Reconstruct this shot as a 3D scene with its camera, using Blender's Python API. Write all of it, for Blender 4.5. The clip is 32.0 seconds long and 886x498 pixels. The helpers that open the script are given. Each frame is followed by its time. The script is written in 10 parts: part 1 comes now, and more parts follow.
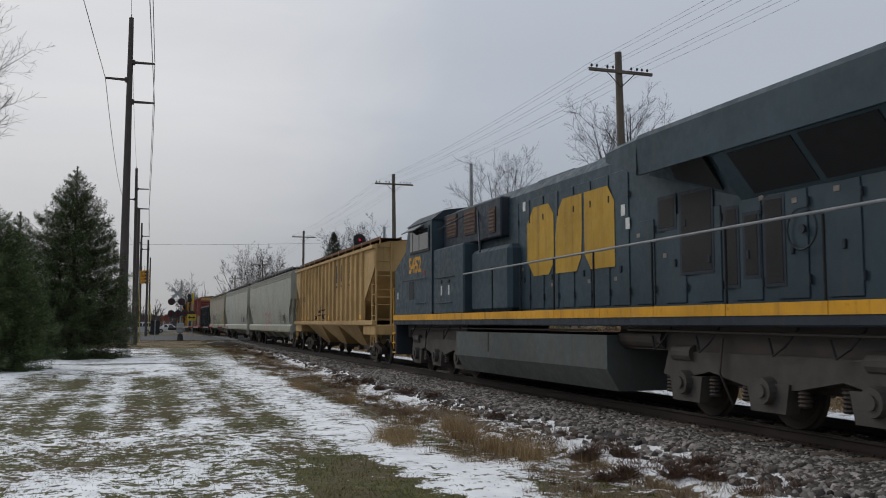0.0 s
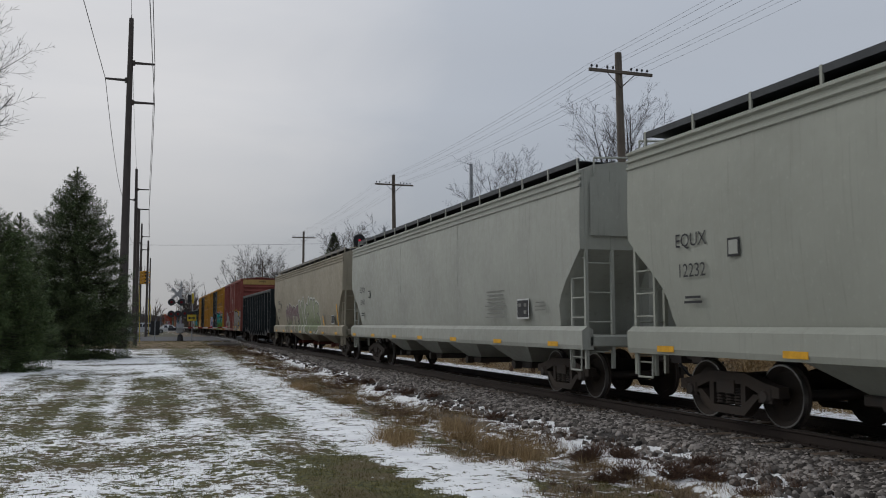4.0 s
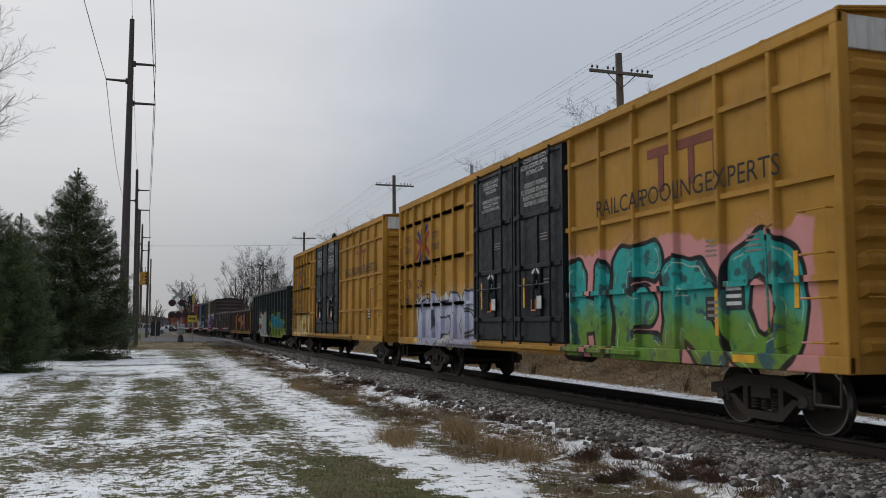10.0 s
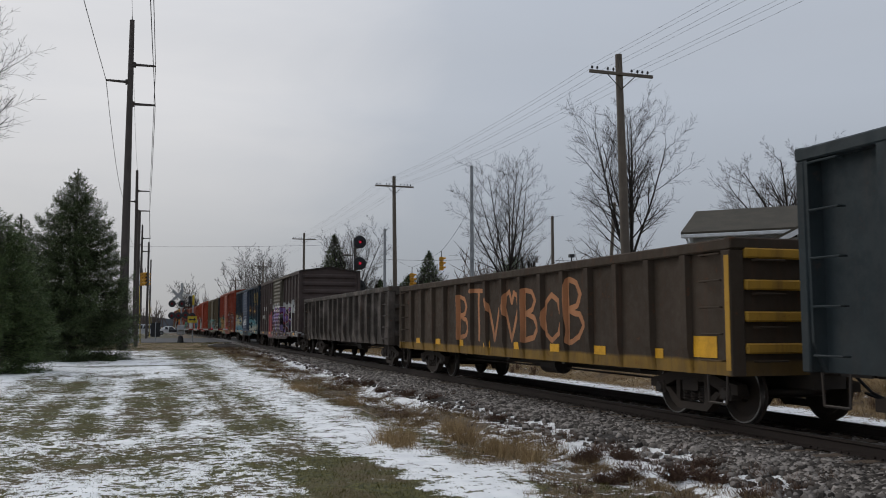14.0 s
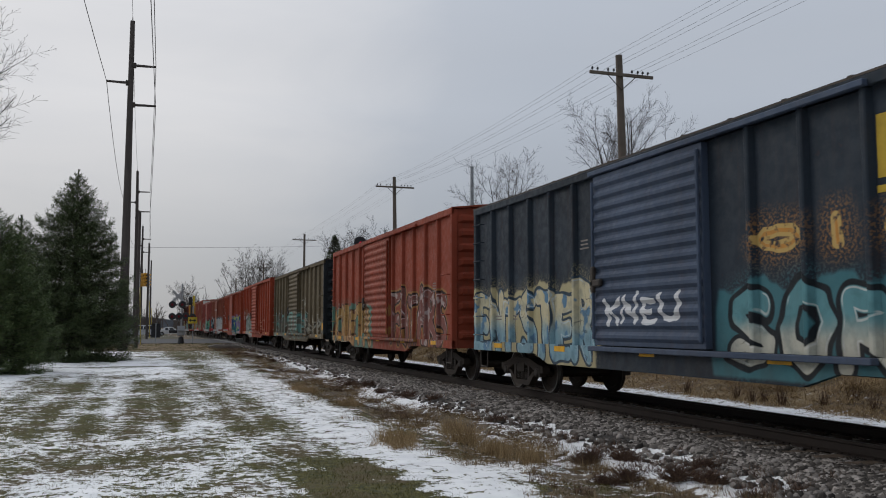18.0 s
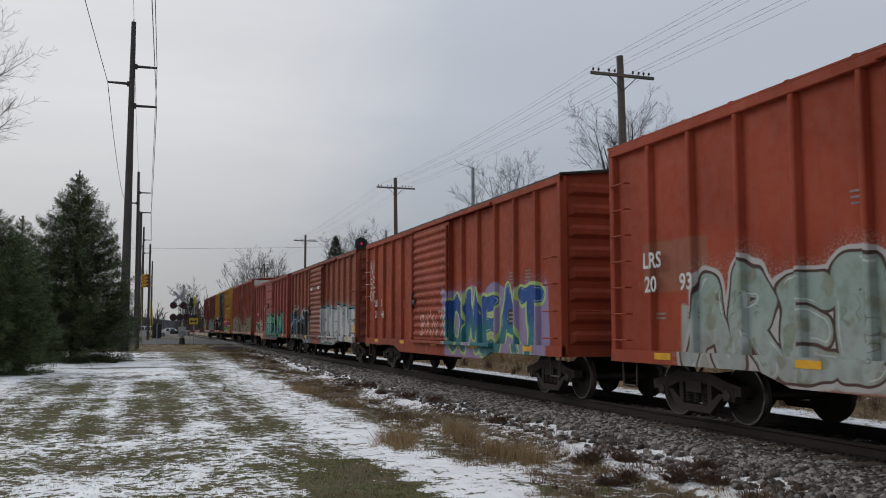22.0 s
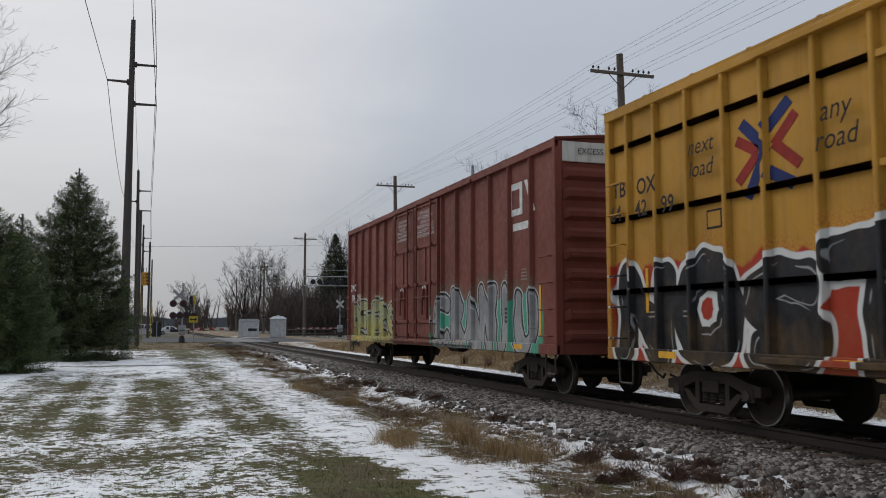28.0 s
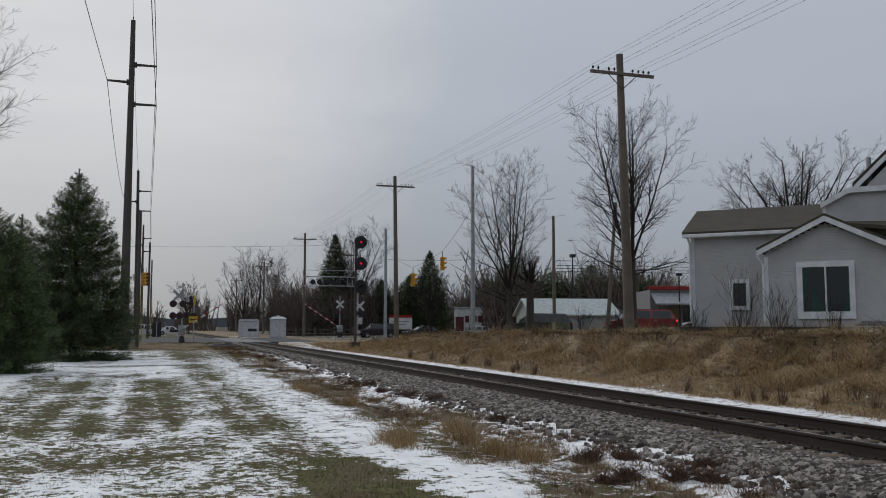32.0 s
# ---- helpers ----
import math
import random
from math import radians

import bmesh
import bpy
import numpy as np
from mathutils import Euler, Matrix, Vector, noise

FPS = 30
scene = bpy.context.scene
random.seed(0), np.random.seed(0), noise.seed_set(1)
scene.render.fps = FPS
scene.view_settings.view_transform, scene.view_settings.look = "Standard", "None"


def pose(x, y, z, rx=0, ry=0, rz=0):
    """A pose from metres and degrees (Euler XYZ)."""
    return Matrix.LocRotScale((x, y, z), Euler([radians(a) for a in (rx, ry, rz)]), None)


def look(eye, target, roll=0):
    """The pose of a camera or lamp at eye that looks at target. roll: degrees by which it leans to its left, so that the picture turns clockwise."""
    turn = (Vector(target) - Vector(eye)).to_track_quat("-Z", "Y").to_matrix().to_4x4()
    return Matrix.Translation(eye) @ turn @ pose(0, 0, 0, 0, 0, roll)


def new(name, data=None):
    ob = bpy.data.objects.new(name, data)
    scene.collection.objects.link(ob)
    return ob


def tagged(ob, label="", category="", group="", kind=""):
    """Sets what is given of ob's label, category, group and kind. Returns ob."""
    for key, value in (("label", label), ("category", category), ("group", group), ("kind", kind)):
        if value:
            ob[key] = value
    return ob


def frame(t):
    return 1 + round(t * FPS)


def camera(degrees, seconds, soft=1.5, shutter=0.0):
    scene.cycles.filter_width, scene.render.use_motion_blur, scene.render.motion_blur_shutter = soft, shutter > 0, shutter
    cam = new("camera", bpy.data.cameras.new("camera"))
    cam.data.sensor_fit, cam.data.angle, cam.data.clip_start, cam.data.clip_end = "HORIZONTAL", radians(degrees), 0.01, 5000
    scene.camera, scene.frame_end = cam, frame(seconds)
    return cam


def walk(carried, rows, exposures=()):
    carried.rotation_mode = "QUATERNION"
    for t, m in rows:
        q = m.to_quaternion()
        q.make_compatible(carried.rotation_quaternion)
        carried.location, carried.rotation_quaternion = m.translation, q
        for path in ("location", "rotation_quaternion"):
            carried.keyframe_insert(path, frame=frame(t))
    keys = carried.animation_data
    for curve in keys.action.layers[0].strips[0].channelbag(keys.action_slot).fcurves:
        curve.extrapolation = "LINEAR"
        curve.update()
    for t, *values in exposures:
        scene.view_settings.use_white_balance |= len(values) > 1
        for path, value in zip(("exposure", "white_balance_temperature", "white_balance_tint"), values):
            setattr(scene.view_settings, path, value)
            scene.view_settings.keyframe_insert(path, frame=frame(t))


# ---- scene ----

# ---- the camera: a hand-held phone standing on the lawn, with a slight sway ----
EYE_Z = 1.396
cam = camera(53.1, 32.0, soft=1.0, shutter=0.05)
SWAY = [(0, -2.6, -3.7), (1, -2.6, -3.6), (2, -2.6, -3.6), (3, -2.4, -4.2), (3.5, -2.6, -3.2), (5.5, -2.4, -2.4), (6, -1.8, -1.8),
        (7, -1.4, 0.0), (7.5, -1.7, -1.7), (8, -1.7, -1.9), (9, -1.7, -0.6), (10, -1.7, -1.4), (11, -1.7, -0.9), (12, -1.7, -0.6),
        (13, -1.7, -0.5), (14, -1.7, 0.0), (14.5, -1.7, 0.0), (16.5, -1.7, 0.7), (17, -1.5, 0.2), (18, -1.1, 1.4), (19, 0.0, 3.2),
        (20, 0.3, 3.6), (21, 0.5, 3.2), (22, 0.6, 2.9), (23, 0.9, 2.0), (24, 0.8, 1.7), (25, 0.9, 0.6), (25.5, 0.8, 0.4),
        (27.5, 0.3, -0.3), (28, 0.2, -0.3), (30, 0.1, -0.2), (32, 0, 0.1)]
walk(cam, [(t, pose(0, 0, EYE_Z, 94.95 + math.degrees(b / 1569), 0, -18.58 + math.degrees(a / 1569))) for t, a, b in SWAY],
     [(0, 0.1), (2, 0.0), (6, 0.0), (8, 0.1), (10, 0.14), (12, 0.1), (17, 0.1), (20, 0.13), (25, 0.13), (29, 0.15), (30, 0.0), (32, 0.0)])

# ---- light: a dull winter sky, one wide weak sun behind the cloud ----
world = bpy.data.worlds.new("sky")
scene.world = world
world.use_nodes = True
wn, wl = world.node_tree.nodes, world.node_tree.links
wn.clear()


def wnode(kind, **sets):
    n = wn.new(kind)
    for k, v in sets.items():
        n.inputs[k].default_value = v
    return n


tc = wn.new("ShaderNodeTexCoord")
sky = wn.new("ShaderNodeTexSky")
sky.sky_type, sky.sun_disc = "NISHITA", False
sky.sun_elevation, sky.sun_rotation = radians(32), radians(-40)
mp = wn.new("ShaderNodeMapping")
mp.inputs["Scale"].default_value = (1.0, 1.0, 3.4)
cl = wnode("ShaderNodeTexNoise", Scale=2.6, Detail=5.0, Roughness=0.55, Distortion=0.5)
glow = wn.new("ShaderNodeVectorMath")
glow.operation = "DOT_PRODUCT"
glow.inputs[1].default_value = Vector((-0.20, 0.95, 0.28)).normalized()
gr = wn.new("ShaderNodeMapRange")
gr.inputs["From Min"].default_value, gr.inputs["From Max"].default_value = 0.79, 1.0
gr.interpolation_type = "SMOOTHSTEP"
addn = wn.new("ShaderNodeMath")
addn.operation = "MULTIPLY_ADD"
addn.inputs[1].default_value = 0.62
ramp = wn.new("ShaderNodeValToRGB")
ramp.color_ramp.elements[0].position, ramp.color_ramp.elements[0].color = 0.12, (0.415, 0.452, 0.515, 1)
ramp.color_ramp.elements[1].position, ramp.color_ramp.elements[1].color = 1.0, (0.68, 0.675, 0.685, 1)
e = ramp.color_ramp.elements.new(0.5)
e.color = (0.455, 0.485, 0.538, 1)
skyg = wn.new("ShaderNodeMixRGB")
skyg.inputs[0].default_value = 0.93
skys = wn.new("ShaderNodeVectorMath")
skys.operation = "SCALE"
skys.inputs["Scale"].default_value = 0.09
bg = wnode("ShaderNodeBackground", Strength=1.0)
wo = wn.new("ShaderNodeOutputWorld")
wl.new(tc.outputs["Generated"], mp.inputs[0])
wl.new(mp.outputs[0], cl.inputs["Vector"])
wl.new(tc.outputs["Generated"], glow.inputs[0])
wl.new(glow.outputs["Value"], gr.inputs["Value"])
wl.new(cl.outputs[0], addn.inputs[0])
wl.new(gr.outputs[0], addn.inputs[2])
gm = wn.new("ShaderNodeMath")
gm.operation = "MULTIPLY"
gm.inputs[1].default_value = 0.75
wl.new(addn.outputs[0], gm.inputs[0])
wl.new(gm.outputs[0], ramp.inputs[0])
wl.new(sky.outputs[0], skys.inputs[0])
wl.new(skys.outputs[0], skyg.inputs[1])
wl.new(ramp.outputs[0], skyg.inputs[2])
# cloud is brighter overhead than at the horizon
sepz = wn.new("ShaderNodeSeparateXYZ")
zen = wn.new("ShaderNodeMapRange")
zen.inputs["From Min"].default_value, zen.inputs["From Max"].default_value = 0.3, 1.0
zen.inputs["To Min"].default_value, zen.inputs["To Max"].default_value = 1.0, 1.8
zup = wn.new("ShaderNodeVectorMath")
zup.operation = "SCALE"
wl.new(tc.outputs["Generated"], sepz.inputs[0])
wl.new(sepz.outputs[2], zen.inputs["Value"])
wl.new(skyg.outputs[0], zup.inputs[0])
low = wn.new("ShaderNodeMapRange")      # thicker, duller cloud towards the horizon
low.inputs["From Min"].default_value, low.inputs["From Max"].default_value = 0.0, 0.24
low.inputs["To Min"].default_value, low.inputs["To Max"].default_value = 0.62, 1.0
lowz = wn.new("ShaderNodeMath")
lowz.operation = "MULTIPLY"
wl.new(sepz.outputs[2], low.inputs["Value"])
wl.new(zen.outputs[0], lowz.inputs[0])
wl.new(low.outputs[0], lowz.inputs[1])
wl.new(lowz.outputs[0], zup.inputs["Scale"])
wl.new(zup.outputs[0], bg.inputs[0])
wl.new(bg.outputs[0], wo.inputs[0])

sun = new("sun", bpy.data.lights.new("sun", "SUN"))
sun.data.energy, sun.data.angle, sun.data.color = 0.75, radians(35), (1.0, 0.96, 0.9)
sun.matrix_world = look((-30, 36, 29), (0, 0, 0))
scene.view_settings.exposure = 0.0

# ---- materials ----
def material(name):
    m = bpy.data.materials.new(name)
    m.use_nodes = True
    nt = m.node_tree
    nt.nodes.clear()
    b = nt.nodes.new("ShaderNodeBsdfPrincipled")
    o = nt.nodes.new("ShaderNodeOutputMaterial")
    nt.links.new(b.outputs[0], o.inputs[0])
    return m, nt, b


def node(nt, kind, op=None, **sets):
    n = nt.nodes.new(kind)
    if op:
        if kind == "ShaderNodeMixRGB":
            n.blend_type = op
        else:
            n.operation = op
    for k, v in sets.items():
        k = k.replace("_", " ")
        s = n.inputs[int(k[1:])] if k[0] == "i" and k[1:].isdigit() else n.inputs[k]
        if hasattr(v, "is_linked"):
            nt.links.new(v, s)
        else:
            s.default_value = v
    return n


def rgb(c):
    return (c[0], c[1], c[2], 1)


def noise_of(nt, vec, scale, detail=4, rough=0.55):
    return node(nt, "ShaderNodeTexNoise", Vector=vec, Scale=scale, Detail=detail, Roughness=rough).outputs[0]


def stretch(nt, vec, s):
    return node(nt, "ShaderNodeVectorMath", "MULTIPLY", i0=vec, i1=s).outputs[0]


def span(nt, v, a, b, lo=0.0, hi=1.0):
    n = node(nt, "ShaderNodeMapRange", Value=v)
    for i, x in zip(("From Min", "From Max", "To Min", "To Max"), (a, b, lo, hi)):
        n.inputs[i].default_value = x
    n.interpolation_type = "SMOOTHSTEP"
    return n.outputs[0]


def mix(nt, f, a, b, op="MIX"):
    n = node(nt, "ShaderNodeMixRGB", op)
    for s, v in zip(n.inputs, (f, a, b)):
        if hasattr(v, "is_linked"):
            nt.links.new(v, s)
        else:
            s.default_value = v if not isinstance(v, tuple) or len(v) == 4 else rgb(v)
    return n.outputs[0]


def mul(nt, a, b, op="MULTIPLY"):
    return node(nt, "ShaderNodeMath", op, i0=a, i1=b).outputs[0]


def coords(nt, kind="Object"):
    return nt.nodes.new("ShaderNodeTexCoord").outputs[kind]


def bump(nt, b, height, strength=0.3, dist=0.02):
    n = node(nt, "ShaderNodeBump", Strength=strength, Distance=dist, Height=height)
    nt.links.new(n.outputs[0], b.inputs["Normal"])


def plain(name, c, rough=0.6, metal=0.0, vary=0.25, scale=3.0, grain=40.0, relief=0.15, dark=None):
    """A simple worn surface: colour that drifts at two scales, and fine relief."""
    m, nt, b = material(name)
    v = coords(nt)
    d = dark or tuple(x * (1 - vary) * 0.8 for x in c)
    f = mul(nt, span(nt, noise_of(nt, v, scale), 0.3, 0.7), 0.6)
    f2 = mul(nt, noise_of(nt, v, grain, 3), 0.5)
    col = mix(nt, mul(nt, f, f2, "ADD"), c, d)
    nt.links.new(col, b.inputs["Base Color"])
    b.inputs["Roughness"].default_value, b.inputs["Metallic"].default_value = rough, metal
    b.inputs["Specular IOR Level"].default_value = 0.3
    if relief:
        bump(nt, b, noise_of(nt, v, grain, 3), relief, 0.01)
    return m


def flat(name, c, rough=0.5, metal=0.0):
    m, nt, b = material(name)
    b.inputs["Base Color"].default_value = rgb(c)
    b.inputs["Roughness"].default_value, b.inputs["Metallic"].default_value = rough, metal
    return m


def glowing(name, c, power):
    m, nt, b = material(name)
    b.inputs["Base Color"].default_value = rgb(c)
    b.inputs["Emission Color"].default_value = rgb(c)
    b.inputs["Emission Strength"].default_value = power
    return m


def tag_mask(nt, v, y0, y1, z0, z1, ragged=0.35):
    """1 inside a sprayed piece between y0..y1 and z0..z1, with a wavy outline."""
    sep = node(nt, "ShaderNodeSeparateXYZ", Vector=v)
    n1 = mul(nt, mul(nt, noise_of(nt, stretch(nt, v, (0.0, 1.0, 0.35)), 1.5, 2), -0.5, "ADD"), ragged * 2.6)
    y = mul(nt, sep.outputs[1], mul(nt, n1, 0.7), "ADD")
    z = mul(nt, sep.outputs[2], n1, "ADD")
    a = mul(nt, span(nt, y, y0, y0 + 0.1), span(nt, y, y1, y1 - 0.1))
    c = mul(nt, span(nt, z, z1, z1 - 0.07), span(nt, sep.outputs[2], z0, z0 + 0.06))
    return mul(nt, a, c)


def sprayed(nt, v, col, y0, y1, z0, z1, fills, outline, letters=1.1, ragged=0.35, halo=None, worn=0.25):
    """Lay a piece of wild-style spray paint over the colour: letter-like cells with thick outlines, shaded fills."""
    m = tag_mask(nt, v, y0, y1, z0, z1, ragged)
    if halo:
        hm = tag_mask(nt, v, y0 - 0.3, y1 + 0.3, z0, z1 + 0.25, ragged)
        col = mix(nt, mul(nt, hm, 0.85), col, halo)
    warp = node(nt, "ShaderNodeTexNoise", Vector=v, Scale=1.6, Detail=1.0)
    wv = node(nt, "ShaderNodeVectorMath", "MULTIPLY_ADD", i0=warp.outputs[1], i1=(0.0, 0.7, 0.7), i2=stretch(nt, v, (0.0, 1.0 / letters, 0.5 / letters))).outputs[0]
    cell = node(nt, "ShaderNodeTexVoronoi", Vector=wv, Scale=1.35)
    edge = nt.nodes.new("ShaderNodeTexVoronoi")
    edge.feature = "DISTANCE_TO_EDGE"
    nt.links.new(wv, edge.inputs["Vector"])
    edge.inputs["Scale"].default_value = 1.35
    sep = node(nt, "ShaderNodeSeparateColor", Color=cell.outputs["Color"])
    ramp = nt.nodes.new("ShaderNodeValToRGB")
    ramp.color_ramp.interpolation = "CONSTANT"
    for i, f in enumerate(fills):
        e = ramp.color_ramp.elements[i] if i < 2 else ramp.color_ramp.elements.new(i / len(fills))
        e.position, e.color = i / len(fills), rgb(f)
    if len(fills) == 1:
        ramp.color_ramp.elements[1].color = rgb(fills[0])
    zz = node(nt, "ShaderNodeSeparateXYZ", Vector=v).outputs[2]
    fade = mul(nt, span(nt, zz, z0, z1), 0.25)
    pick = mul(nt, mul(nt, sep.outputs[0], 0.75), fade, "ADD")
    nt.links.new(pick, ramp.inputs[0])
    inner = mix(nt, mul(nt, span(nt, cell.outputs["Distance"], 0.1, 0.6), 0.12), ramp.outputs[0], (0.6, 0.6, 0.6))
    line = span(nt, edge.outputs["Distance"], 0.10, 0.055)
    piece = mix(nt, line, inner, outline)
    fillm = mul(nt, m, span(nt, noise_of(nt, v, 7.0, 4), 0.22 + worn * 0.4, 0.22 + worn * 0.4 + 0.12))
    return mix(nt, fillm, col, piece)


def car_paint(name, c, rust=0.3, grime=0.4, streaks=0.5, rough=0.55, tags=(), patch=None, chalk=0.0, blotch=1.0):
    """Weathered railcar paint in the car's own space: fading, vertical rust streaks, road dirt, then spray paint."""
    m, nt, b = material(name)
    v = coords(nt)
    big = noise_of(nt, v, 0.55, 3)
    col = mix(nt, span(nt, big, 0.3, 0.72), tuple(min(1, x * (1 + 0.14 * blotch) + 0.003) for x in c), tuple(x * (1 - 0.18 * blotch) for x in c))
    if chalk:
        col = mix(nt, mul(nt, span(nt, noise_of(nt, v, 1.1, 5), 0.45, 0.75), chalk), col, (0.45, 0.38, 0.34))
    if patch:
        y0, y1, z0, z1, pc = patch
        col = mix(nt, tag_mask(nt, v, y0, y1, z0, z1, 0.02), col, pc)
    run = noise_of(nt, stretch(nt, v, (2.0, 3.2, 0.16)), 1.6, 5, 0.65)
    col = mix(nt, mul(nt, span(nt, run, 0.52, 0.74), streaks), col, (0.085, 0.045, 0.028))
    spots = noise_of(nt, v, 5.5, 6, 0.7)
    col = mix(nt, mul(nt, span(nt, spots, 0.60, 0.72), rust), col, (0.13, 0.052, 0.025))
    runs = noise_of(nt, stretch(nt, v, (3.0, 9.0, 0.22)), 2.2, 4, 0.7)
    col = mix(nt, mul(nt, span(nt, runs, 0.56, 0.70), 0.25 + 0.4 * streaks), col, tuple(0.45 * q + 0.02 for q in c))
    col = mix(nt, mul(nt, span(nt, noise_of(nt, stretch(nt, v, (1.0, 1.0, 0.6)), 14.0, 5, 0.7), 0.56, 0.68), 0.22), col, tuple(min(0.8, 1.35 * q + 0.012) for q in c))
    for t in tags:
        col = lettered(nt, v, col, **t) if "word" in t else sprayed(nt, v, col, **t)
    dirt = noise_of(nt, stretch(nt, v, (1, 1, 0.5)), 2.6, 5, 0.6)
    sep = node(nt, "ShaderNodeSeparateXYZ", Vector=v)
    low = mul(nt, span(nt, sep.outputs[2], 1.9, 0.7), 0.55)
    col = mix(nt, mul(nt, span(nt, mul(nt, dirt, mul(nt, low, 0.35), "ADD"), 0.48, 0.9), grime), col, tuple(0.35 * x + 0.65 * y for x, y in zip(c, (0.07, 0.056, 0.045))))
    nt.links.new(col, b.inputs["Base Color"])
    b.inputs["Specular IOR Level"].default_value = 0.16
    nt.links.new(span(nt, spots, 0.3, 0.7, rough - 0.08, min(1, rough + 0.25)), b.inputs["Roughness"])
    bump(nt, b, mul(nt, noise_of(nt, v, 2.3, 2), mul(nt, noise_of(nt, v, 60, 3), 0.08), "ADD"), 0.32, 0.03)
    return m


STEEL_DARK = plain("dark_steel", (0.035, 0.033, 0.032), 0.6, 0.3, relief=0.2, dark=(0.06, 0.045, 0.035))
TRUCK_STEEL = plain("truck_steel", (0.032, 0.027, 0.024), 0.8, 0.1, relief=0.3, dark=(0.048, 0.035, 0.026))
LOCO_TRUCK = plain("loco_truck_grey", (0.078, 0.071, 0.062), 0.7, 0.1, relief=0.3, dark=(0.045, 0.039, 0.034))
TREAD = plain("wheel_tread_steel", (0.30, 0.29, 0.28), 0.35, 0.9, relief=0.05)
RAIL_STEEL = plain("rail_rusty_steel", (0.038, 0.027, 0.022), 0.7, 0.25, relief=0.2, scale=1.2)
RAIL_HEAD = plain("rail_polished_head", (0.16, 0.15, 0.145), 0.4, 0.9, relief=0.03, scale=1.5)
TIE_WOOD = plain("creosoted_tie_wood", (0.17, 0.125, 0.088), 0.85, relief=0.6, scale=2.0, dark=(0.075, 0.055, 0.042))
RUNBOARD = plain("galvanised_grating", (0.15, 0.15, 0.145), 0.55, 0.4)
BLACK_RUBBER = plain("black_rubber", (0.018, 0.018, 0.019), 0.8)
WHITE_MARK = plain("white_stencil_paint", (0.68, 0.68, 0.65), 0.7, scale=6, vary=0.3)
DULL_MARK = plain("worn_white_stencil_paint", (0.27, 0.23, 0.20), 0.7, scale=6, vary=0.4)
BLACK_MARK = plain("black_stencil_paint", (0.03, 0.03, 0.032), 0.7, scale=6)
YELLOW_MARK = plain("yellow_reflective_strip", (0.78, 0.40, 0.02), 0.5, scale=5)
BLUE_MARK = plain("blue_logo_paint", (0.008, 0.022, 0.125), 0.75, scale=5)
RED_MARK = plain("red_logo_paint", (0.28, 0.018, 0.010), 0.75, scale=5)
GREEN_MARK = flat("green_sign_paint", (0.02, 0.2, 0.07))
ORANGE_MARK = flat("orange_placard", (0.75, 0.2, 0.03))


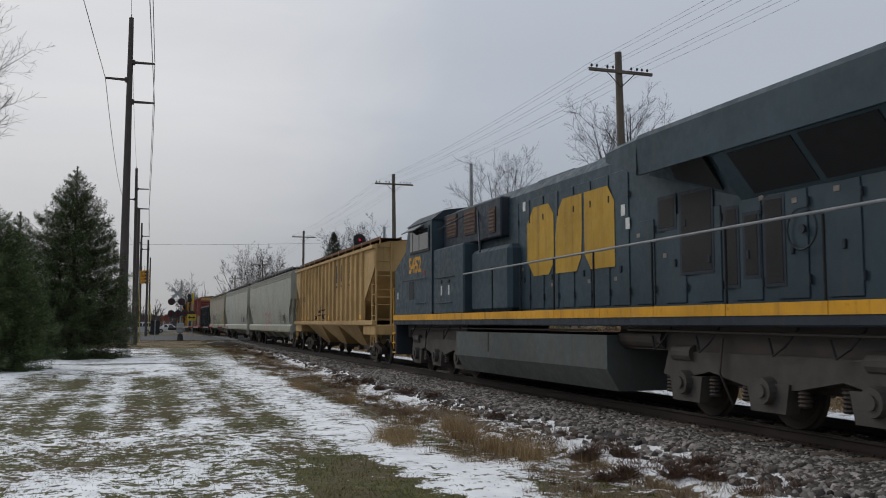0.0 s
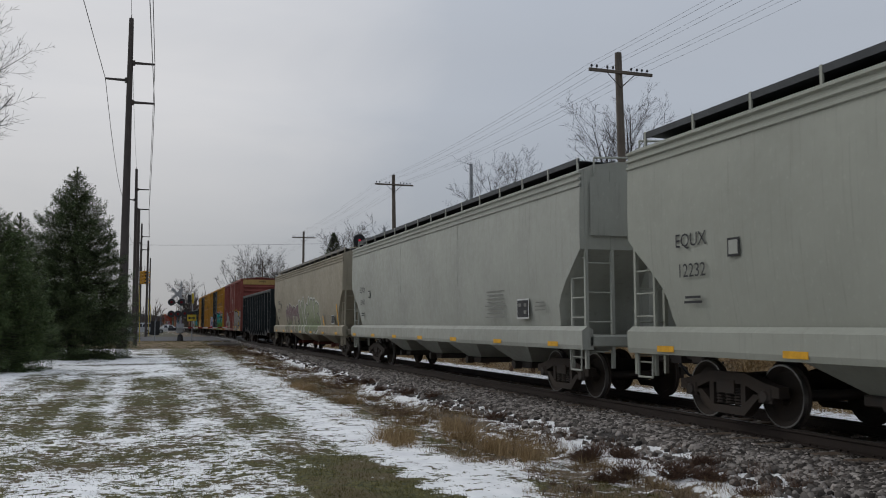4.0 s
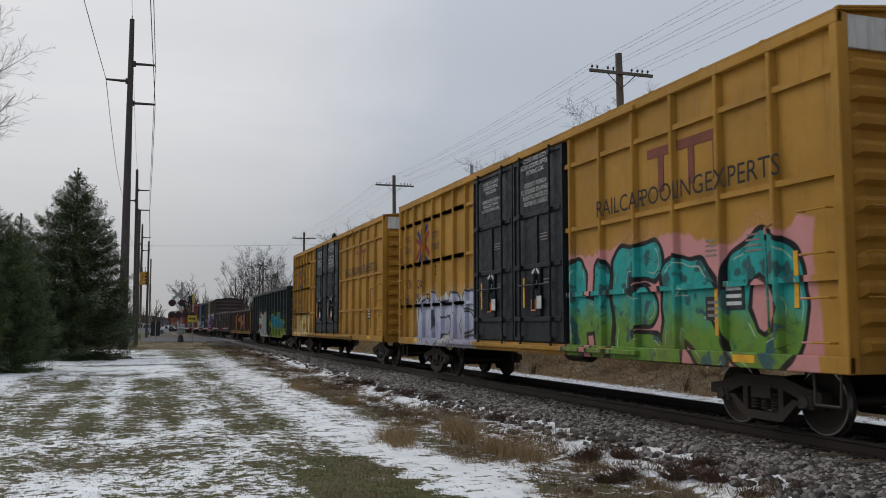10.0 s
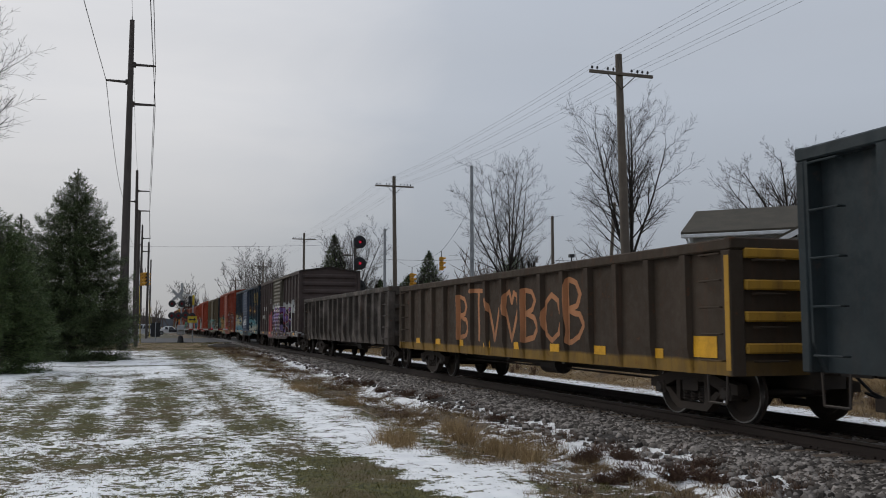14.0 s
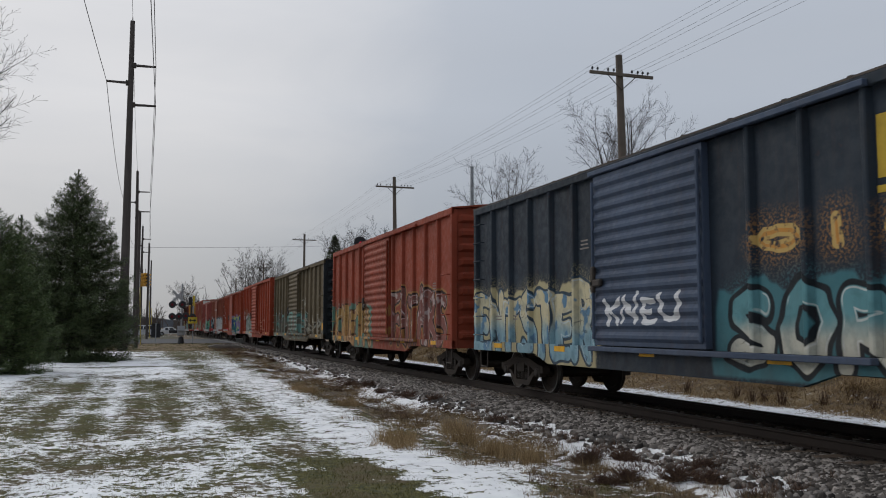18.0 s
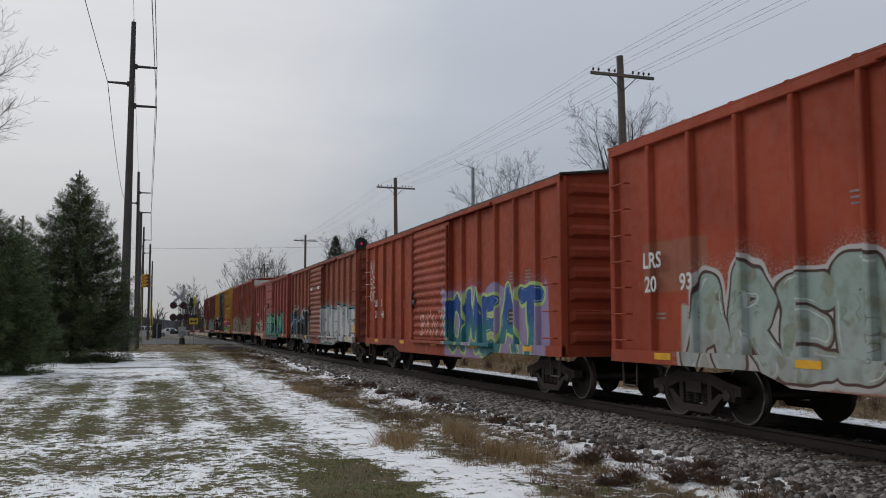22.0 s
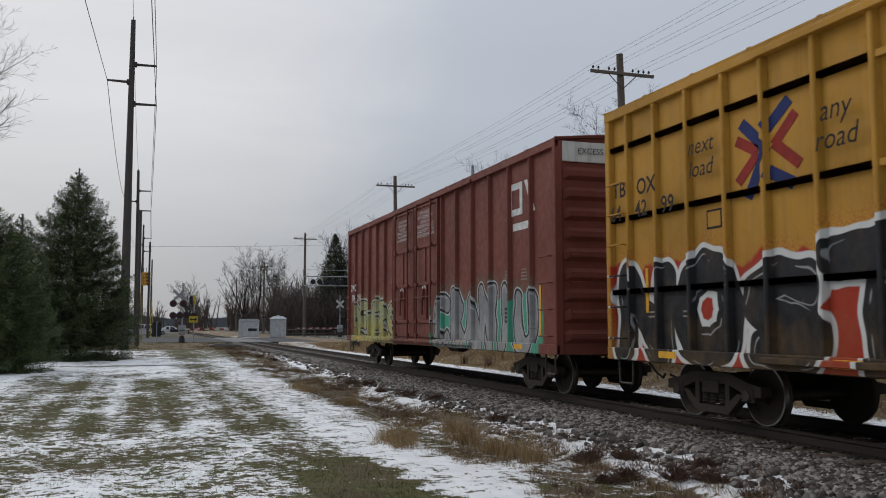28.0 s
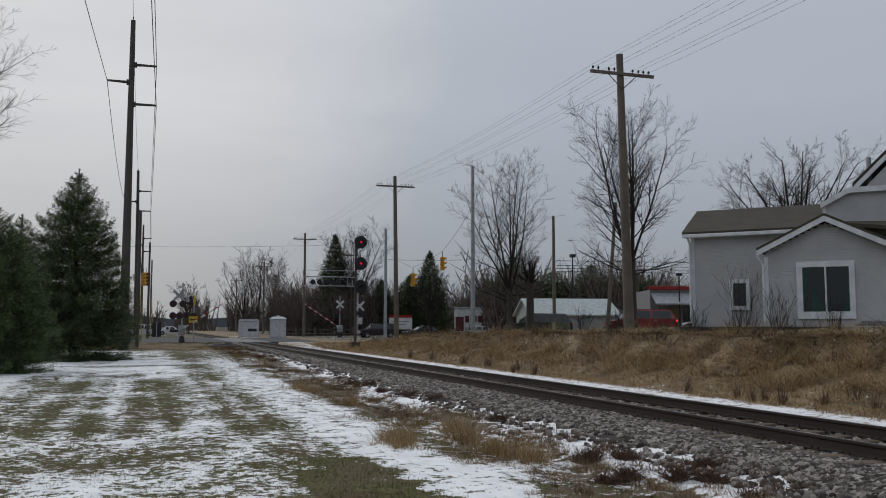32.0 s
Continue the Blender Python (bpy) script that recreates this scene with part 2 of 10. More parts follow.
# ---- mesh tools ----
class Form:
    """Vertices and faces gathered from simple solids; becomes one mesh."""

    def __init__(self):
        self.v, self.f = [], []

    def add(self, vs, fs):
        o = len(self.v)
        self.v += [tuple(p) for p in vs]
        self.f += [tuple(i + o for i in f) for f in fs]
        return self

    def box(self, x0, x1, y0, y1, z0, z1, c=0.0):
        """A box; c: the chamfer of its edges."""
        if c <= 0:
            vs = [(x, y, z) for z in (z0, z1) for y in (y0, y1) for x in (x0, x1)]
            return self.add(vs, [(0, 2, 3, 1), (4, 5, 7, 6), (0, 1, 5, 4), (2, 6, 7, 3), (0, 4, 6, 2), (1, 3, 7, 5)])
        c = min(c, abs(x1 - x0) * 0.45, abs(y1 - y0) * 0.45, abs(z1 - z0) * 0.45)
        vs, ix = [], {}
        for i, (x, sx) in enumerate(((x0, 1), (x1, -1))):
            for j, (y, sy) in enumerate(((y0, 1), (y1, -1))):
                for k, (z, sz) in enumerate(((z0, 1), (z1, -1))):
                    for a, p in enumerate(((x, y + sy * c, z + sz * c), (x + sx * c, y, z + sz * c), (x + sx * c, y + sy * c, z))):
                        ix[i, j, k, a] = len(vs)
                        vs.append(p)
        fs = []
        for s in (0, 1):
            fs.append([ix[s, j, k, 0] for j, k in ((0, 0), (0, 1), (1, 1), (1, 0))])
            fs.append([ix[i, s, k, 1] for i, k in ((0, 0), (1, 0), (1, 1), (0, 1))])
            fs.append([ix[i, j, s, 2] for i, j in ((0, 0), (0, 1), (1, 1), (1, 0))])
        for s in (0, 1):
            for t in (0, 1):
                fs.append([ix[s, t, 0, 0], ix[s, t, 1, 0], ix[s, t, 1, 1], ix[s, t, 0, 1]])
                fs.append([ix[s, 0, t, 0], ix[s, 1, t, 0], ix[s, 1, t, 2], ix[s, 0, t, 2]])
                fs.append([ix[0, s, t, 1], ix[1, s, t, 1], ix[1, s, t, 2], ix[0, s, t, 2]])
        for i in (0, 1):
            for j in (0, 1):
                for k in (0, 1):
                    fs.append([ix[i, j, k, a] for a in range(3)])
        return self.add(vs, fs)

    def prism(self, pts, axis, a, b):
        """A polygon pts, in the two other axes in order, drawn out along axis from a to b."""
        n = len(pts)

        def put(p, h):
            return {"x": (h, p[0], p[1]), "y": (p[0], h, p[1]), "z": (p[0], p[1], h)}[axis]

        vs = [put(p, a) for p in pts] + [put(p, b) for p in pts]
        return self.add(vs, [tuple(range(n)), tuple(range(2 * n - 1, n - 1, -1))] + [(i, i + n, (i + 1) % n + n, (i + 1) % n) for i in range(n)])

    def rod(self, p, q, r, r2=None, n=8, caps=True):
        """A round bar from p to q."""
        p, q = Vector(p), Vector(q)
        d = (q - p).normalized()
        u = d.orthogonal().normalized()
        w = d.cross(u)
        r2 = r if r2 is None else r2
        vs = [h + (u * math.cos(a) + w * math.sin(a)) * k for h, k in ((p, r), (q, r2)) for a in (math.tau * i / n for i in range(n))]
        fs = [(i, (i + 1) % n, (i + 1) % n + n, i + n) for i in range(n)]
        if caps:
            fs += [tuple(range(n - 1, -1, -1)), tuple(range(n, 2 * n))]
        return self.add(vs, fs)

    def turn(self, profile, centre, axis, n=20):
        """A lathe shape: profile of (radius, along) about the axis through centre."""
        c = Vector(centre)
        d = {"x": Vector((1, 0, 0)), "y": Vector((0, 1, 0)), "z": Vector((0, 0, 1))}[axis]
        u = d.orthogonal().normalized()
        w = d.cross(u)
        m = len(profile)
        vs = [c + d * h + (u * math.cos(math.tau * i / n) + w * math.sin(math.tau * i / n)) * r for i in range(n) for r, h in profile]
        fs = [(i * m + j, i * m + j + 1, (i + 1) % n * m + j + 1, (i + 1) % n * m + j) for i in range(n) for j in range(m - 1)]
        return self.add(vs, fs)

    def loft(self, rings, closed=True, caps=True):
        """Skin over rings of equally many points."""
        n = len(rings[0])
        vs = [p for r in rings for p in r]
        k = n if closed else n - 1
        fs = [(a * n + i, a * n + (i + 1) % n, (a + 1) * n + (i + 1) % n, (a + 1) * n + i) for a in range(len(rings) - 1) for i in range(k)]
        if caps:
            fs += [tuple(range(n - 1, -1, -1)), tuple(range((len(rings) - 1) * n, len(rings) * n))]
        return self.add(vs, fs)

    def border(self, x0, x1, y0, y1, z0, z1, w):
        """A rectangular picture-frame in the y-z plane, bars w wide."""
        o = [(y0, z0), (y1, z0), (y1, z1), (y0, z1)]
        i = [(y0 + w, z0 + w), (y1 - w, z0 + w), (y1 - w, z1 - w), (y0 + w, z1 - w)]
        vs = [(x, y, z) for x in (x0, x1) for ring in (o, i) for y, z in ring]
        fs = []
        for k in range(4):
            m = (k + 1) % 4
            fs += [(k, m, m + 4, k + 4), (8 + k, 8 + m, 12 + m, 12 + k), (k, m, 8 + m, 8 + k), (4 + k, 4 + m, 12 + m, 12 + k)]
        return self.add(vs, fs)

    def path(self, pts, r, n=6):
        for a, b in zip(pts, pts[1:]):
            self.rod(a, b, r, n=n)
        return self

    def mesh(self, name, smooth=False):
        me = bpy.data.meshes.new(name)
        me.from_pydata(self.v, [], self.f)
        bm = bmesh.new()
        bm.from_mesh(me)
        bmesh.ops.recalc_face_normals(bm, faces=bm.faces)
        bm.to_mesh(me)
        bm.free()
        if smooth:
            me.shade_smooth()
            me.set_sharp_from_angle(angle=radians(35))
        return me


def part(name, form, mat, parent=None, label="", smooth=False, at=None):
    """One mesh object, under a thing or a part."""
    me = form.mesh(name, smooth) if isinstance(form, Form) else form
    if mat and not me.materials:
        me.materials.append(mat)
    ob = new(name, me)
    if parent:
        ob.parent = parent
    if at is not None:
        ob.matrix_local = at if isinstance(at, Matrix) else Matrix.Translation(at)
    if label:
        ob["label"] = label
    return ob


def thing(name, label, category, group="", at=None, kind=""):
    ob = new(name)
    ob.empty_display_size = 0.3
    if at is not None:
        ob.matrix_world = at
    return tagged(ob, label, category, group, kind)


def letters(text, size, mat, parent, m, bold=0.0, name="lettering", spacing=1.0, shear=0.0, label=""):
    """Flat lettering in the built-in font, laid at m (its plane's x along the writing)."""
    cu = bpy.data.curves.new(name, "FONT")
    cu.body, cu.size, cu.align_x, cu.align_y, cu.offset, cu.space_character, cu.shear = text, size, "CENTER", "CENTER", bold, spacing, shear
    cu.resolution_u, cu.space_line = 3, 0.95
    tmp = bpy.data.objects.new(name, cu)
    me = bpy.data.meshes.new_from_object(tmp)
    bpy.data.objects.remove(tmp)
    bpy.data.curves.remove(cu)
    me.name = name
    me.materials.clear()
    return part(name, me, mat, parent, label, at=m)


def side_plane(x, y, z, tilt=0.0):
    """A plane on the side of a car that looks to -x; writing runs from far to near along -y."""
    return Matrix.Translation((x, y, z)) @ Matrix(((0, 0, -1, 0), (-1, 0, 0, 0), (0, 1, 0, 0), (0, 0, 0, 1))) @ Matrix.Rotation(tilt, 4, "Z")


def end_plane(x, y, z):
    """A plane on the end of a car that looks to -y."""
    return Matrix.Translation((x, y, z)) @ Matrix(((1, 0, 0, 0), (0, 0, -1, 0), (0, 1, 0, 0), (0, 0, 0, 1)))


def bars(parent, mat, x, y, z, w, rows, h=0.035, pitch=0.07, name="stencil_line"):
    """Small writing that cannot be read: plain bars."""
    rr = random.Random(int(y * 97 + z * 31))
    for i in range(rows):
        ww = w * rr.uniform(0.7, 1.0)
        part(name, Form().box(x - 0.004, x, y - ww / 2, y + ww / 2, z - i * pitch - h, z - i * pitch), mat, parent)

# ---- the ground: lawn, ditch, track bed, bank and yard, one sheet to the horizon ----
TRACK_X = 9.02


def ease(v, a, b):
    t = min(1.0, max(0.0, (v - a) / (b - a)))
    return t * t * (3 - 2 * t)


def bank_top(y):
    return 1.1 - 0.3 * ease(y, 30, 54) - 0.78 * ease(y, 50, 71)


def ground_z(x, y):
    lawn = -0.40 + 0.26 * ease(y, 18, 58) + 0.10 * ease(y, 58, 78)
    bump_ = 0.035 * noise.noise(Vector((x * 0.35, y * 0.35, 0))) + 0.014 * noise.noise(Vector((x * 1.7, y * 1.7, 3)))
    near = min(1.0, 90 / max(1.0, abs(x) + abs(y)))
    left = lawn + bump_ * near - 0.05 * ease(x, 4.2, 5.2) * ease(-x, -7.0, -5.6) * ease(-y, -80, -60)
    if 4.0 < x < 7.4 and y < 80:      # clods and hummocks of the ditch
        left += ease(x, 4.2, 5.0) * ease(-x, -7.2, -6.5) * (0.07 * noise.noise(Vector((x * 1.5, y * 1.1, 8))) + 0.05 * noise.noise(Vector((x * 3.3, y * 2.6, 6))))
    d = abs(x - TRACK_X)
    bed = -0.225 - 0.145 * ease(d, 1.55, 2.55)
    if x < TRACK_X:
        z = bed if d < 1.5 else max(bed, left) if d < 3.2 else left
        return z if y < 83 else max(z, -0.06) if d > 2 else z
    strip = -0.36 + 0.02 * noise.noise(Vector((x, y * 0.8, 7))) + 0.33 * ease(y, 66, 79)
    top = bank_top(y)
    u = x + 0.5 * noise.noise(Vector((y * 0.3, 1, 2)))
    slope = 0.62 * ease(u, 13.5, 16.9) + 0.38 * ease(u + 0.45 * noise.noise(Vector((y * 0.9, 4, 2))), 16.2, 17.0)
    rough = (0.12 * noise.noise(Vector((x * 0.9, y * 0.6, 11))) + 0.06 * noise.noise(Vector((x * 2.5, y * 2.5, 5))) + 0.16 * noise.noise(Vector((x * 0.5, y * 1.15, 17))) * (1 - abs(2 * slope - 1))) * slope * ease(-x, -30, -18) * ease(-y, -80, -50)
    z = strip + (top - strip) * slope + rough + 0.33 * ease(x, 18.5, 27) * (1 - ease(y, 60, 80))
    return bed if d < 2.2 else max(bed, z)


# rows of the mower on the lawn: middle, half width, strength
MOWN = ((-5.2, 0.4, 0.7), (-4.3, 0.35, 0.8), (-3.5, 0.35, 0.8), (-2.65, 0.4, 1.0), (-1.75, 0.42, 1.25), (-0.95, 0.3, 1.0), (-0.1, 0.36, 1.2), (0.55, 0.32, 1.1), (1.75, 0.34, 1.15), (2.3, 0.34, 1.25))


def snow_cover(x, y):
    """How far snow covers the ground here; above nought it mostly lies white."""
    p = Vector((x, y, 0.0))
    n = noise.noise(p * 0.55) * 0.16 + noise.noise(p * 0.17) * 0.14
    if x < 7.6:
        big = noise.noise(p * 0.42 + Vector((3, 1, 7)))
        c = 0.03 - 0.12 * ease(-x, -0.8, 0.6) * ease(-y, -16, -13) + 0.55 * noise.noise(Vector((x * 0.75, y * 0.5, 5))) * ease(-x, -3.0, -2.2)       # thin snow with worn clumps
        mid = ease(y, 13.5, 16.5) * ease(-y, -36, -29)
        for xs, w, k in MOWN:        # grass stands along the mower's rows
            c -= mid * 0.46 * k * (0.85 + 1.0 * noise.noise(Vector((xs * 3, y * 0.75, 2)))) * max(0.0, 1 - abs(x - xs - 0.16 * noise.noise(Vector((xs, y * 0.4, 9)))) / w)
        c += 0.02 * mid + 0.40 * ease(y, 30, 38) * ease(-x, -1.8, -0.8)
        strip = ease(x, 2.45 + 0.008 * y, 2.95 + 0.008 * y) * ease(-x, -4.25 - 0.01 * y, -3.75 - 0.01 * y)
        c += (0.22 + 0.18 * ease(-y, -20, -13)) * strip        # the smooth white side of the lawn
        rough = ease(x, 3.7, 4.4) * ease(-x, -6.5, -5.9)
        c += rough * (-0.10 - 0.22 * ease(y, 11, 15) + 1.0 * noise.noise(Vector((x * 0.9, y * 0.42, 31))) + 0.4 * big)        # weeds along the ballast
        c += 0.58 * ease(x, 5.7, 6.3)
        c -= 2.2 * ease(x + 0.55 * noise.noise(p * 1.1) + 0.3 * noise.noise(p * 2.7), 6.85, 7.2)
        c += 0.70 * ease(-x, 2.9, 4.6) * ease(y, 19, 26) * ease(-y, -62, -46)     # before the spruces
        c -= 0.45 * ease(x, -1.2, 0.2) * ease(y, 40, 50)
        c -= 0.5 * ease(-abs(y - 39.0 - 0.8 * noise.noise(Vector((x * 0.4, 3, 1)))), -0.7, -0.2) * ease(-x, -2.0, -1.0)     # a worn line across
        c -= 1.0 * ease(y, 56, 64)
        g = math.hypot((x - 2.52) / 0.70, (y - 10.1) / 2.0) + 0.45 * noise.noise(p * 1.3) + 0.22 * noise.noise(p * 3.1)       # the bare green patch
        c -= 0.95 * ease(-g, -1.05, -0.75)
        return c + 0.5 * n
    if x < TRACK_X + 1.9:
        return -0.40 + n + 0.22 * noise.noise(p * 0.9)
    c = 0.02 + 0.30 * ease(x, 10.9, 11.7) * ease(-x, -13.9, -13.2) - 0.7 * ease(x, 13.0, 14.0) - 0.5 * ease(-x, -11.5, -10.6)
    c -= 0.4 * ease(y, 50, 75)
    if x > 17.5:
        c = -0.45 + 0.25 * noise.noise(p * 0.15)
    return c + n


def lines(fine, coarse):
    return sorted(set(round(v, 3) for v in fine + coarse))


def build_ground():
    gx = lines([-9 + 0.16 * i for i in range(100)] + [6.8 + 0.2 * i for i in range(25)] + [12 + 0.25 * i for i in range(26)] + [18.5 + 0.8 * i for i in range(20)],
               [-12, -16, -22, -30, -45, -70, -120, -200, -400, -800, -1600, -3000, 36, 42, 50, 60, 75, 100, 150, 250, 450, 900, 1600, 3000])
    gy, y = [], 6.0
    while y < 110:
        gy.append(y)
        y += 0.11 + max(0, (y - 12)) * 0.0115
    gy = lines(gy, [-3000, -1500, -700, -300, -120, -60, -30, -15, -8, -3, 0, 2, 4, 5, 112, 116, 122, 130, 145, 165, 190, 230, 300, 420, 600, 900, 1500, 2500, 4000])
    nx, ny = len(gx), len(gy)
    vs = [(x, y, ground_z(x, y)) for y in gy for x in gx]
    fs = [(j * nx + i, j * nx + i + 1, (j + 1) * nx + i + 1, (j + 1) * nx + i) for j in range(ny - 1) for i in range(nx - 1)]
    me = bpy.data.meshes.new("ground")
    me.from_pydata(vs, [], fs)
    snow = me.attributes.new("snow", "FLOAT", "POINT")
    near = [snow_cover(x, y) if abs(x) < 60 and -10 < y < 130 else -0.6 for x, y, z in vs]
    snow.data.foreach_set("value", near)
    kind = me.attributes.new("cover", "FLOAT", "POINT")       # 0 lawn, 1 ballast, 2 dry weeds, 3 ditch soil
    cov = []
    for x, y, z in vs:
        w = 0.3 * noise.noise(Vector((x * 1.3, y * 1.3, 9)))
        if 6.75 + w < x < 11.2 + w and y < 84:
            cov.append(1.0)
        elif 4.5 + w < x < 6.8 + w:
            cov.append(3.0)
        elif 11 < x < 18.2 + w:
            cov.append(2.0)
        else:
            cov.append(0.0 if y < 58 + 3 * w else 2.0 if y < 84 else 0.5)
    kind.data.foreach_set("value", cov)
    me.shade_smooth()
    ob = new("ground", me)
    m, nt, b = material("winter_ground")
    v = coords(nt)
    sn = node(nt, "ShaderNodeAttribute")
    sn.attribute_name = "snow"
    kn = node(nt, "ShaderNodeAttribute")
    kn.attribute_name = "cover"
    patch = noise_of(nt, v, 2.4, 3, 0.6)
    fine = noise_of(nt, v, 8.5, 4, 0.62)
    blades = noise_of(nt, stretch(nt, v, (1, 0.6, 1)), 34.0, 4, 0.75)
    lawn = mix(nt, span(nt, blades, 0.32, 0.66), (0.135, 0.120, 0.024), (0.036, 0.035, 0.008))
    lawn = mix(nt, mul(nt, span(nt, noise_of(nt, v, 12.0, 3, 0.6), 0.48, 0.60), 0.75), lawn, (0.022, 0.026, 0.008))
    lawn = mix(nt, span(nt, noise_of(nt, v, 1.1, 4), 0.47, 0.62), lawn, (0.088, 0.064, 0.026))
    weeds = mix(nt, span(nt, fine, 0.35, 0.65), (0.26, 0.18, 0.096), (0.115, 0.076, 0.045))
    weeds = mix(nt, span(nt, noise_of(nt, v, 0.8, 3), 0.48, 0.66), weeds, (0.29, 0.22, 0.13))
    weeds = mix(nt, mul(nt, span(nt, noise_of(nt, v, 1.4, 4), 0.50, 0.60), 0.6), weeds, (0.065, 0.045, 0.030))
    # each stone cell darkens to its rim, gap shade put into the colour
    stone = mix(nt, span(nt, node(nt, "ShaderNodeTexVoronoi", Vector=v, Scale=20.0).outputs["Distance"], 0.1, 0.5), (0.095, 0.083, 0.073), (0.026, 0.022, 0.019))
    col = mix(nt, span(nt, kn.outputs["Fac"], 0.4, 0.6), lawn, stone)
    col = mix(nt, span(nt, kn.outputs["Fac"], 1.4, 1.6), col, weeds)
    soil = mix(nt, span(nt, fine, 0.36, 0.62), (0.15, 0.108, 0.064), (0.060, 0.042, 0.028))
    soil = mix(nt, span(nt, noise_of(nt, v, 1.6, 4), 0.54, 0.66), soil, (0.075, 0.070, 0.025))
    col = mix(nt, span(nt, kn.outputs["Fac"], 2.4, 2.6), col, soil)
    rag = mul(nt, mul(nt, mul(nt, patch, -0.5, "ADD"), 2.2), mul(nt, mul(nt, fine, -0.5, "ADD"), 3.2), "ADD")
    rag = mul(nt, rag, mul(nt, mul(nt, blades, -0.5, "ADD"), 1.9), "ADD")
    cover = mul(nt, sn.outputs["Fac"], rag, "ADD")
    white = span(nt, cover, -0.02, 0.07)
    snowc = mix(nt, span(nt, noise_of(nt, v, 2.2, 4), 0.35, 0.7), (0.88, 0.875, 0.865), (0.74, 0.74, 0.74))
    col = mix(nt, white, col, snowc)
    nt.links.new(col, b.inputs["Base Color"])
    nt.links.new(span(nt, white, 0, 1, 0.95, 0.6), b.inputs["Roughness"])
    h = mul(nt, mul(nt, white, 0.9), mul(nt, mul(nt, fine, 0.6), mul(nt, blades, 0.5), "ADD"), "ADD")
    bump(nt, b, h, 0.6, 0.04)
    me.materials.append(m)
    return tagged(ob, "patchy snow on dormant lawn with dry weeds", "ground", kind="structure")


build_ground()

# the road over the crossing
ASPHALT = plain("asphalt", (0.075, 0.075, 0.078), 0.85, scale=0.8, grain=70, relief=0.3, dark=(0.045, 0.045, 0.048))
ROAD_Y0, ROAD_Y1 = 79.5, 106.0
f = Form()
f.box(-160, TRACK_X - 1.6, ROAD_Y0, ROAD_Y1, -0.30, -0.015)
f.box(TRACK_X + 1.6, 160, ROAD_Y0, ROAD_Y1, -0.30, -0.012)
tagged(part("road", f, ASPHALT), "grey asphalt road over the level crossing", "road", kind="structure")

# ---- spray-painted lettering, as strokes in the paint ----
def arc(cx, cz, rx, rz, a0, a1, n):
    """A bow of n straight strokes round a middle, angles in degrees."""
    pts = [(cx + rx * math.cos(math.radians(a0 + (a1 - a0) * i / n)), cz + rz * math.sin(math.radians(a0 + (a1 - a0) * i / n))) for i in range(n + 1)]
    return tuple((*p, *q) for p, q in zip(pts, pts[1:]))


STROKES = {
    "A": ((0, 0, .4, 1), (.4, 1, .85, 0), (.15, .38, .7, .38)), "B": ((.08, 0, .08, 1),) + arc(.1, .76, .5, .24, 90, -90, 4) + arc(.1, .26, .62, .26, 90, -90, 4),
    "C": arc(.45, .5, .4, .5, 50, 310, 6), "D": ((.08, 0, .08, 1),) + arc(.1, .5, .62, .5, 90, -90, 5),
    "E": ((.8, 1, .1, 1), (.1, 1, .1, 0), (.1, 0, .8, 0), (.1, .5, .65, .5)), "F": ((.8, 1, .1, 1), (.1, 1, .1, 0), (.1, .5, .65, .5)),
    "G": arc(.45, .5, .4, .5, 50, 340, 6) + ((.85, .4, .5, .4),), "I": ((.4, 0, .4, 1),), "K": ((.1, 0, .1, 1), (.1, .45, .8, 1), (.25, .55, .8, 0)), "L": ((.1, 1, .1, 0), (.1, 0, .75, 0)),
    "M": ((0, 0, .15, 1), (.15, 1, .45, .3), (.45, .3, .75, 1), (.75, 1, .9, 0)), "N": ((.05, 0, .05, 1), (.05, 1, .75, 0), (.75, 0, .75, 1)),
    "O": arc(.42, .5, .38, .5, 0, 360, 8), "P": ((.1, 0, .1, 1),) + arc(.12, .73, .58, .27, 90, -90, 4),
    "R": ((.1, 0, .1, 1),) + arc(.12, .75, .58, .25, 90, -90, 4) + ((.3, .5, .8, 0),), "S": arc(.42, .75, .34, .25, 40, 250, 4) + ((.3, .52, .55, .45),) + arc(.42, .25, .36, .25, 70, -140, 4),
    "T": ((0, 1, .85, 1), (.42, 1, .42, 0)), "U": ((.06, 1, .06, .35),) + arc(.42, .35, .36, .35, 180, 360, 4) + ((.78, .35, .78, 1),), "V": ((0, 1, .4, 0), (.4, 0, .8, 1)),
    "W": ((0, 1, .2, 0), (.2, 0, .45, .7), (.45, .7, .7, 0), (.7, 0, .9, 1)), "X": ((0, 0, .8, 1), (0, 1, .8, 0)), "Y": ((0, 1, .4, .5), (.8, 1, .4, .5), (.4, .5, .35, 0)),
    "Z": ((.05, 1, .8, 1), (.8, 1, .05, 0), (.05, 0, .8, 0)), "J": ((.6, 1, .6, .15), (.6, .15, .1, .1)), "H": ((.1, 0, .1, 1), (.7, 0, .7, 1), (.1, .5, .7, .5)),
    "v": ((.4, 0, .02, .62), (.4, 0, .78, .62)) + arc(.2, .68, .19, .26, 190, 10, 3) + arc(.6, .68, .19, .26, 170, -10, 3),
}


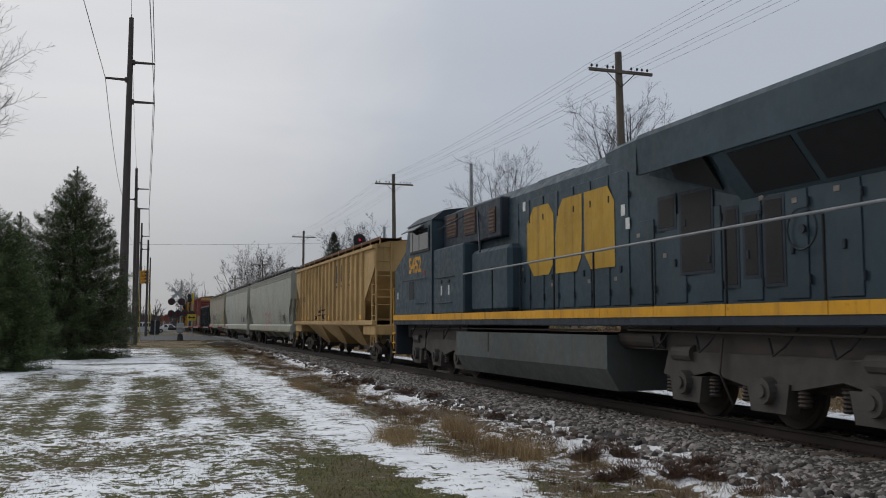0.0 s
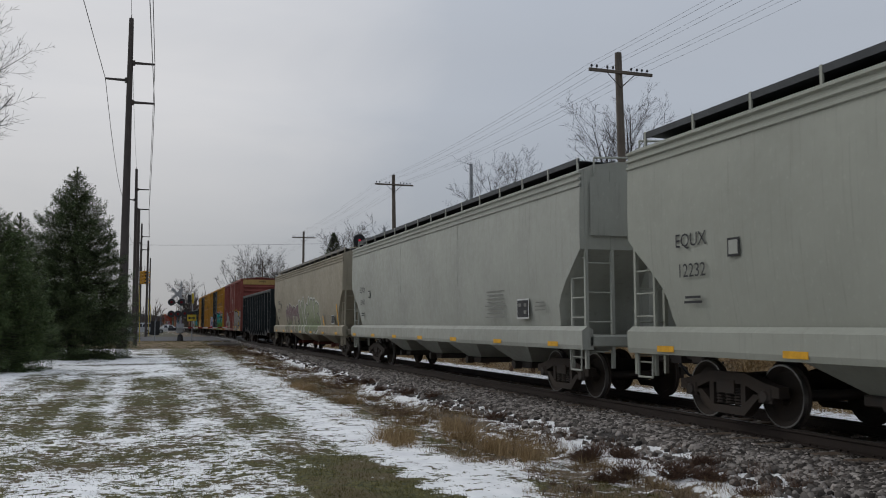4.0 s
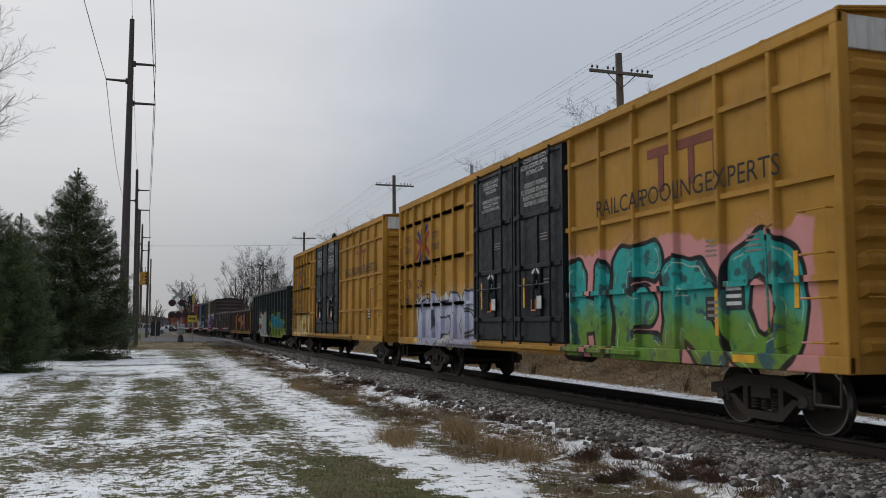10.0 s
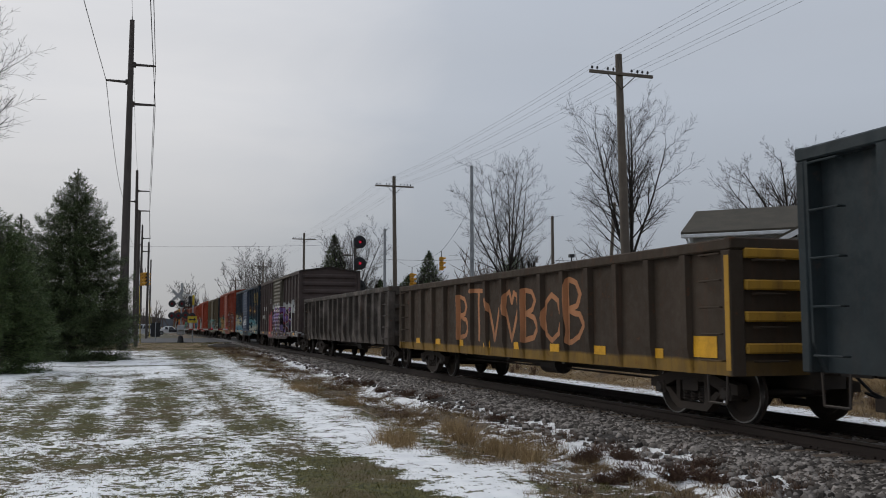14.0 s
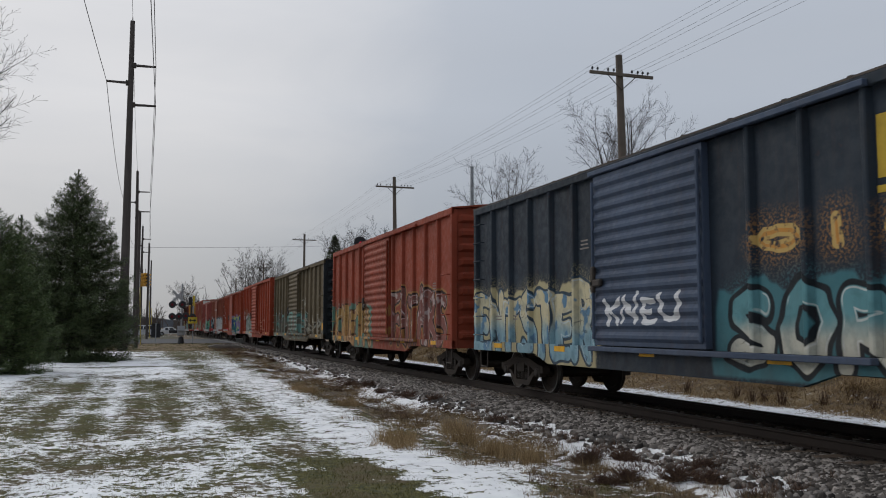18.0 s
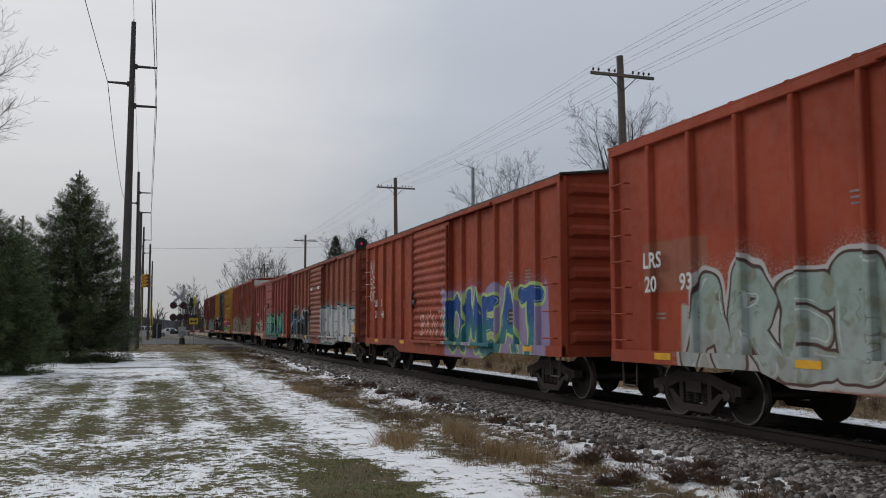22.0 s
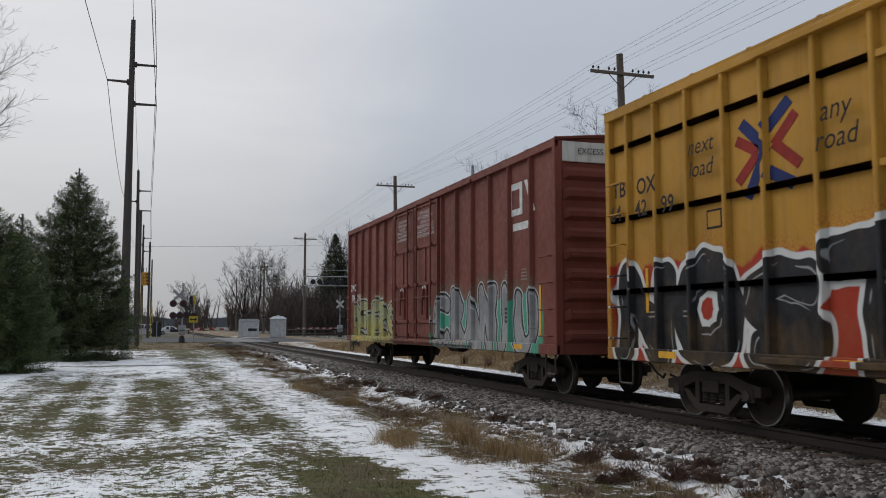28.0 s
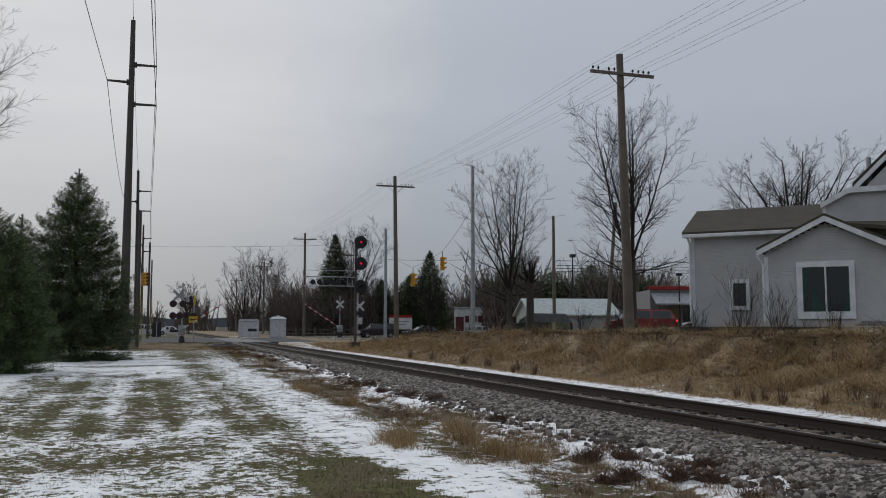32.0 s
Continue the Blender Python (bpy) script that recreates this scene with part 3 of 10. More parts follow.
def stroke_group():
    """The distance from a point to one straight stroke: point, start, reach, reach over its length squared."""
    g = bpy.data.node_groups.new("spray_stroke", "ShaderNodeTree")
    for name in ("point", "start", "reach", "unit"):
        g.interface.new_socket(name=name, in_out="INPUT", socket_type="NodeSocketVector")
    g.interface.new_socket(name="distance", in_out="OUTPUT", socket_type="NodeSocketFloat")
    gi, go = g.nodes.new("NodeGroupInput"), g.nodes.new("NodeGroupOutput")
    pa = node(g, "ShaderNodeVectorMath", "SUBTRACT", i0=gi.outputs[0], i1=gi.outputs[1]).outputs[0]
    t = node(g, "ShaderNodeVectorMath", "DOT_PRODUCT", i0=pa, i1=gi.outputs[3]).outputs["Value"]
    t = node(g, "ShaderNodeClamp", Value=t).outputs[0]
    q = node(g, "ShaderNodeVectorMath", "SCALE", i0=gi.outputs[2], Scale=t)
    e = node(g, "ShaderNodeVectorMath", "DISTANCE", i0=pa, i1=q.outputs[0]).outputs["Value"]
    g.links.new(e, go.inputs[0])
    return g


STROKE = stroke_group()


def lettered(nt, v, col, word, y0, y1, z0, z1, fills, outline, halo=None, cloud=None, fat=0.17, line=0.05, hal=0.07, warp=0.14, worn=0.2, strength=1.0, cloud_up=0.35):
    """Lay a sprayed word over the colour: strokes joined into fat letters, with outline, halo and a cloud behind."""
    if cloud:
        m = tag_mask(nt, v, y0 - 0.25, y1 + 0.25, z0 - 0.3, z1 + cloud_up - 0.1, 0.35)
        col = mix(nt, mul(nt, m, 0.9 * strength), col, cloud)
    wn_ = node(nt, "ShaderNodeTexNoise", Vector=v, Scale=1.5, Detail=1.0)
    p = node(nt, "ShaderNodeVectorMath", "MULTIPLY_ADD", i0=wn_.outputs[1], i1=(0.0, warp * 2.4, warp * 2.4), i2=v).outputs[0]
    p = node(nt, "ShaderNodeVectorMath", "MULTIPLY", i0=p, i1=(0.0, 1.0, 1.0)).outputs[0]
    sh = warp * 1.2
    n = len(word)
    cw = (y1 - y0) / n
    h = z1 - z0
    d = None
    for i, ch in enumerate(word):
        for ax, az, bx, bz in STROKES.get(ch, ()):
            k = 1.0 + 0.12 * math.sin(i * 2.3)
            a = Vector((0, y1 - (i + 0.08 + ax * 0.95) * cw + sh, z0 + az * h * k + sh))
            b = Vector((0, y1 - (i + 0.08 + bx * 0.95) * cw + sh, z0 + bz * h * k + sh))
            ba = b - a
            gn = nt.nodes.new("ShaderNodeGroup")
            gn.node_tree = STROKE
            nt.links.new(p, gn.inputs[0])
            gn.inputs[1].default_value, gn.inputs[2].default_value, gn.inputs[3].default_value = tuple(a), tuple(ba), tuple(ba / ba.length_squared)
            e = gn.outputs[0]
            d = e if d is None else mul(nt, d, e, "MINIMUM")
    w = 0.80 * fat * min(h, cw * 1.25)
    zz = node(nt, "ShaderNodeSeparateXYZ", Vector=v).outputs[2]
    f1 = mul(nt, mul(nt, span(nt, zz, z0, z1), 0.7), mul(nt, noise_of(nt, v, 1.9, 2), 0.6), "ADD")
    fill = mix(nt, span(nt, f1, 0.4, 0.9), fills[0], fills[1 % len(fills)])
    if len(fills) > 2:
        fill = mix(nt, span(nt, noise_of(nt, v, 2.6, 2), 0.56, 0.62), fill, fills[2])
    alive = mul(nt, span(nt, noise_of(nt, v, 8.0, 4), 0.16 + worn * 0.45, 0.30 + worn * 0.45), strength)
    if fat > 0.15:
        # sprayed shading inside the letters: a bright streak, dark cuts, speckled overspray round them
        cut = noise_of(nt, stretch(nt, v, (0.0, 1.0, 1.4)), 2.7, 1)
        cut = mul(nt, cut, -0.5, "ADD")
        thin_ = span(nt, node(nt, "ShaderNodeMath", "ABSOLUTE", i0=cut).outputs[0], 0.016, 0.006)
        if sum(outline) < sum(fills[0]):
            fill = mix(nt, mul(nt, mul(nt, thin_, span(nt, noise_of(nt, v, 0.9, 1), 0.52, 0.6)), 0.6), fill, outline)
        shine = mul(nt, span(nt, mul(nt, d, -0.62 * w, "ADD"), 0.0, 0.012), span(nt, mul(nt, d, -0.62 * w, "ADD"), 0.035, 0.022))
        fill = mix(nt, mul(nt, mul(nt, shine, span(nt, noise_of(nt, v, 1.8, 1), 0.5, 0.56)), 0.7), fill, tuple(min(0.62, 0.35 + 0.6 * q) for q in fills[0]))
        fill = mix(nt, mul(nt, span(nt, noise_of(nt, v, 5.0, 3), 0.42, 0.7), 0.35), fill, tuple(q * 0.45 for q in fills[-1]))
        mist = mul(nt, span(nt, d, w + line + 0.32, w + line), span(nt, noise_of(nt, v, 26.0, 3), 0.46, 0.60))
        col = mix(nt, mul(nt, mist, 0.4 * strength), col, cloud or fills[0])
    if halo:
        col = mix(nt, mul(nt, span(nt, d, w + line + hal, w + line + hal * 0.6), alive), col, halo)
    col = mix(nt, mul(nt, span(nt, d, w + line, w + line * 0.7), alive), col, outline)
    return mix(nt, mul(nt, span(nt, d, w, w - 0.02), alive), col, fill)

# ---- the railway track ----
def build_track():
    tr = thing("railway_track", "single railway track with rusty rails on timber ties", "railway track", kind="structure")
    for i, dx in enumerate((-0.755, 0.755)):
        x = TRACK_X + dx
        prof = [(-0.07, -0.172), (0.07, -0.172), (0.07, -0.16), (0.012, -0.14), (0.009, -0.045), (0.036, -0.034), (0.036, -0.006), (0.026, 0.0), (-0.026, 0.0), (-0.036, -0.006),
                (-0.036, -0.034), (-0.009, -0.045), (-0.012, -0.14), (-0.07, -0.16)]
        rail = part("rail", Form().prism([(x + a, z) for a, z in prof], "y", -700, 1500), RAIL_STEEL, tr, "rust-brown steel rail")
        part("rail_head", Form().box(x - 0.022, x + 0.022, -700, 1500, -0.004, 0.002), RAIL_HEAD, rail, "polished running surface")
    rr = random.Random(5)
    tie = Form().box(-1.3, 1.3, -0.11, 0.11, -0.36, -0.178, 0.012).mesh("tie")
    tie.materials.append(TIE_WOOD)
    y = 2.0
    k = 0
    while y < 84:
        if k < 160:
            ob = part("tie", tie, None, tr, at=pose(TRACK_X + rr.uniform(-0.06, 0.06), y, rr.uniform(-0.012, 0.006), 0, 0, rr.uniform(-1.2, 1.2)))
        y += 0.53
        k += 1
    plate = Form().box(-0.1, 0.1, -0.18, 0.18, -0.178, -0.166, 0.004)
    for s in (-1, 1):
        for u in (-1, 1):
            plate.box(s * 0.072 - 0.012, s * 0.072 + 0.012, u * 0.06 - 0.012, u * 0.06 + 0.012, -0.17, -0.145)
    plate = plate.mesh("tie_plate")
    plate.materials.append(RAIL_STEEL)
    for j in range(80):
        for dx in (-0.755, 0.755):
            part("tie_plate", plate, None, tr, at=(TRACK_X + dx, 2.0 + 0.53 * j, 0))
    f = Form()
    for a, b in ((-1.6, -0.82), (-0.68, 0.68), (0.82, 1.6)):
        f.box(TRACK_X + a, TRACK_X + b, ROAD_Y0 - 0.4, ROAD_Y1 + 0.4, -0.2, -0.008, 0.01)
    part("crossing_panel", f, plain("crossing_concrete", (0.24, 0.235, 0.225), 0.85), tr, "worn concrete crossing panels")
    return tr


build_track()


# ---- the train ----
# every car is built in its own space: y from its front end to its rear, x = 0 on the track's middle, rail tops at z = 0
def make_truck_meshes():
    ms = {}
    f = Form()
    top = [(-1.12, 0.42), (-1.12, 0.56), (-0.86, 0.60), (-0.42, 0.72), (0.42, 0.72), (0.86, 0.60), (1.12, 0.56), (1.12, 0.42), (0.98, 0.42), (0.98, 0.34), (0.70, 0.34),
           (0.70, 0.46), (0.40, 0.56), (-0.40, 0.56), (-0.70, 0.46), (-0.70, 0.34), (-0.98, 0.34), (-0.98, 0.42)]
    f.prism(top, "x", -0.085, 0.085)
    f.prism([(-0.72, 0.42), (-0.60, 0.44), (-0.30, 0.24), (0.30, 0.24), (0.60, 0.44), (0.72, 0.42), (0.38, 0.13), (-0.38, 0.13)], "x", -0.075, 0.075)
    for s in (-1, 1):
        f.box(-0.07, 0.07, s * 0.36 - 0.05, s * 0.36 + 0.05, 0.2, 0.6)
        f.box(-0.10, 0.10, s * 0.84 - 0.15, s * 0.84 + 0.15, 0.36, 0.55, 0.03)
    ms["side_frame"] = f.mesh("side_frame")
    f = Form()
    f.turn([(0.0, 0.255)] + [(0.085 if j % 2 else 0.062, 0.26 + j * 0.021) for j in range(12)] + [(0.0, 0.5)], (0, 0, 0), "z", 10)
    ms["coil_spring"] = f.mesh("coil_spring")
    f = Form()
    f.turn([(0.0, 0.03), (0.10, 0.03), (0.13, 0.0), (0.33, 0.015), (0.365, -0.02), (0.425, -0.045), (0.425, 0.02), (0.455, 0.05), (0.44, 0.07), (0.36, 0.085), (0.32, 0.05), (0.12, 0.07), (0.0, 0.07)], (0, 0, 0), "x", 28)
    ms["wheel"] = f.mesh("wheel", True)
    ms["tread"] = Form().turn([(0.405, -0.049), (0.4265, -0.0485), (0.428, -0.044), (0.4275, 0.018)], (0, 0, 0), "x", 28).mesh("tread", True)
    f = Form()
    f.rod((-1.0, 0, 0), (1.0, 0, 0), 0.075, n=12)
    for s in (-1, 1):
        f.turn([(0.0, 0.10), (0.07, 0.10), (0.095, 0.07), (0.10, 0.0), (0.08, -0.02)], (s * 1.02, 0, 0), "x", 12) if s > 0 else f.turn([(0.0, -0.10), (0.07, -0.10), (0.095, -0.07), (0.10, 0.0), (0.08, 0.02)], (s * 1.02, 0, 0), "x", 12)
    ms["axle"] = f.mesh("axle", True)
    f = Form()
    f.prism([(-1.1, 0.42), (-0.4, 0.36), (0.4, 0.36), (1.1, 0.42), (1.1, 0.6), (0.4, 0.7), (-0.4, 0.7), (-1.1, 0.6)], "y", -0.2, 0.2)
    f.turn([(0.0, 0.8), (0.2, 0.8), (0.2, 0.6)], (0, 0, 0), "z", 14)
    for s in (-1, 1):
        f.box(-0.95, 0.95, s * 0.42 - 0.04, s * 0.42 + 0.04, 0.3, 0.42)
    ms["truck"] = f.mesh("truck")
    for k, mat in (("side_frame", TRUCK_STEEL), ("coil_spring", STEEL_DARK), ("wheel", TRUCK_STEEL), ("tread", TREAD), ("axle", STEEL_DARK), ("truck", TRUCK_STEEL)):
        ms[k].materials.append(mat)
    return ms


TM = make_truck_meshes()


def add_truck(car, y, base=1.68):
    t = part("truck", TM["truck"], None, car, "grimy cast-steel bogie", at=(0, y, 0))
    for s in (-1, 1):
        part("side_frame", TM["side_frame"], None, t, at=(s * 1.0, 0, 0))
        for k in (-0.2, 0.0, 0.2):
            part("coil_spring", TM["coil_spring"], None, t, at=(s * 1.0, k, 0))
    for a in (-base / 2, base / 2):
        part("axle", TM["axle"], None, t, at=(0, a, 0.425))
        for s in (-1, 1):
            part("wheel", TM["wheel"], None, t, at=pose(s * 0.755, a, 0.425, 0, 0, 0 if s < 0 else 180))
        part("tread", TM["tread"], None, t, "bright worn wheel rim", at=(-0.755, a, 0.425))
    return t


def add_coupler(car, y, way):
    f = Form()
    f.box(-0.16, 0.16, min(y, y + way * 0.35), max(y, y + way * 0.35), 0.72, 1.0, 0.03)
    f.box(-0.07, 0.07, min(y + way * 0.3, y + way * 0.72), max(y + way * 0.3, y + way * 0.72), 0.78, 0.94, 0.02)
    f.prism([(-0.17, y + way * 0.62), (0.1, y + way * 0.62), (0.17, y + way * 0.78), (0.1, y + way * 0.92), (-0.05, y + way * 0.86), (-0.17, y + way * 0.93)], "z", 0.72, 1.0)
    part("coupler", f, STEEL_DARK, car, "rusty knuckle coupler")
    h = Form()
    h.path([(0.3, y + way * 0.1, 0.75), (0.33, y + way * 0.4, 0.5), (0.28, y + way * 0.7, 0.42), (0.2, y + way * 0.9, 0.5)], 0.022)
    part("air_hose", h, BLACK_RUBBER, car)


def add_ladder(car, x, y, z0, z1, mat, side=True, width=0.46, rungs=6, out=0.1):
    if side:
        xo = x - out
        for i in range(rungs):
            z = z0 + (z1 - z0) * i / (rungs - 1)
            part("rung", Form().path([(x, y - width / 2, z), (xo, y - width / 2, z), (xo, y + width / 2, z), (x, y + width / 2, z)], 0.014, 6), mat, car)
    else:
        yo = y - out
        for i in range(rungs):
            z = z0 + (z1 - z0) * i / (rungs - 1)
            part("rung", Form().path([(x - width / 2, y, z), (x - width / 2, yo, z), (x + width / 2, yo, z), (x + width / 2, y, z)], 0.014, 6), mat, car)


def add_stirrup(car, y, z, mat, x=-1.5):
    f = Form()
    f.path([(x, y - 0.22, z), (x, y - 0.2, z - 0.38), (x, y + 0.2, z - 0.38), (x, y + 0.22, z)], 0.018)
    part("sill_step", f, mat, car)


def add_brake_wheel(car, y, z, mat):
    f = Form()
    n = 18
    pts = [(0.55 + 0.26 * math.cos(math.tau * i / n), y - 0.18, z + 0.26 * math.sin(math.tau * i / n)) for i in range(n + 1)]
    f.path(pts, 0.016, 5)
    for i in range(0, n, 6):
        f.rod((0.55, y - 0.14, z), pts[i], 0.012, n=5)
    f.box(0.4, 0.7, y - 0.14, y - 0.0, z - 0.3, z + 0.12, 0.02)
    part("brake_wheel", f, mat, car)


def add_underframe(car, L, z, mat=None):
    f = Form()
    f.box(-0.28, 0.28, 0.0, L, z - 0.30, z + 0.05)
    for k in range(1, 6):
        f.box(-1.4, 1.4, L * k / 6 - 0.07, L * k / 6 + 0.07, z - 0.15, z + 0.05)
    part("centre_sill", f, mat or STEEL_DARK, car)
    g = Form()
    g.rod((-0.7, L * 0.42, z - 0.22), (-0.7, L * 0.42 + 0.75, z - 0.22), 0.2, n=14)
    g.rod((-0.5, L * 0.42 + 1.3, z - 0.2), (-0.5, L * 0.42 + 1.8, z - 0.2), 0.13, n=12)
    g.rod((-0.6, L * 0.2, z - 0.32), (-0.6, L * 0.42, z - 0.3), 0.02, n=5)
    g.rod((-0.6, L * 0.52, z - 0.3), (-0.6, L * 0.8, z - 0.32), 0.02, n=5)
    part("brake_gear", g, STEEL_DARK, car)


PX, RX = 1.50, 1.59       # the side panels' and the ribs' distance from the middle


def add_sides(car, L, z0, z1, paint, ribs, door=None, rib_w=0.09, belly=None, rails=()):
    """Both walls: a sheet, an upper and a lower sill, and each rib; the door's bay stays free of ribs."""
    for s in (-1, 1):
        w = part("side_wall", Form().box(min(s * PX, s * (PX - 0.05)), max(s * PX, s * (PX - 0.05)), 0.02, L - 0.02, z0 + 0.05, z1 - 0.02), paint, car)
        f = Form()
        a, b = sorted((s * (PX + 0.003), s * (RX + 0.005)))
        f.box(a, b, 0.0, L, z1 - 0.14, z1, 0.012)
        part("top_chord", f, paint, car)
        f = Form()
        if belly:
            y0, y1, drop = belly
            f.prism([(0, z0), (y0 - 0.6, z0), (y0, z0 - drop), (y1, z0 - drop), (y1 + 0.6, z0), (L, z0), (L, z0 + 0.2), (0, z0 + 0.2)], "x", a, b)
        else:
            f.box(a, b, 0.0, L, z0, z0 + 0.2, 0.012)
        part("side_sill", f, paint, car)
        for y in ribs:
            if door and door[0] - 0.1 < y < door[1] + 0.1:
                continue
            f = Form()
            x1, x2, x3 = s * (PX + 0.002), s * (RX - 0.012), s * RX
            h = rib_w / 2
            f.loft([[(x1, y - h - 0.03, z), (x2, y - h, z), (x3, y - h * 0.5, z), (x3, y + h * 0.5, z), (x2, y + h, z), (x1, y + h + 0.03, z)] for z in (z0 + 0.202, z1 - 0.142)])
            part("rib", f, paint, w)
        for z in rails:
            a2, b2 = sorted((s * (PX + 0.003), s * (RX - 0.025)))
            for u, v2 in zip(ribs, ribs[1:]):
                if not (door and u >= door[0] - 0.6 and v2 <= door[1] + 0.6):
                    part("belt_rail", Form().box(a2, b2, u + rib_w / 2 + 0.004, v2 - rib_w / 2 - 0.004, z - 0.04, z + 0.04), paint, w)


def add_ends(car, L, z0, z1, zr, paint, corr=8, band=None):
    """Corrugated ends under the roof's low gable."""
    for y, s in ((0.0, -1), (L, 1)):
        f = Form()
        f.prism([(-PX, z0), (PX, z0), (PX, z1), (0, zr), (-PX, z1)], "y", *sorted((y - s * 0.10, y - s * 0.06)))
        e = part("end_wall", f, paint, car)
        for x in (-1, 1):
            part("corner_post", Form().box(*sorted((x * 1.43, x * RX)), *sorted((y - s * 0.12, y)), z0, z1, 0.015), paint, e)
        top = z1 - (0.45 if band else 0.05)
        pitch = (top - z0 - 0.15) / corr
        for i in range(corr):
            z = z0 + 0.15 + pitch * (i + 0.5)
            h = pitch * 0.33
            c = Form()
            c.loft([[(x, y - s * 0.06, z - h), (x, y - s * (0.06 - d), z - h * 0.4), (x, y - s * (0.06 - d), z + h * 0.4), (x, y - s * 0.06, z + h)] for x, d in ((-1.40, 0.01), (-1.28, 0.07), (1.28, 0.07), (1.40, 0.01))])
            part("end_corrugation", c, paint, e)
        if band:
            part("height_panel", Form().box(-1.42, 1.42, *sorted((y - s * 0.058, y - s * 0.015)), z1 - 0.42, z1 - 0.02, 0.008), band, e, "pale excess-height board")


def add_roof(car, L, z1, zr, mat, panels=14):
    f = Form()
    f.prism([(-RX, z1), (0, zr), (RX, z1), (RX, z1 + 0.03), (0, zr + 0.03), (-RX, z1 + 0.03)], "y", -0.02, L + 0.02)
    r = part("roof", f, mat, car)
    for i in range(panels + 1):
        y = L * i / panels
        g = Form()
        g.prism([(-RX - 0.004, z1 + 0.022), (0, zr + 0.032), (RX + 0.004, z1 + 0.022), (RX + 0.004, z1 + 0.042), (0, zr + 0.06), (-RX - 0.004, z1 + 0.042)], "y", y - 0.035, y + 0.035)
        part("roof_seam", g, mat, r)


def corrugated_door(car, y0, y1, z0, z1, paint, slats=14):
    f = Form()
    xo = -RX - 0.02
    f.box(xo, -PX - 0.004, y0, y1, z0, z1)
    d = part("door", f, paint, car, "sliding corrugated steel door")
    n = slats
    p = (z1 - z0 - 0.1) / n
    for i in range(n):
        z = z0 + 0.05 + p * (i + 0.5)
        g = Form()
        g.loft([[(xo - 0.002, y, z - p * 0.4), (xo - 0.045, y, z - p * 0.12), (xo - 0.045, y, z + p * 0.12), (xo - 0.002, y, z + p * 0.4)] for y in (y0 + 0.08, y1 - 0.08)])
        part("door_corrugation", g, paint, d)
    h = Form()
    for y in (y0 + 0.05, y1 - 0.05):
        part("door_edge", Form().rod((xo - 0.05, y, z0 + 0.1), (xo - 0.05, y, z1 - 0.1), 0.03, n=6), paint, d)
    h.box(xo - 0.10, xo - 0.02, y1 - 0.35, y1 - 0.02, z0 + 1.0, z0 + 1.12, 0.02)
    h.box(xo - 0.10, xo - 0.02, y1 - 0.12, y1 - 0.02, z0 + 0.9, z0 + 1.35, 0.02)
    part("door_latch", h, STEEL_DARK, d)
    part("door_track", Form().box(-RX - 0.12, -PX, y0 - (y1 - y0) * 0.95, y1 + 0.1, z0 - 0.10, z0 - 0.02, 0.01), paint, car)
    part("door_track", Form().box(-RX - 0.08, -PX, y0 - (y1 - y0) * 0.95, y1 + 0.1, z1 + 0.02, z1 + 0.10, 0.01), paint, car)
    return d


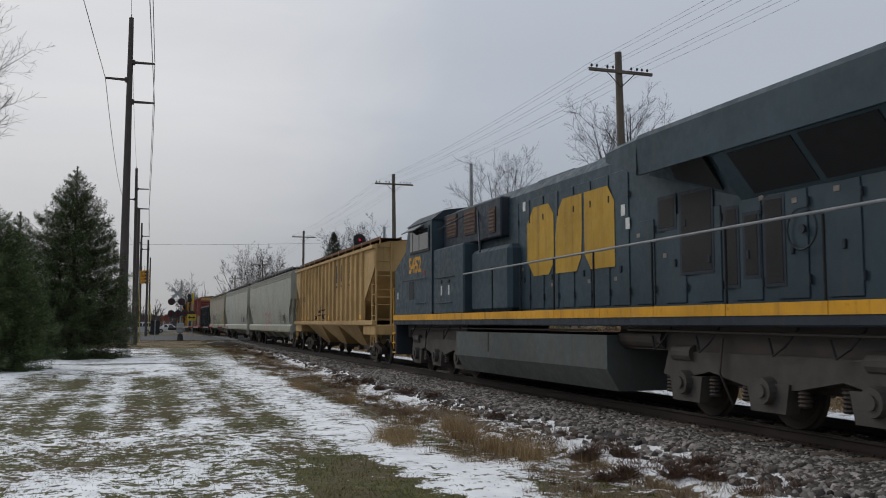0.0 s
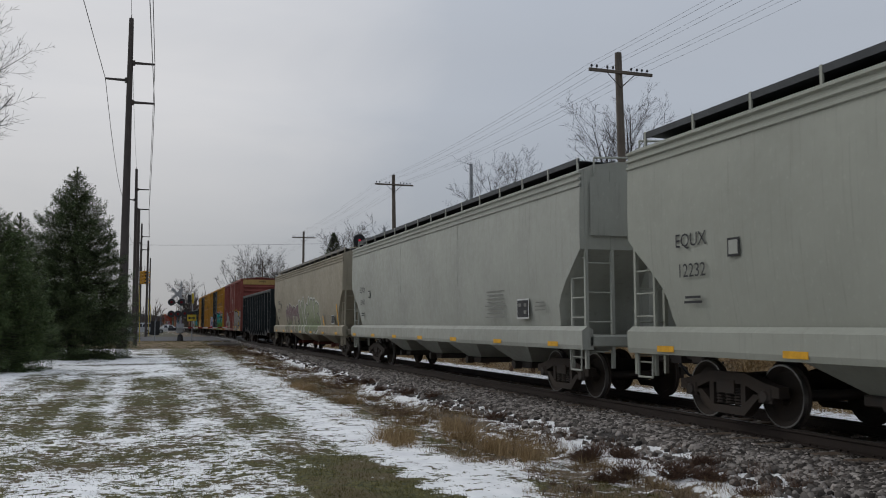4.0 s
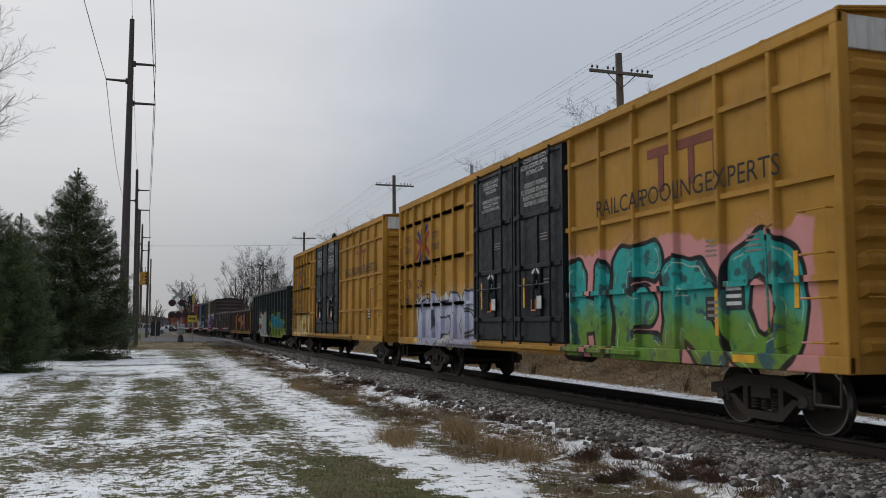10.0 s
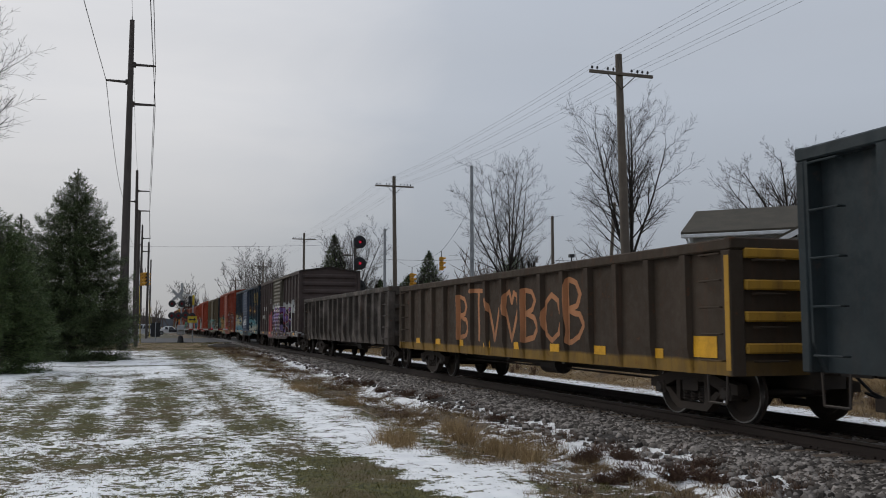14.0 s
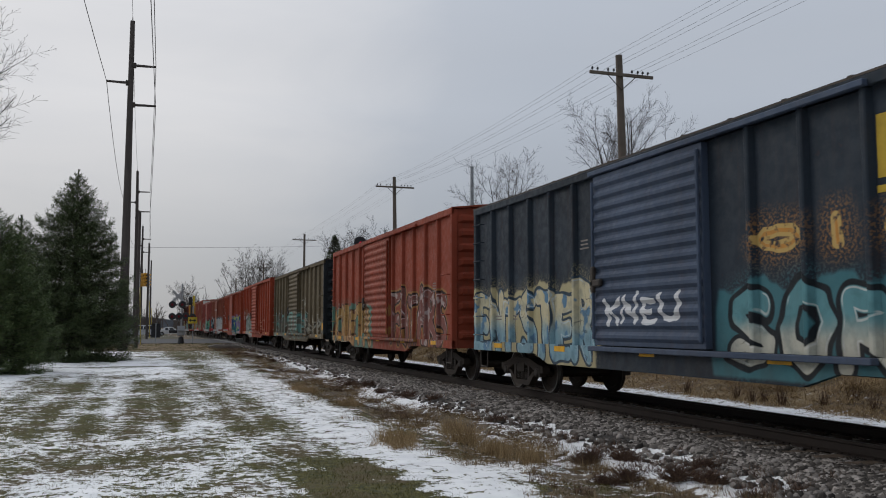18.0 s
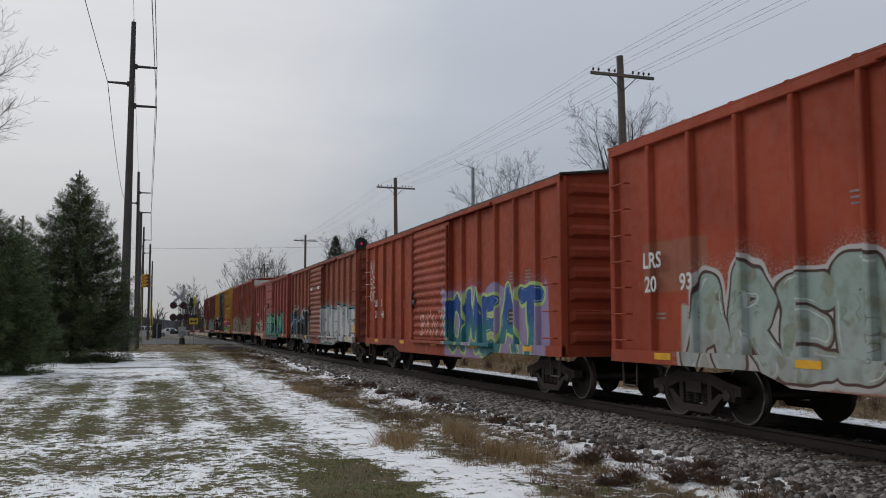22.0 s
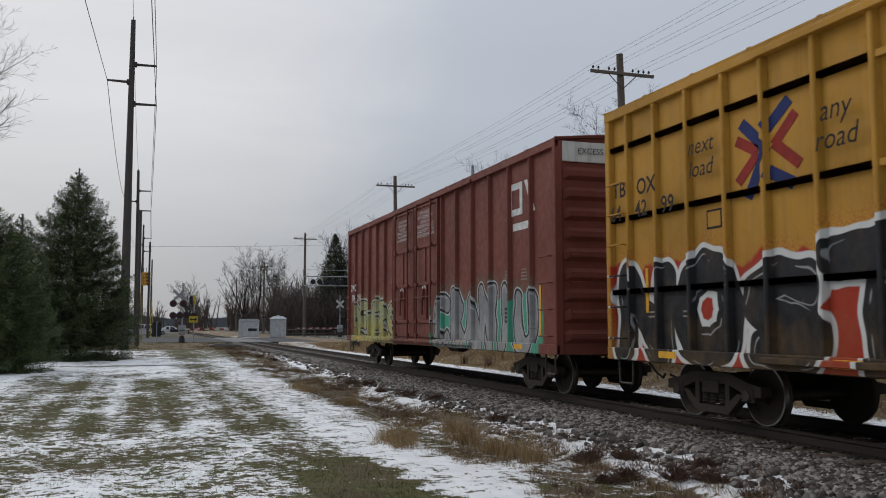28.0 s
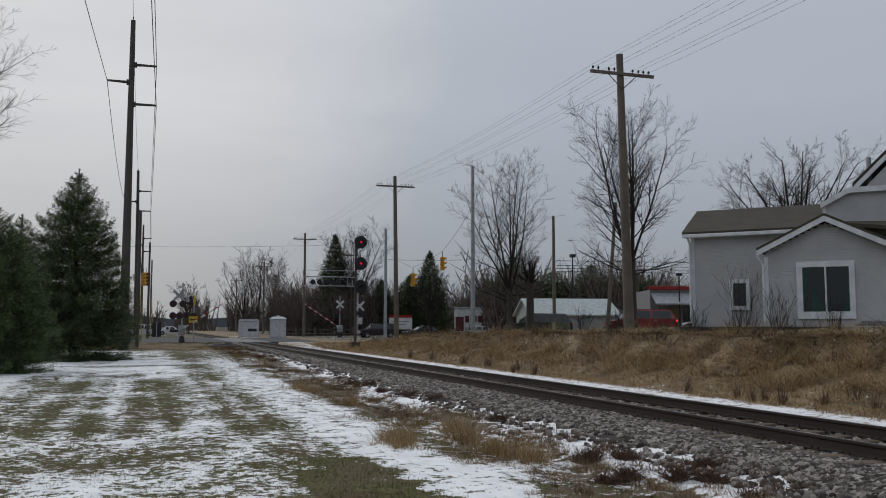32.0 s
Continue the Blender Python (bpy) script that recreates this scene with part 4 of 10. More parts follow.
def plug_door(car, y0, y1, z0, z1, paint, hw=None, simple=False):
    """One leaf: a slab in a raised border, cross ribs, and two full-height locking bars with their gear."""
    xo = -RX + 0.01
    d = part("door", Form().box(xo, -PX - 0.004, y0, y1, z0, z1), paint, car, "plain plug door with cross ribs" if simple else "plug door with locking bars")
    h, w = z1 - z0, y1 - y0
    part("door_border", Form().border(xo - 0.03, xo - 0.001, y0 + 0.02, y1 - 0.02, z0 + 0.02, z1 - 0.02, 0.07), paint, d)
    if simple:
        for k in (0.2, 0.37, 0.54, 0.70, 0.86):
            part("door_rib", Form().prism([(xo - 0.001, z0 + h * k - 0.06), (xo - 0.035, z0 + h * k - 0.015), (xo - 0.035, z0 + h * k + 0.015), (xo - 0.001, z0 + h * k + 0.06)], "y", y0 + 0.1, y1 - 0.1), paint, d)
        part("door_handle", Form().box(xo - 0.08, xo - 0.002, y0 + w * 0.5 - 0.06, y0 + w * 0.5 + 0.06, z0 + h * 0.5, z0 + h * 0.5 + 0.3, 0.02), STEEL_DARK, d)
        return d
    hw = hw or paint
    for k in (0.12, 0.40, 0.68):
        part("door_rib", Form().box(xo - 0.045, xo - 0.001, y0 + 0.095, y1 - 0.095, z0 + h * k - 0.05, z0 + h * k + 0.05, 0.012), paint, d)
    part("door_post", Form().box(xo - 0.035, xo - 0.001, y0 + w * 0.5 - 0.04, y0 + w * 0.5 + 0.04, z0 + h * 0.40 + 0.055, z0 + h * 0.68 - 0.055, 0.01), paint, d)
    for k in (0.2, 0.8):
        y = y0 + w * k
        f = Form().rod((xo - 0.085, y, z0 - 0.1), (xo - 0.085, y, z1 + 0.04), 0.026, n=7)
        for q in (0.02, 0.12, 0.40, 0.68, 0.97):
            f.box(xo - 0.115, xo - 0.046, y - 0.055, y + 0.055, z0 + h * q - 0.045, z0 + h * q + 0.045, 0.01)
        part("locking_bar", f, hw, d)
    m = y0 + w * 0.5
    part("gear_plate", Form().box(xo - 0.055, xo - 0.001, m - 0.2, m + 0.2, z0 + h * 0.12 + 0.055, z0 + h * 0.40 - 0.055, 0.015), paint, d)
    g = Form().box(xo - 0.13, xo - 0.056, m - 0.06, m + 0.06, z0 + h * 0.28, z0 + h * 0.36, 0.02)
    g.rod((xo - 0.11, m, z0 + h * 0.32), (xo - 0.11, m + 0.02, z0 + h * 0.17), 0.03, n=6)
    g.rod((xo - 0.10, y0 + w * 0.2, z0 + h * 0.30), (xo - 0.10, y0 + w * 0.8, z0 + h * 0.30), 0.016, n=5)
    part("door_handle", g, hw, d)
    for e in (-1, 1):
        part("turn_mark", Form().prism([(m + e * 0.04, z0 + h * 0.375), (m + e * 0.17, z0 + h * 0.355), (m + e * 0.17, z0 + h * 0.37), (m + e * 0.04, z0 + h * 0.39)], "x", xo - 0.06, xo - 0.056), WHITE_MARK, d)
    return d


def spaced(a, b, n):
    return [a + (b - a) * i / (n - 1) for i in range(n)]


def new_car(name, label, category="freight car"):
    return thing(name, label, category, group="cars of the freight train")


def boxcar(L, z0, z1, zr, paint, label, ribs=None, door=(5.6, 9.2), door_kind="corrugated", door_paint=None, end_paint=None, roof=None, overhang=1.6, belly=(4.2, 11.2, 0.18),
           rails=(), band=None, corr=8, rib_w=0.09, rungs=7):
    car = new_car("boxcar", label)
    ribs = ribs or spaced(0.1, L - 0.1, 17)
    add_sides(car, L, z0, z1, paint, ribs, door, rib_w, belly, rails)
    add_ends(car, L, z0, z1, zr, end_paint or paint, corr, band)
    add_roof(car, L, z1, zr, roof or paint)
    if door_kind == "simple":
        plug_door(car, door[0], door[1], z0 + 0.22, z1 - 0.16, door_paint or paint, simple=True)
        part("door_track", Form().box(-RX - 0.10, -PX, door[0] - 2.8, door[1] + 0.2, z0 + 0.08, z0 + 0.16, 0.01), paint, car)
    elif door_kind == "corrugated":
        corrugated_door(car, door[0], door[1], z0 + 0.22, z1 - 0.16, door_paint or paint)
    else:
        m = (door[0] + door[1]) / 2
        for a, b in ((door[0], m - 0.01), (m + 0.01, door[1])):
            plug_door(car, a, b, z0 + 0.22, z1 - 0.16, door_paint or paint)
        part("door_track", Form().box(-RX - 0.10, -PX, door[0] - 2.6, door[1] + 2.6, z0 + 0.08, z0 + 0.16, 0.01), paint, car)
        part("door_track", Form().box(-RX - 0.05, -PX, door[0] - 2.6, door[1] + 2.6, z1 - 0.15, z1 - 0.06, 0.01), paint, car)
    add_underframe(car, L, z0 + 0.25)
    for y in (overhang, L - overhang):
        add_truck(car, y)
    add_coupler(car, 0.0, -1)
    add_coupler(car, L, 1)
    hz = min(z0 + 2.9, z1 - 0.3)
    add_ladder(car, -RX + 0.02, 0.42, z0 + 0.35, z0 + 1.9, paint, rungs=4)
    add_ladder(car, -RX + 0.02, L - 0.42, z0 + 0.35, hz, paint, rungs=rungs)
    add_ladder(car, -1.05, 0.0, z0 + 0.35, z0 + 1.9, paint, side=False, rungs=4)
    add_brake_wheel(car, -0.02, z0 + 1.5, STEEL_DARK)
    add_stirrup(car, 0.45, z0, STEEL_DARK)
    add_stirrup(car, L - 0.45, z0, STEEL_DARK)
    for k in range(5):
        y = L * (k + 0.5) / 5
        part("reflector", Form().box(-RX - 0.012, -RX - 0.006, y - 0.22, y + 0.22, z0 + 0.07, z0 + 0.17), YELLOW_MARK, car, "yellow reflective strip")
    for y, z, w, n in ((L - 1.35, z0 + 0.78, 0.42, 2), (L - 2.25, z0 + 0.78, 0.36, 2), (1.7, z0 + 1.75, 0.34, 4), (2.6, z0 + 1.75, 0.3, 4), (door[1] + 0.55, z0 + 2.1, 0.34, 3)):
        bars(car, DULL_MARK, -PX - 0.002, y, z, w, n, 0.028, 0.07)
    block(car, 2.35, 2.75, z0 + 0.62, z0 + 0.95, BLACK_MARK, PX + 0.001)
    for k in range(3):
        block(car, 2.40, 2.70, z0 + 0.67 + 0.09 * k, z0 + 0.71 + 0.09 * k, DULL_MARK, PX + 0.009, "stencil_line")
    return car


def gondola(L, z0, z1, paint, label, posts=12, load=None, overhang=1.7, belly=None, heap=0.25, ends=None, wx=1.40, deep=0.16):
    car = new_car("gondola", label)
    zs = z0
    for s in (-1, 1):
        f = Form()
        prof = [(0.05, z0), (belly[0] - 0.7, z0), (belly[0], z0 - belly[2]), (belly[1], z0 - belly[2]), (belly[1] + 0.7, z0), (L - 0.05, z0), (L - 0.05, z1 - 0.08), (0.05, z1 - 0.08)] if belly else \
            [(0.05, z0), (L - 0.05, z0), (L - 0.05, z1 - 0.08), (0.05, z1 - 0.08)]
        w = part("side_wall", f.prism(prof, "x", *sorted((s * (wx - 0.04), s * wx))), paint, car)
        part("top_chord", Form().box(*sorted((s * 1.33, s * RX)), 0, L, z1 - 0.16, z1, 0.02), paint, car)
        for y in (posts if isinstance(posts, list) else spaced(0.12, L - 0.12, posts)):
            zb = z0 - (belly[2] if belly and belly[0] < y < belly[1] else 0)
            g = Form()
            g.loft([[(s * (wx + 0.002), y - 0.10, z), (s * (wx + 0.002 + d), y - 0.07, z), (s * (wx + 0.002 + d), y + 0.07, z), (s * (wx + 0.002), y + 0.10, z)] for z, d in ((zb, 0.02), (zb + 0.35, deep), (z1 - 0.16, deep * 1.12))])
            part("side_post", g, paint, w)
    for y, s in ((0.0, -1), (L, 1)):
        e = part("end_wall", Form().box(-1.36, 1.36, *sorted((y - s * 0.1, y - s * 0.05)), z0, z1 - 0.05), paint, car)
        for i in range(4):
            z = z0 + 0.3 + i * (z1 - z0 - 0.4) / 3.4
            part("end_rib", Form().box(-1.36, 1.36, *sorted((y - s * 0.048, y + s * 0.04)), z, z + 0.14, 0.02), ends or paint, e)
        part("end_chord", Form().box(-RX, RX, *sorted((y - s * 0.12, y + s * 0.02)), z1 - 0.15, z1 + 0.012, 0.02), paint, e)
        part("corner_post", Form().box(-RX, -1.36, *sorted((y - s * 0.14, y)), z0, z1 - 0.16, 0.015), paint, e)
    part("floor", Form().box(-1.36, 1.36, 0.1, L - 0.1, z0 + 0.1, z0 + 0.16), STEEL_DARK, car)
    if load:
        nx, ny = 10, int(L * 3)
        vs, fs = [], []
        for j in range(ny):
            for i in range(nx):
                x, y = -1.32 + 2.64 * i / (nx - 1), 0.12 + (L - 0.24) * j / (ny - 1)
                e = min(1, min(i, nx - 1 - i) / 2.5) * min(1, min(j, ny - 1 - j) / 5)
                vs.append((x, y, z1 - 0.22 + e * (heap + 0.25 * noise.noise(Vector((x * 0.6, y * 0.35, L)))) + 0.12 * noise.noise(Vector((x * 3, y * 3, L)))))
        fs = [(j * nx + i, j * nx + i + 1, (j + 1) * nx + i + 1, (j + 1) * nx + i) for j in range(ny - 1) for i in range(nx - 1)]
        part("load", Form().add(vs, fs), load, car, "dark heap of scrap in the car")
    add_underframe(car, L, z0 + 0.1)
    for y in (overhang, L - overhang):
        add_truck(car, y)
    add_coupler(car, 0.0, -1)
    add_coupler(car, L, 1)
    add_ladder(car, -1.5, 0.45, z0 + 0.2, z1 - 0.2, paint, rungs=5)
    add_ladder(car, -1.5, L - 0.45, z0 + 0.2, z1 - 0.2, paint, rungs=5)
    add_ladder(car, -1.0, 0.0, z0 + 0.2, z1 - 0.3, paint, side=False, rungs=4)
    add_brake_wheel(car, -0.02, z0 + 1.0, STEEL_DARK)
    add_stirrup(car, 0.45, z0, STEEL_DARK)
    add_stirrup(car, L - 0.45, z0, STEEL_DARK)
    return car

CARS = []      # (car, offset of its front end along the train)


def side_text(car, text, y, z, size, mat=None, x=RX + 0.006, bold=0.0, shear=0.0, label=""):
    return letters(text, size, mat or WHITE_MARK, car, side_plane(-x, y, z), bold, shear=shear, label=label)


def block(car, y0, y1, z0, z1, mat, x=PX, name="stencil_panel", label=""):
    return part(name, Form().box(-x - 0.008, -x - 0.001, y0, y1, z0, z1), mat, car, label)


# ---- the locomotive ----
def locomotive():
    car = thing("locomotive", "dark blue and yellow diesel freight locomotive with a wide cab", "locomotive", group="cars of the freight train")
    blue = car_paint("locomotive_blue", (0.033, 0.055, 0.068), rust=0.15, grime=0.35, streaks=0.2, rough=0.42)
    grey = car_paint("locomotive_dark_roof", (0.022, 0.030, 0.040), rust=0.15, grime=0.4, streaks=0.2, rough=0.5)
    yel = car_paint("locomotive_yellow", (0.55, 0.27, 0.02), rust=0.4, grime=0.5, streaks=0.5)
    logo = car_paint("faded_logo_yellow", (0.38, 0.225, 0.03), rust=0.2, grime=0.5, streaks=0.5)
    tank = car_paint("fuel_tank_grey", (0.075, 0.085, 0.082), rust=0.25, grime=0.6, streaks=0.3, rough=0.6)
    mesh_black = plain("black_grille", (0.012, 0.012, 0.013), 0.7, relief=0.8, grain=90)
    glass = flat("cab_glass", (0.012, 0.016, 0.02), 0.06)
    part("frame", Form().box(-1.54, 1.54, 0.3, 20.95, 1.36, 1.63, 0.02), grey, car, "deep steel platform")
    for a, b in ((0.3, 2.2), (2.215, 4.1), (4.115, 5.9), (5.915, 7.6), (7.615, 9.4), (9.415, 11.2), (11.215, 13.0), (13.015, 14.6), (14.615, 17.15), (17.165, 20.9)):
        part("edge_stripe", Form().box(-1.556, -1.541, a, b, 1.50, 1.66), yel, car, "yellow stripe along the platform edge")
    # cab and nose
    cab = part("cab", Form().prism([(17.15, 1.64), (20.9, 1.64), (20.9, 3.05), (19.75, 3.55), (19.45, 4.28), (17.15, 4.28)], "x", -1.5, 1.5), blue, car, "wide driver's cab")
    part("cab_roof", Form().prism([(-1.52, 4.27), (1.52, 4.27), (1.15, 4.55), (0.4, 4.66), (-0.4, 4.66), (-1.15, 4.55)], "y", 17.1, 19.6), grey, cab)
    part("window_frame", Form().box(-1.53, -1.502, 17.35, 19.2, 3.42, 4.14, 0.01), mesh_black, cab)
    for a, b in ((17.42, 18.22), (18.28, 18.85), (18.91, 19.15)):
        part("pane", Form().box(-1.536, -1.531, a, b, 3.5, 4.08), glass, cab, "dark cab window")
    part("sunshade", Form().prism([(-1.52, 4.22), (-1.78, 4.06), (-1.77, 4.035), (-1.51, 4.19)], "y", 17.9, 19.25), plain("grey_sheet", (0.15, 0.155, 0.16), 0.5), cab, "pale folding window awning")
    part("cab_vent", Form().box(-1.512, -1.501, 18.85, 19.35, 2.1, 2.62), mesh_black, cab)
    part("cab_door_seam", Form().box(-1.506, -1.501, 17.14, 17.17, 1.66, 4.2), mesh_black, cab)
    part("cab_rail", Form().path([(-1.55, 17.6, 2.68), (-1.55, 19.8, 2.68)], 0.014).path([(-1.55, 17.6, 1.98), (-1.55, 18.6, 1.98)], 0.014), blue, cab)
    letters("5452", 0.62, yel, cab, side_plane(-1.506, 18.75, 3.08), 0.02, label="yellow cab number")
    block(car, 17.75, 17.9, 2.78, 2.9, RED_MARK, 1.501, "marker_plate")
    block(car, 20.5, 20.62, 2.15, 2.35, WHITE_MARK, 1.501, "marker_plate")
    f = Form()
    f.prism([(-1.5, 0.45), (1.5, 0.45), (1.5, 1.36), (-1.5, 1.36)], "y", 20.75, 20.85)
    part("end_plate", f, grey, car)
    for z in (0.5, 0.8, 1.1, 1.38):
        part("step", Form().box(-1.5, -0.95, 20.86, 21.2, z - 0.02, z + 0.02), yel, car)
    part("end_handrail", Form().path([(-1.48, 21.1, 0.6), (-1.48, 21.15, 2.5), (-1.0, 21.0, 2.6)], 0.02).path([(-0.9, 21.15, 1.4), (-0.9, 21.1, 2.6)], 0.02), yel, car, "yellow grab rail")
    # electrical cabinet and hood
    part("equipment_cabinet", Form().box(-1.47, 1.47, 14.7, 17.13, 1.64, 3.42, 0.04), blue, car, "flush blue equipment cabinet")
    part("cabinet_rail", Form().path([(-1.5, 15.4, 2.62), (-1.5, 16.8, 2.62)], 0.014).path([(-1.5, 15.5, 1.95), (-1.5, 16.9, 1.95)], 0.014), blue, car)
    for y in (15.8, 16.4):
        block(car, y - 0.05, y + 0.05, 2.15, 2.4, WHITE_MARK, 1.471, "marker_plate")
        part("latch_knob", Form().rod((-1.49, y, 2.5), (-1.47, y, 2.5), 0.05), mesh_black, car)
    hood = part("hood", Form().prism([(-0.98, 1.64), (0.98, 1.64), (0.98, 4.3), (0.8, 4.52), (-0.8, 4.52), (-0.98, 4.3)], "y", 1.0, 17.1), blue, car, "long narrow engine hood")
    up = part("upper_cabinet", Form().box(-1.2, 1.2, 12.9, 17.09, 3.43, 4.36, 0.03), grey, car, "dark upper cabinet")
    for a, b, z0, z1 in ((15.9, 16.7, 3.7, 4.3), (14.5, 15.3, 3.65, 4.3), (13.2, 13.6, 3.55, 4.15)):
        part("louvre_box", Form().box(-1.225, -1.202, a, b, z0, z1), plain("brown_louvre", (0.06, 0.035, 0.025), 0.7), up)
        for i in range(6):
            part("louvre", Form().box(-1.24, -1.226, a + 0.03, b - 0.03, z0 + 0.05 + i * (z1 - z0 - 0.08) / 6, z0 + 0.09 + i * (z1 - z0 - 0.08) / 6), plain("louvre_slat", (0.12, 0.07, 0.05), 0.7) if i == 0 else bpy.data.materials["louvre_slat"], up)
    part("roof_rail", Form().path([(-1.4, 14.9, 4.1), (-1.4, 17.1, 3.95)], 0.018).path([(-1.45, 13.6, 3.1), (-1.2, 14.4, 4.2)], 0.025), grey, car)
    part("air_filter_box", Form().box(-1.3, -0.9, 12.2, 14.65, 1.66, 3.2, 0.1), blue, car)
    # door seams on the hood
    for k, y in enumerate([1.3, 2.2, 3.1, 4.0, 4.9, 5.8, 6.7, 7.5, 8.2, 8.9, 9.6, 10.3, 11.0, 11.7, 12.3]):
        part("hood_door", Form().box(-1.0, -0.982, y + 0.03, y + 0.6, 1.72, 4.12 if y > 7 else 3.14, 0.008), blue, hood)
        for zh in (1.9, 3.6 if y > 7 else 2.9):
            part("hinge", Form().rod((-1.008, y, zh), (-1.008, y, zh + 0.12), 0.02), grey, hood)
    # the big sign as plain yellow shapes
    for a, b, notch in ((10.5, 11.84, 0.4), (9.25, 10.42, 0.0), (8.0, 9.15, -0.4)):
        zl, zh, m = 2.42, 3.92, (a + b) / 2
        mz = (zl + zh) / 2
        if notch > 0:
            ring = [(b, zl + 0.35), (b - 0.35, zl), (a + 0.25, zl), (a, zl + 0.25), (a, zh - 0.25), (a + 0.25, zh), (b - 0.35, zh), (b, zh - 0.35)]
        elif notch == 0:
            ring = [(a + 0.25, zl), (b, zl), (b, mz), (b - 0.1, zh - 0.25), (b - 0.35, zh), (a, zh), (a, mz), (a + 0.05, zl + 0.25)]
        else:
            ring = [(a, zl), (b - 0.25, zl), (b, zl + 0.3), (b, zh), (a + 0.25, zh), (a, zh - 0.3)]
        g = Form().prism(ring, "x", -1.012, -1.006)
        part("logo_shape", g, logo, hood, "faded yellow logo shape")
    for y, z in ((7.7, 3.4), (7.55, 3.15), (12.0, 4.0)):
        block(car, y - 0.07, y + 0.07, z - 0.1, z + 0.1, WHITE_MARK, 1.0, "marker_plate")
    for y, z in ((2.6, 3.05), (3.35, 3.0), (4.0, 3.12), (6.4, 2.5), (7.2, 2.9), (8.0, 2.2), (9.0, 2.2), (10.6, 2.2), (12.1, 2.6)):
        block(car, y - 0.05, y + 0.05, z - 0.035, z + 0.035, DULL_MARK, 1.0, "marker_plate")
    for y in (1.6, 2.5, 3.4, 4.3, 5.2, 6.1, 7.8, 9.2, 10.6, 12.0):
        part("door_latch", Form().box(-1.03, -1.001, y - 0.03, y + 0.03, 2.3, 2.42, 0.008), grey, hood)
    # dark grilles
    for a, b, z0, z1 in ((5.14, 5.92, 2.2, 3.42), (6.11, 6.54, 2.95, 3.42), (4.55, 4.79, 1.95, 3.04), (4.1, 4.37, 2.07, 2.91), (3.59, 3.93, 1.94, 3.07)):
        part("grille", Form().box(-1.014, -1.003, a, b, z0, z1, 0.004), mesh_black, hood, "black intake grille")
        part("grille_frame", Form().box(-1.008, -1.0015, a - 0.05, b + 0.05, z0 - 0.05, z1 + 0.05), grey, hood)
    # radiator wings
    w = Form()
    w.prism([(-0.985, 3.15), (-1.48, 3.76), (-1.5, 4.1), (-1.3, 4.42), (1.3, 4.42), (1.5, 4.1), (1.48, 3.76), (0.985, 3.15)], "y", 0.7, 4.45)
    wing = part("radiator_wing", w, blue, car, "flared radiator housing")
    part("wing_taper", Form().loft([[(-0.985, 6.9, 3.9), (-1.0, 6.9, 4.32), (1.0, 6.9, 4.32), (0.985, 6.9, 3.9)], [(-0.985, 4.46, 3.2), (-1.49, 4.46, 4.05), (1.49, 4.46, 4.05), (0.985, 4.46, 3.2)]]), blue, wing)
    part("roof_edge", Form().prism([(-1.54, 3.77), (-1.57, 4.34), (-1.53, 4.42), (-1.3, 4.48), (1.3, 4.48), (1.53, 4.42), (1.57, 4.34), (1.54, 3.77), (1.5, 3.77), (1.3, 4.43), (-1.3, 4.43), (-1.5, 3.77)], "y", 0.4, 6.3), blue, wing, "deep blue overhanging roof edge")
    part("edge_taper", Form().loft([[(-1.5, 6.3, 3.77), (-1.57, 6.3, 3.77), (-1.57, 6.3, 4.34), (-1.3, 6.3, 4.48), (-1.0, 6.3, 4.44)], [(-1.5, 7.3, 4.15), (-1.56, 7.3, 4.15), (-1.56, 7.3, 4.3), (-1.3, 7.3, 4.46), (-1.0, 7.3, 4.42)]]), blue, wing)
    for a, b in ((1.45, 2.72), (2.85, 4.1)):
        g = Form()
        g.loft([[(-1.02, a, 3.22), (-1.03, a, 3.19), (-1.03, b, 3.19), (-1.02, b, 3.22)], [(-1.45, a, 3.76), (-1.47, a, 3.72), (-1.47, b, 3.72), (-1.45, b, 3.76)]])
        part("radiator_screen", g, mesh_black, wing, "black slanted radiator screen")
    part("radiator_screen", Form().loft([[(-1.05, 4.75, 3.35), (-1.07, 4.75, 3.33), (-1.03, 6.0, 3.68), (-1.02, 6.0, 3.7)], [(-1.40, 4.75, 3.86), (-1.43, 4.75, 3.82), (-1.15, 6.0, 3.9), (-1.13, 6.0, 3.93)]]), mesh_black, wing, "black slanted radiator screen")
    part("horn", Form().rod((-0.3, 12.6, 4.6), (-0.3, 12.1, 4.62), 0.04, 0.1).rod((0.0, 12.6, 4.6), (0.0, 12.1, 4.62), 0.04, 0.1).rod((0.3, 12.6, 4.6), (0.3, 12.1, 4.62), 0.04, 0.1), grey, car)
    part("exhaust_stack", Form().box(-0.5, 0.5, 8.4, 9.6, 4.5, 4.68, 0.05), grey, car)
    part("roof_hatch", Form().box(-0.7, 0.7, 10.2, 12.0, 4.5, 4.6, 0.04), grey, car)
    # walkway rail
    r = Form().path([(-1.5, 14.6, 2.62), (-1.5, 1.4, 2.72), (-1.45, 0.6, 2.62), (-1.4, 0.35, 1.7)], 0.022, 8)
    part("handrail", r, plain("weathered_rail", (0.22, 0.23, 0.24), 0.5), car, "long grey walkway handrail")
    for y in (2.3, 4.15, 6.0, 7.9, 9.5, 11.1, 12.7):
        part("stanchion", Form().rod((-1.5, y, 1.64), (-1.5, y, 2.68), 0.02), mesh_black, car)
    part("end_handrail", Form().path([(-1.48, 0.15, 0.6), (-1.5, 0.25, 2.5), (-1.5, 1.1, 2.72)], 0.024, 8), yel, car, "yellow grab rail")
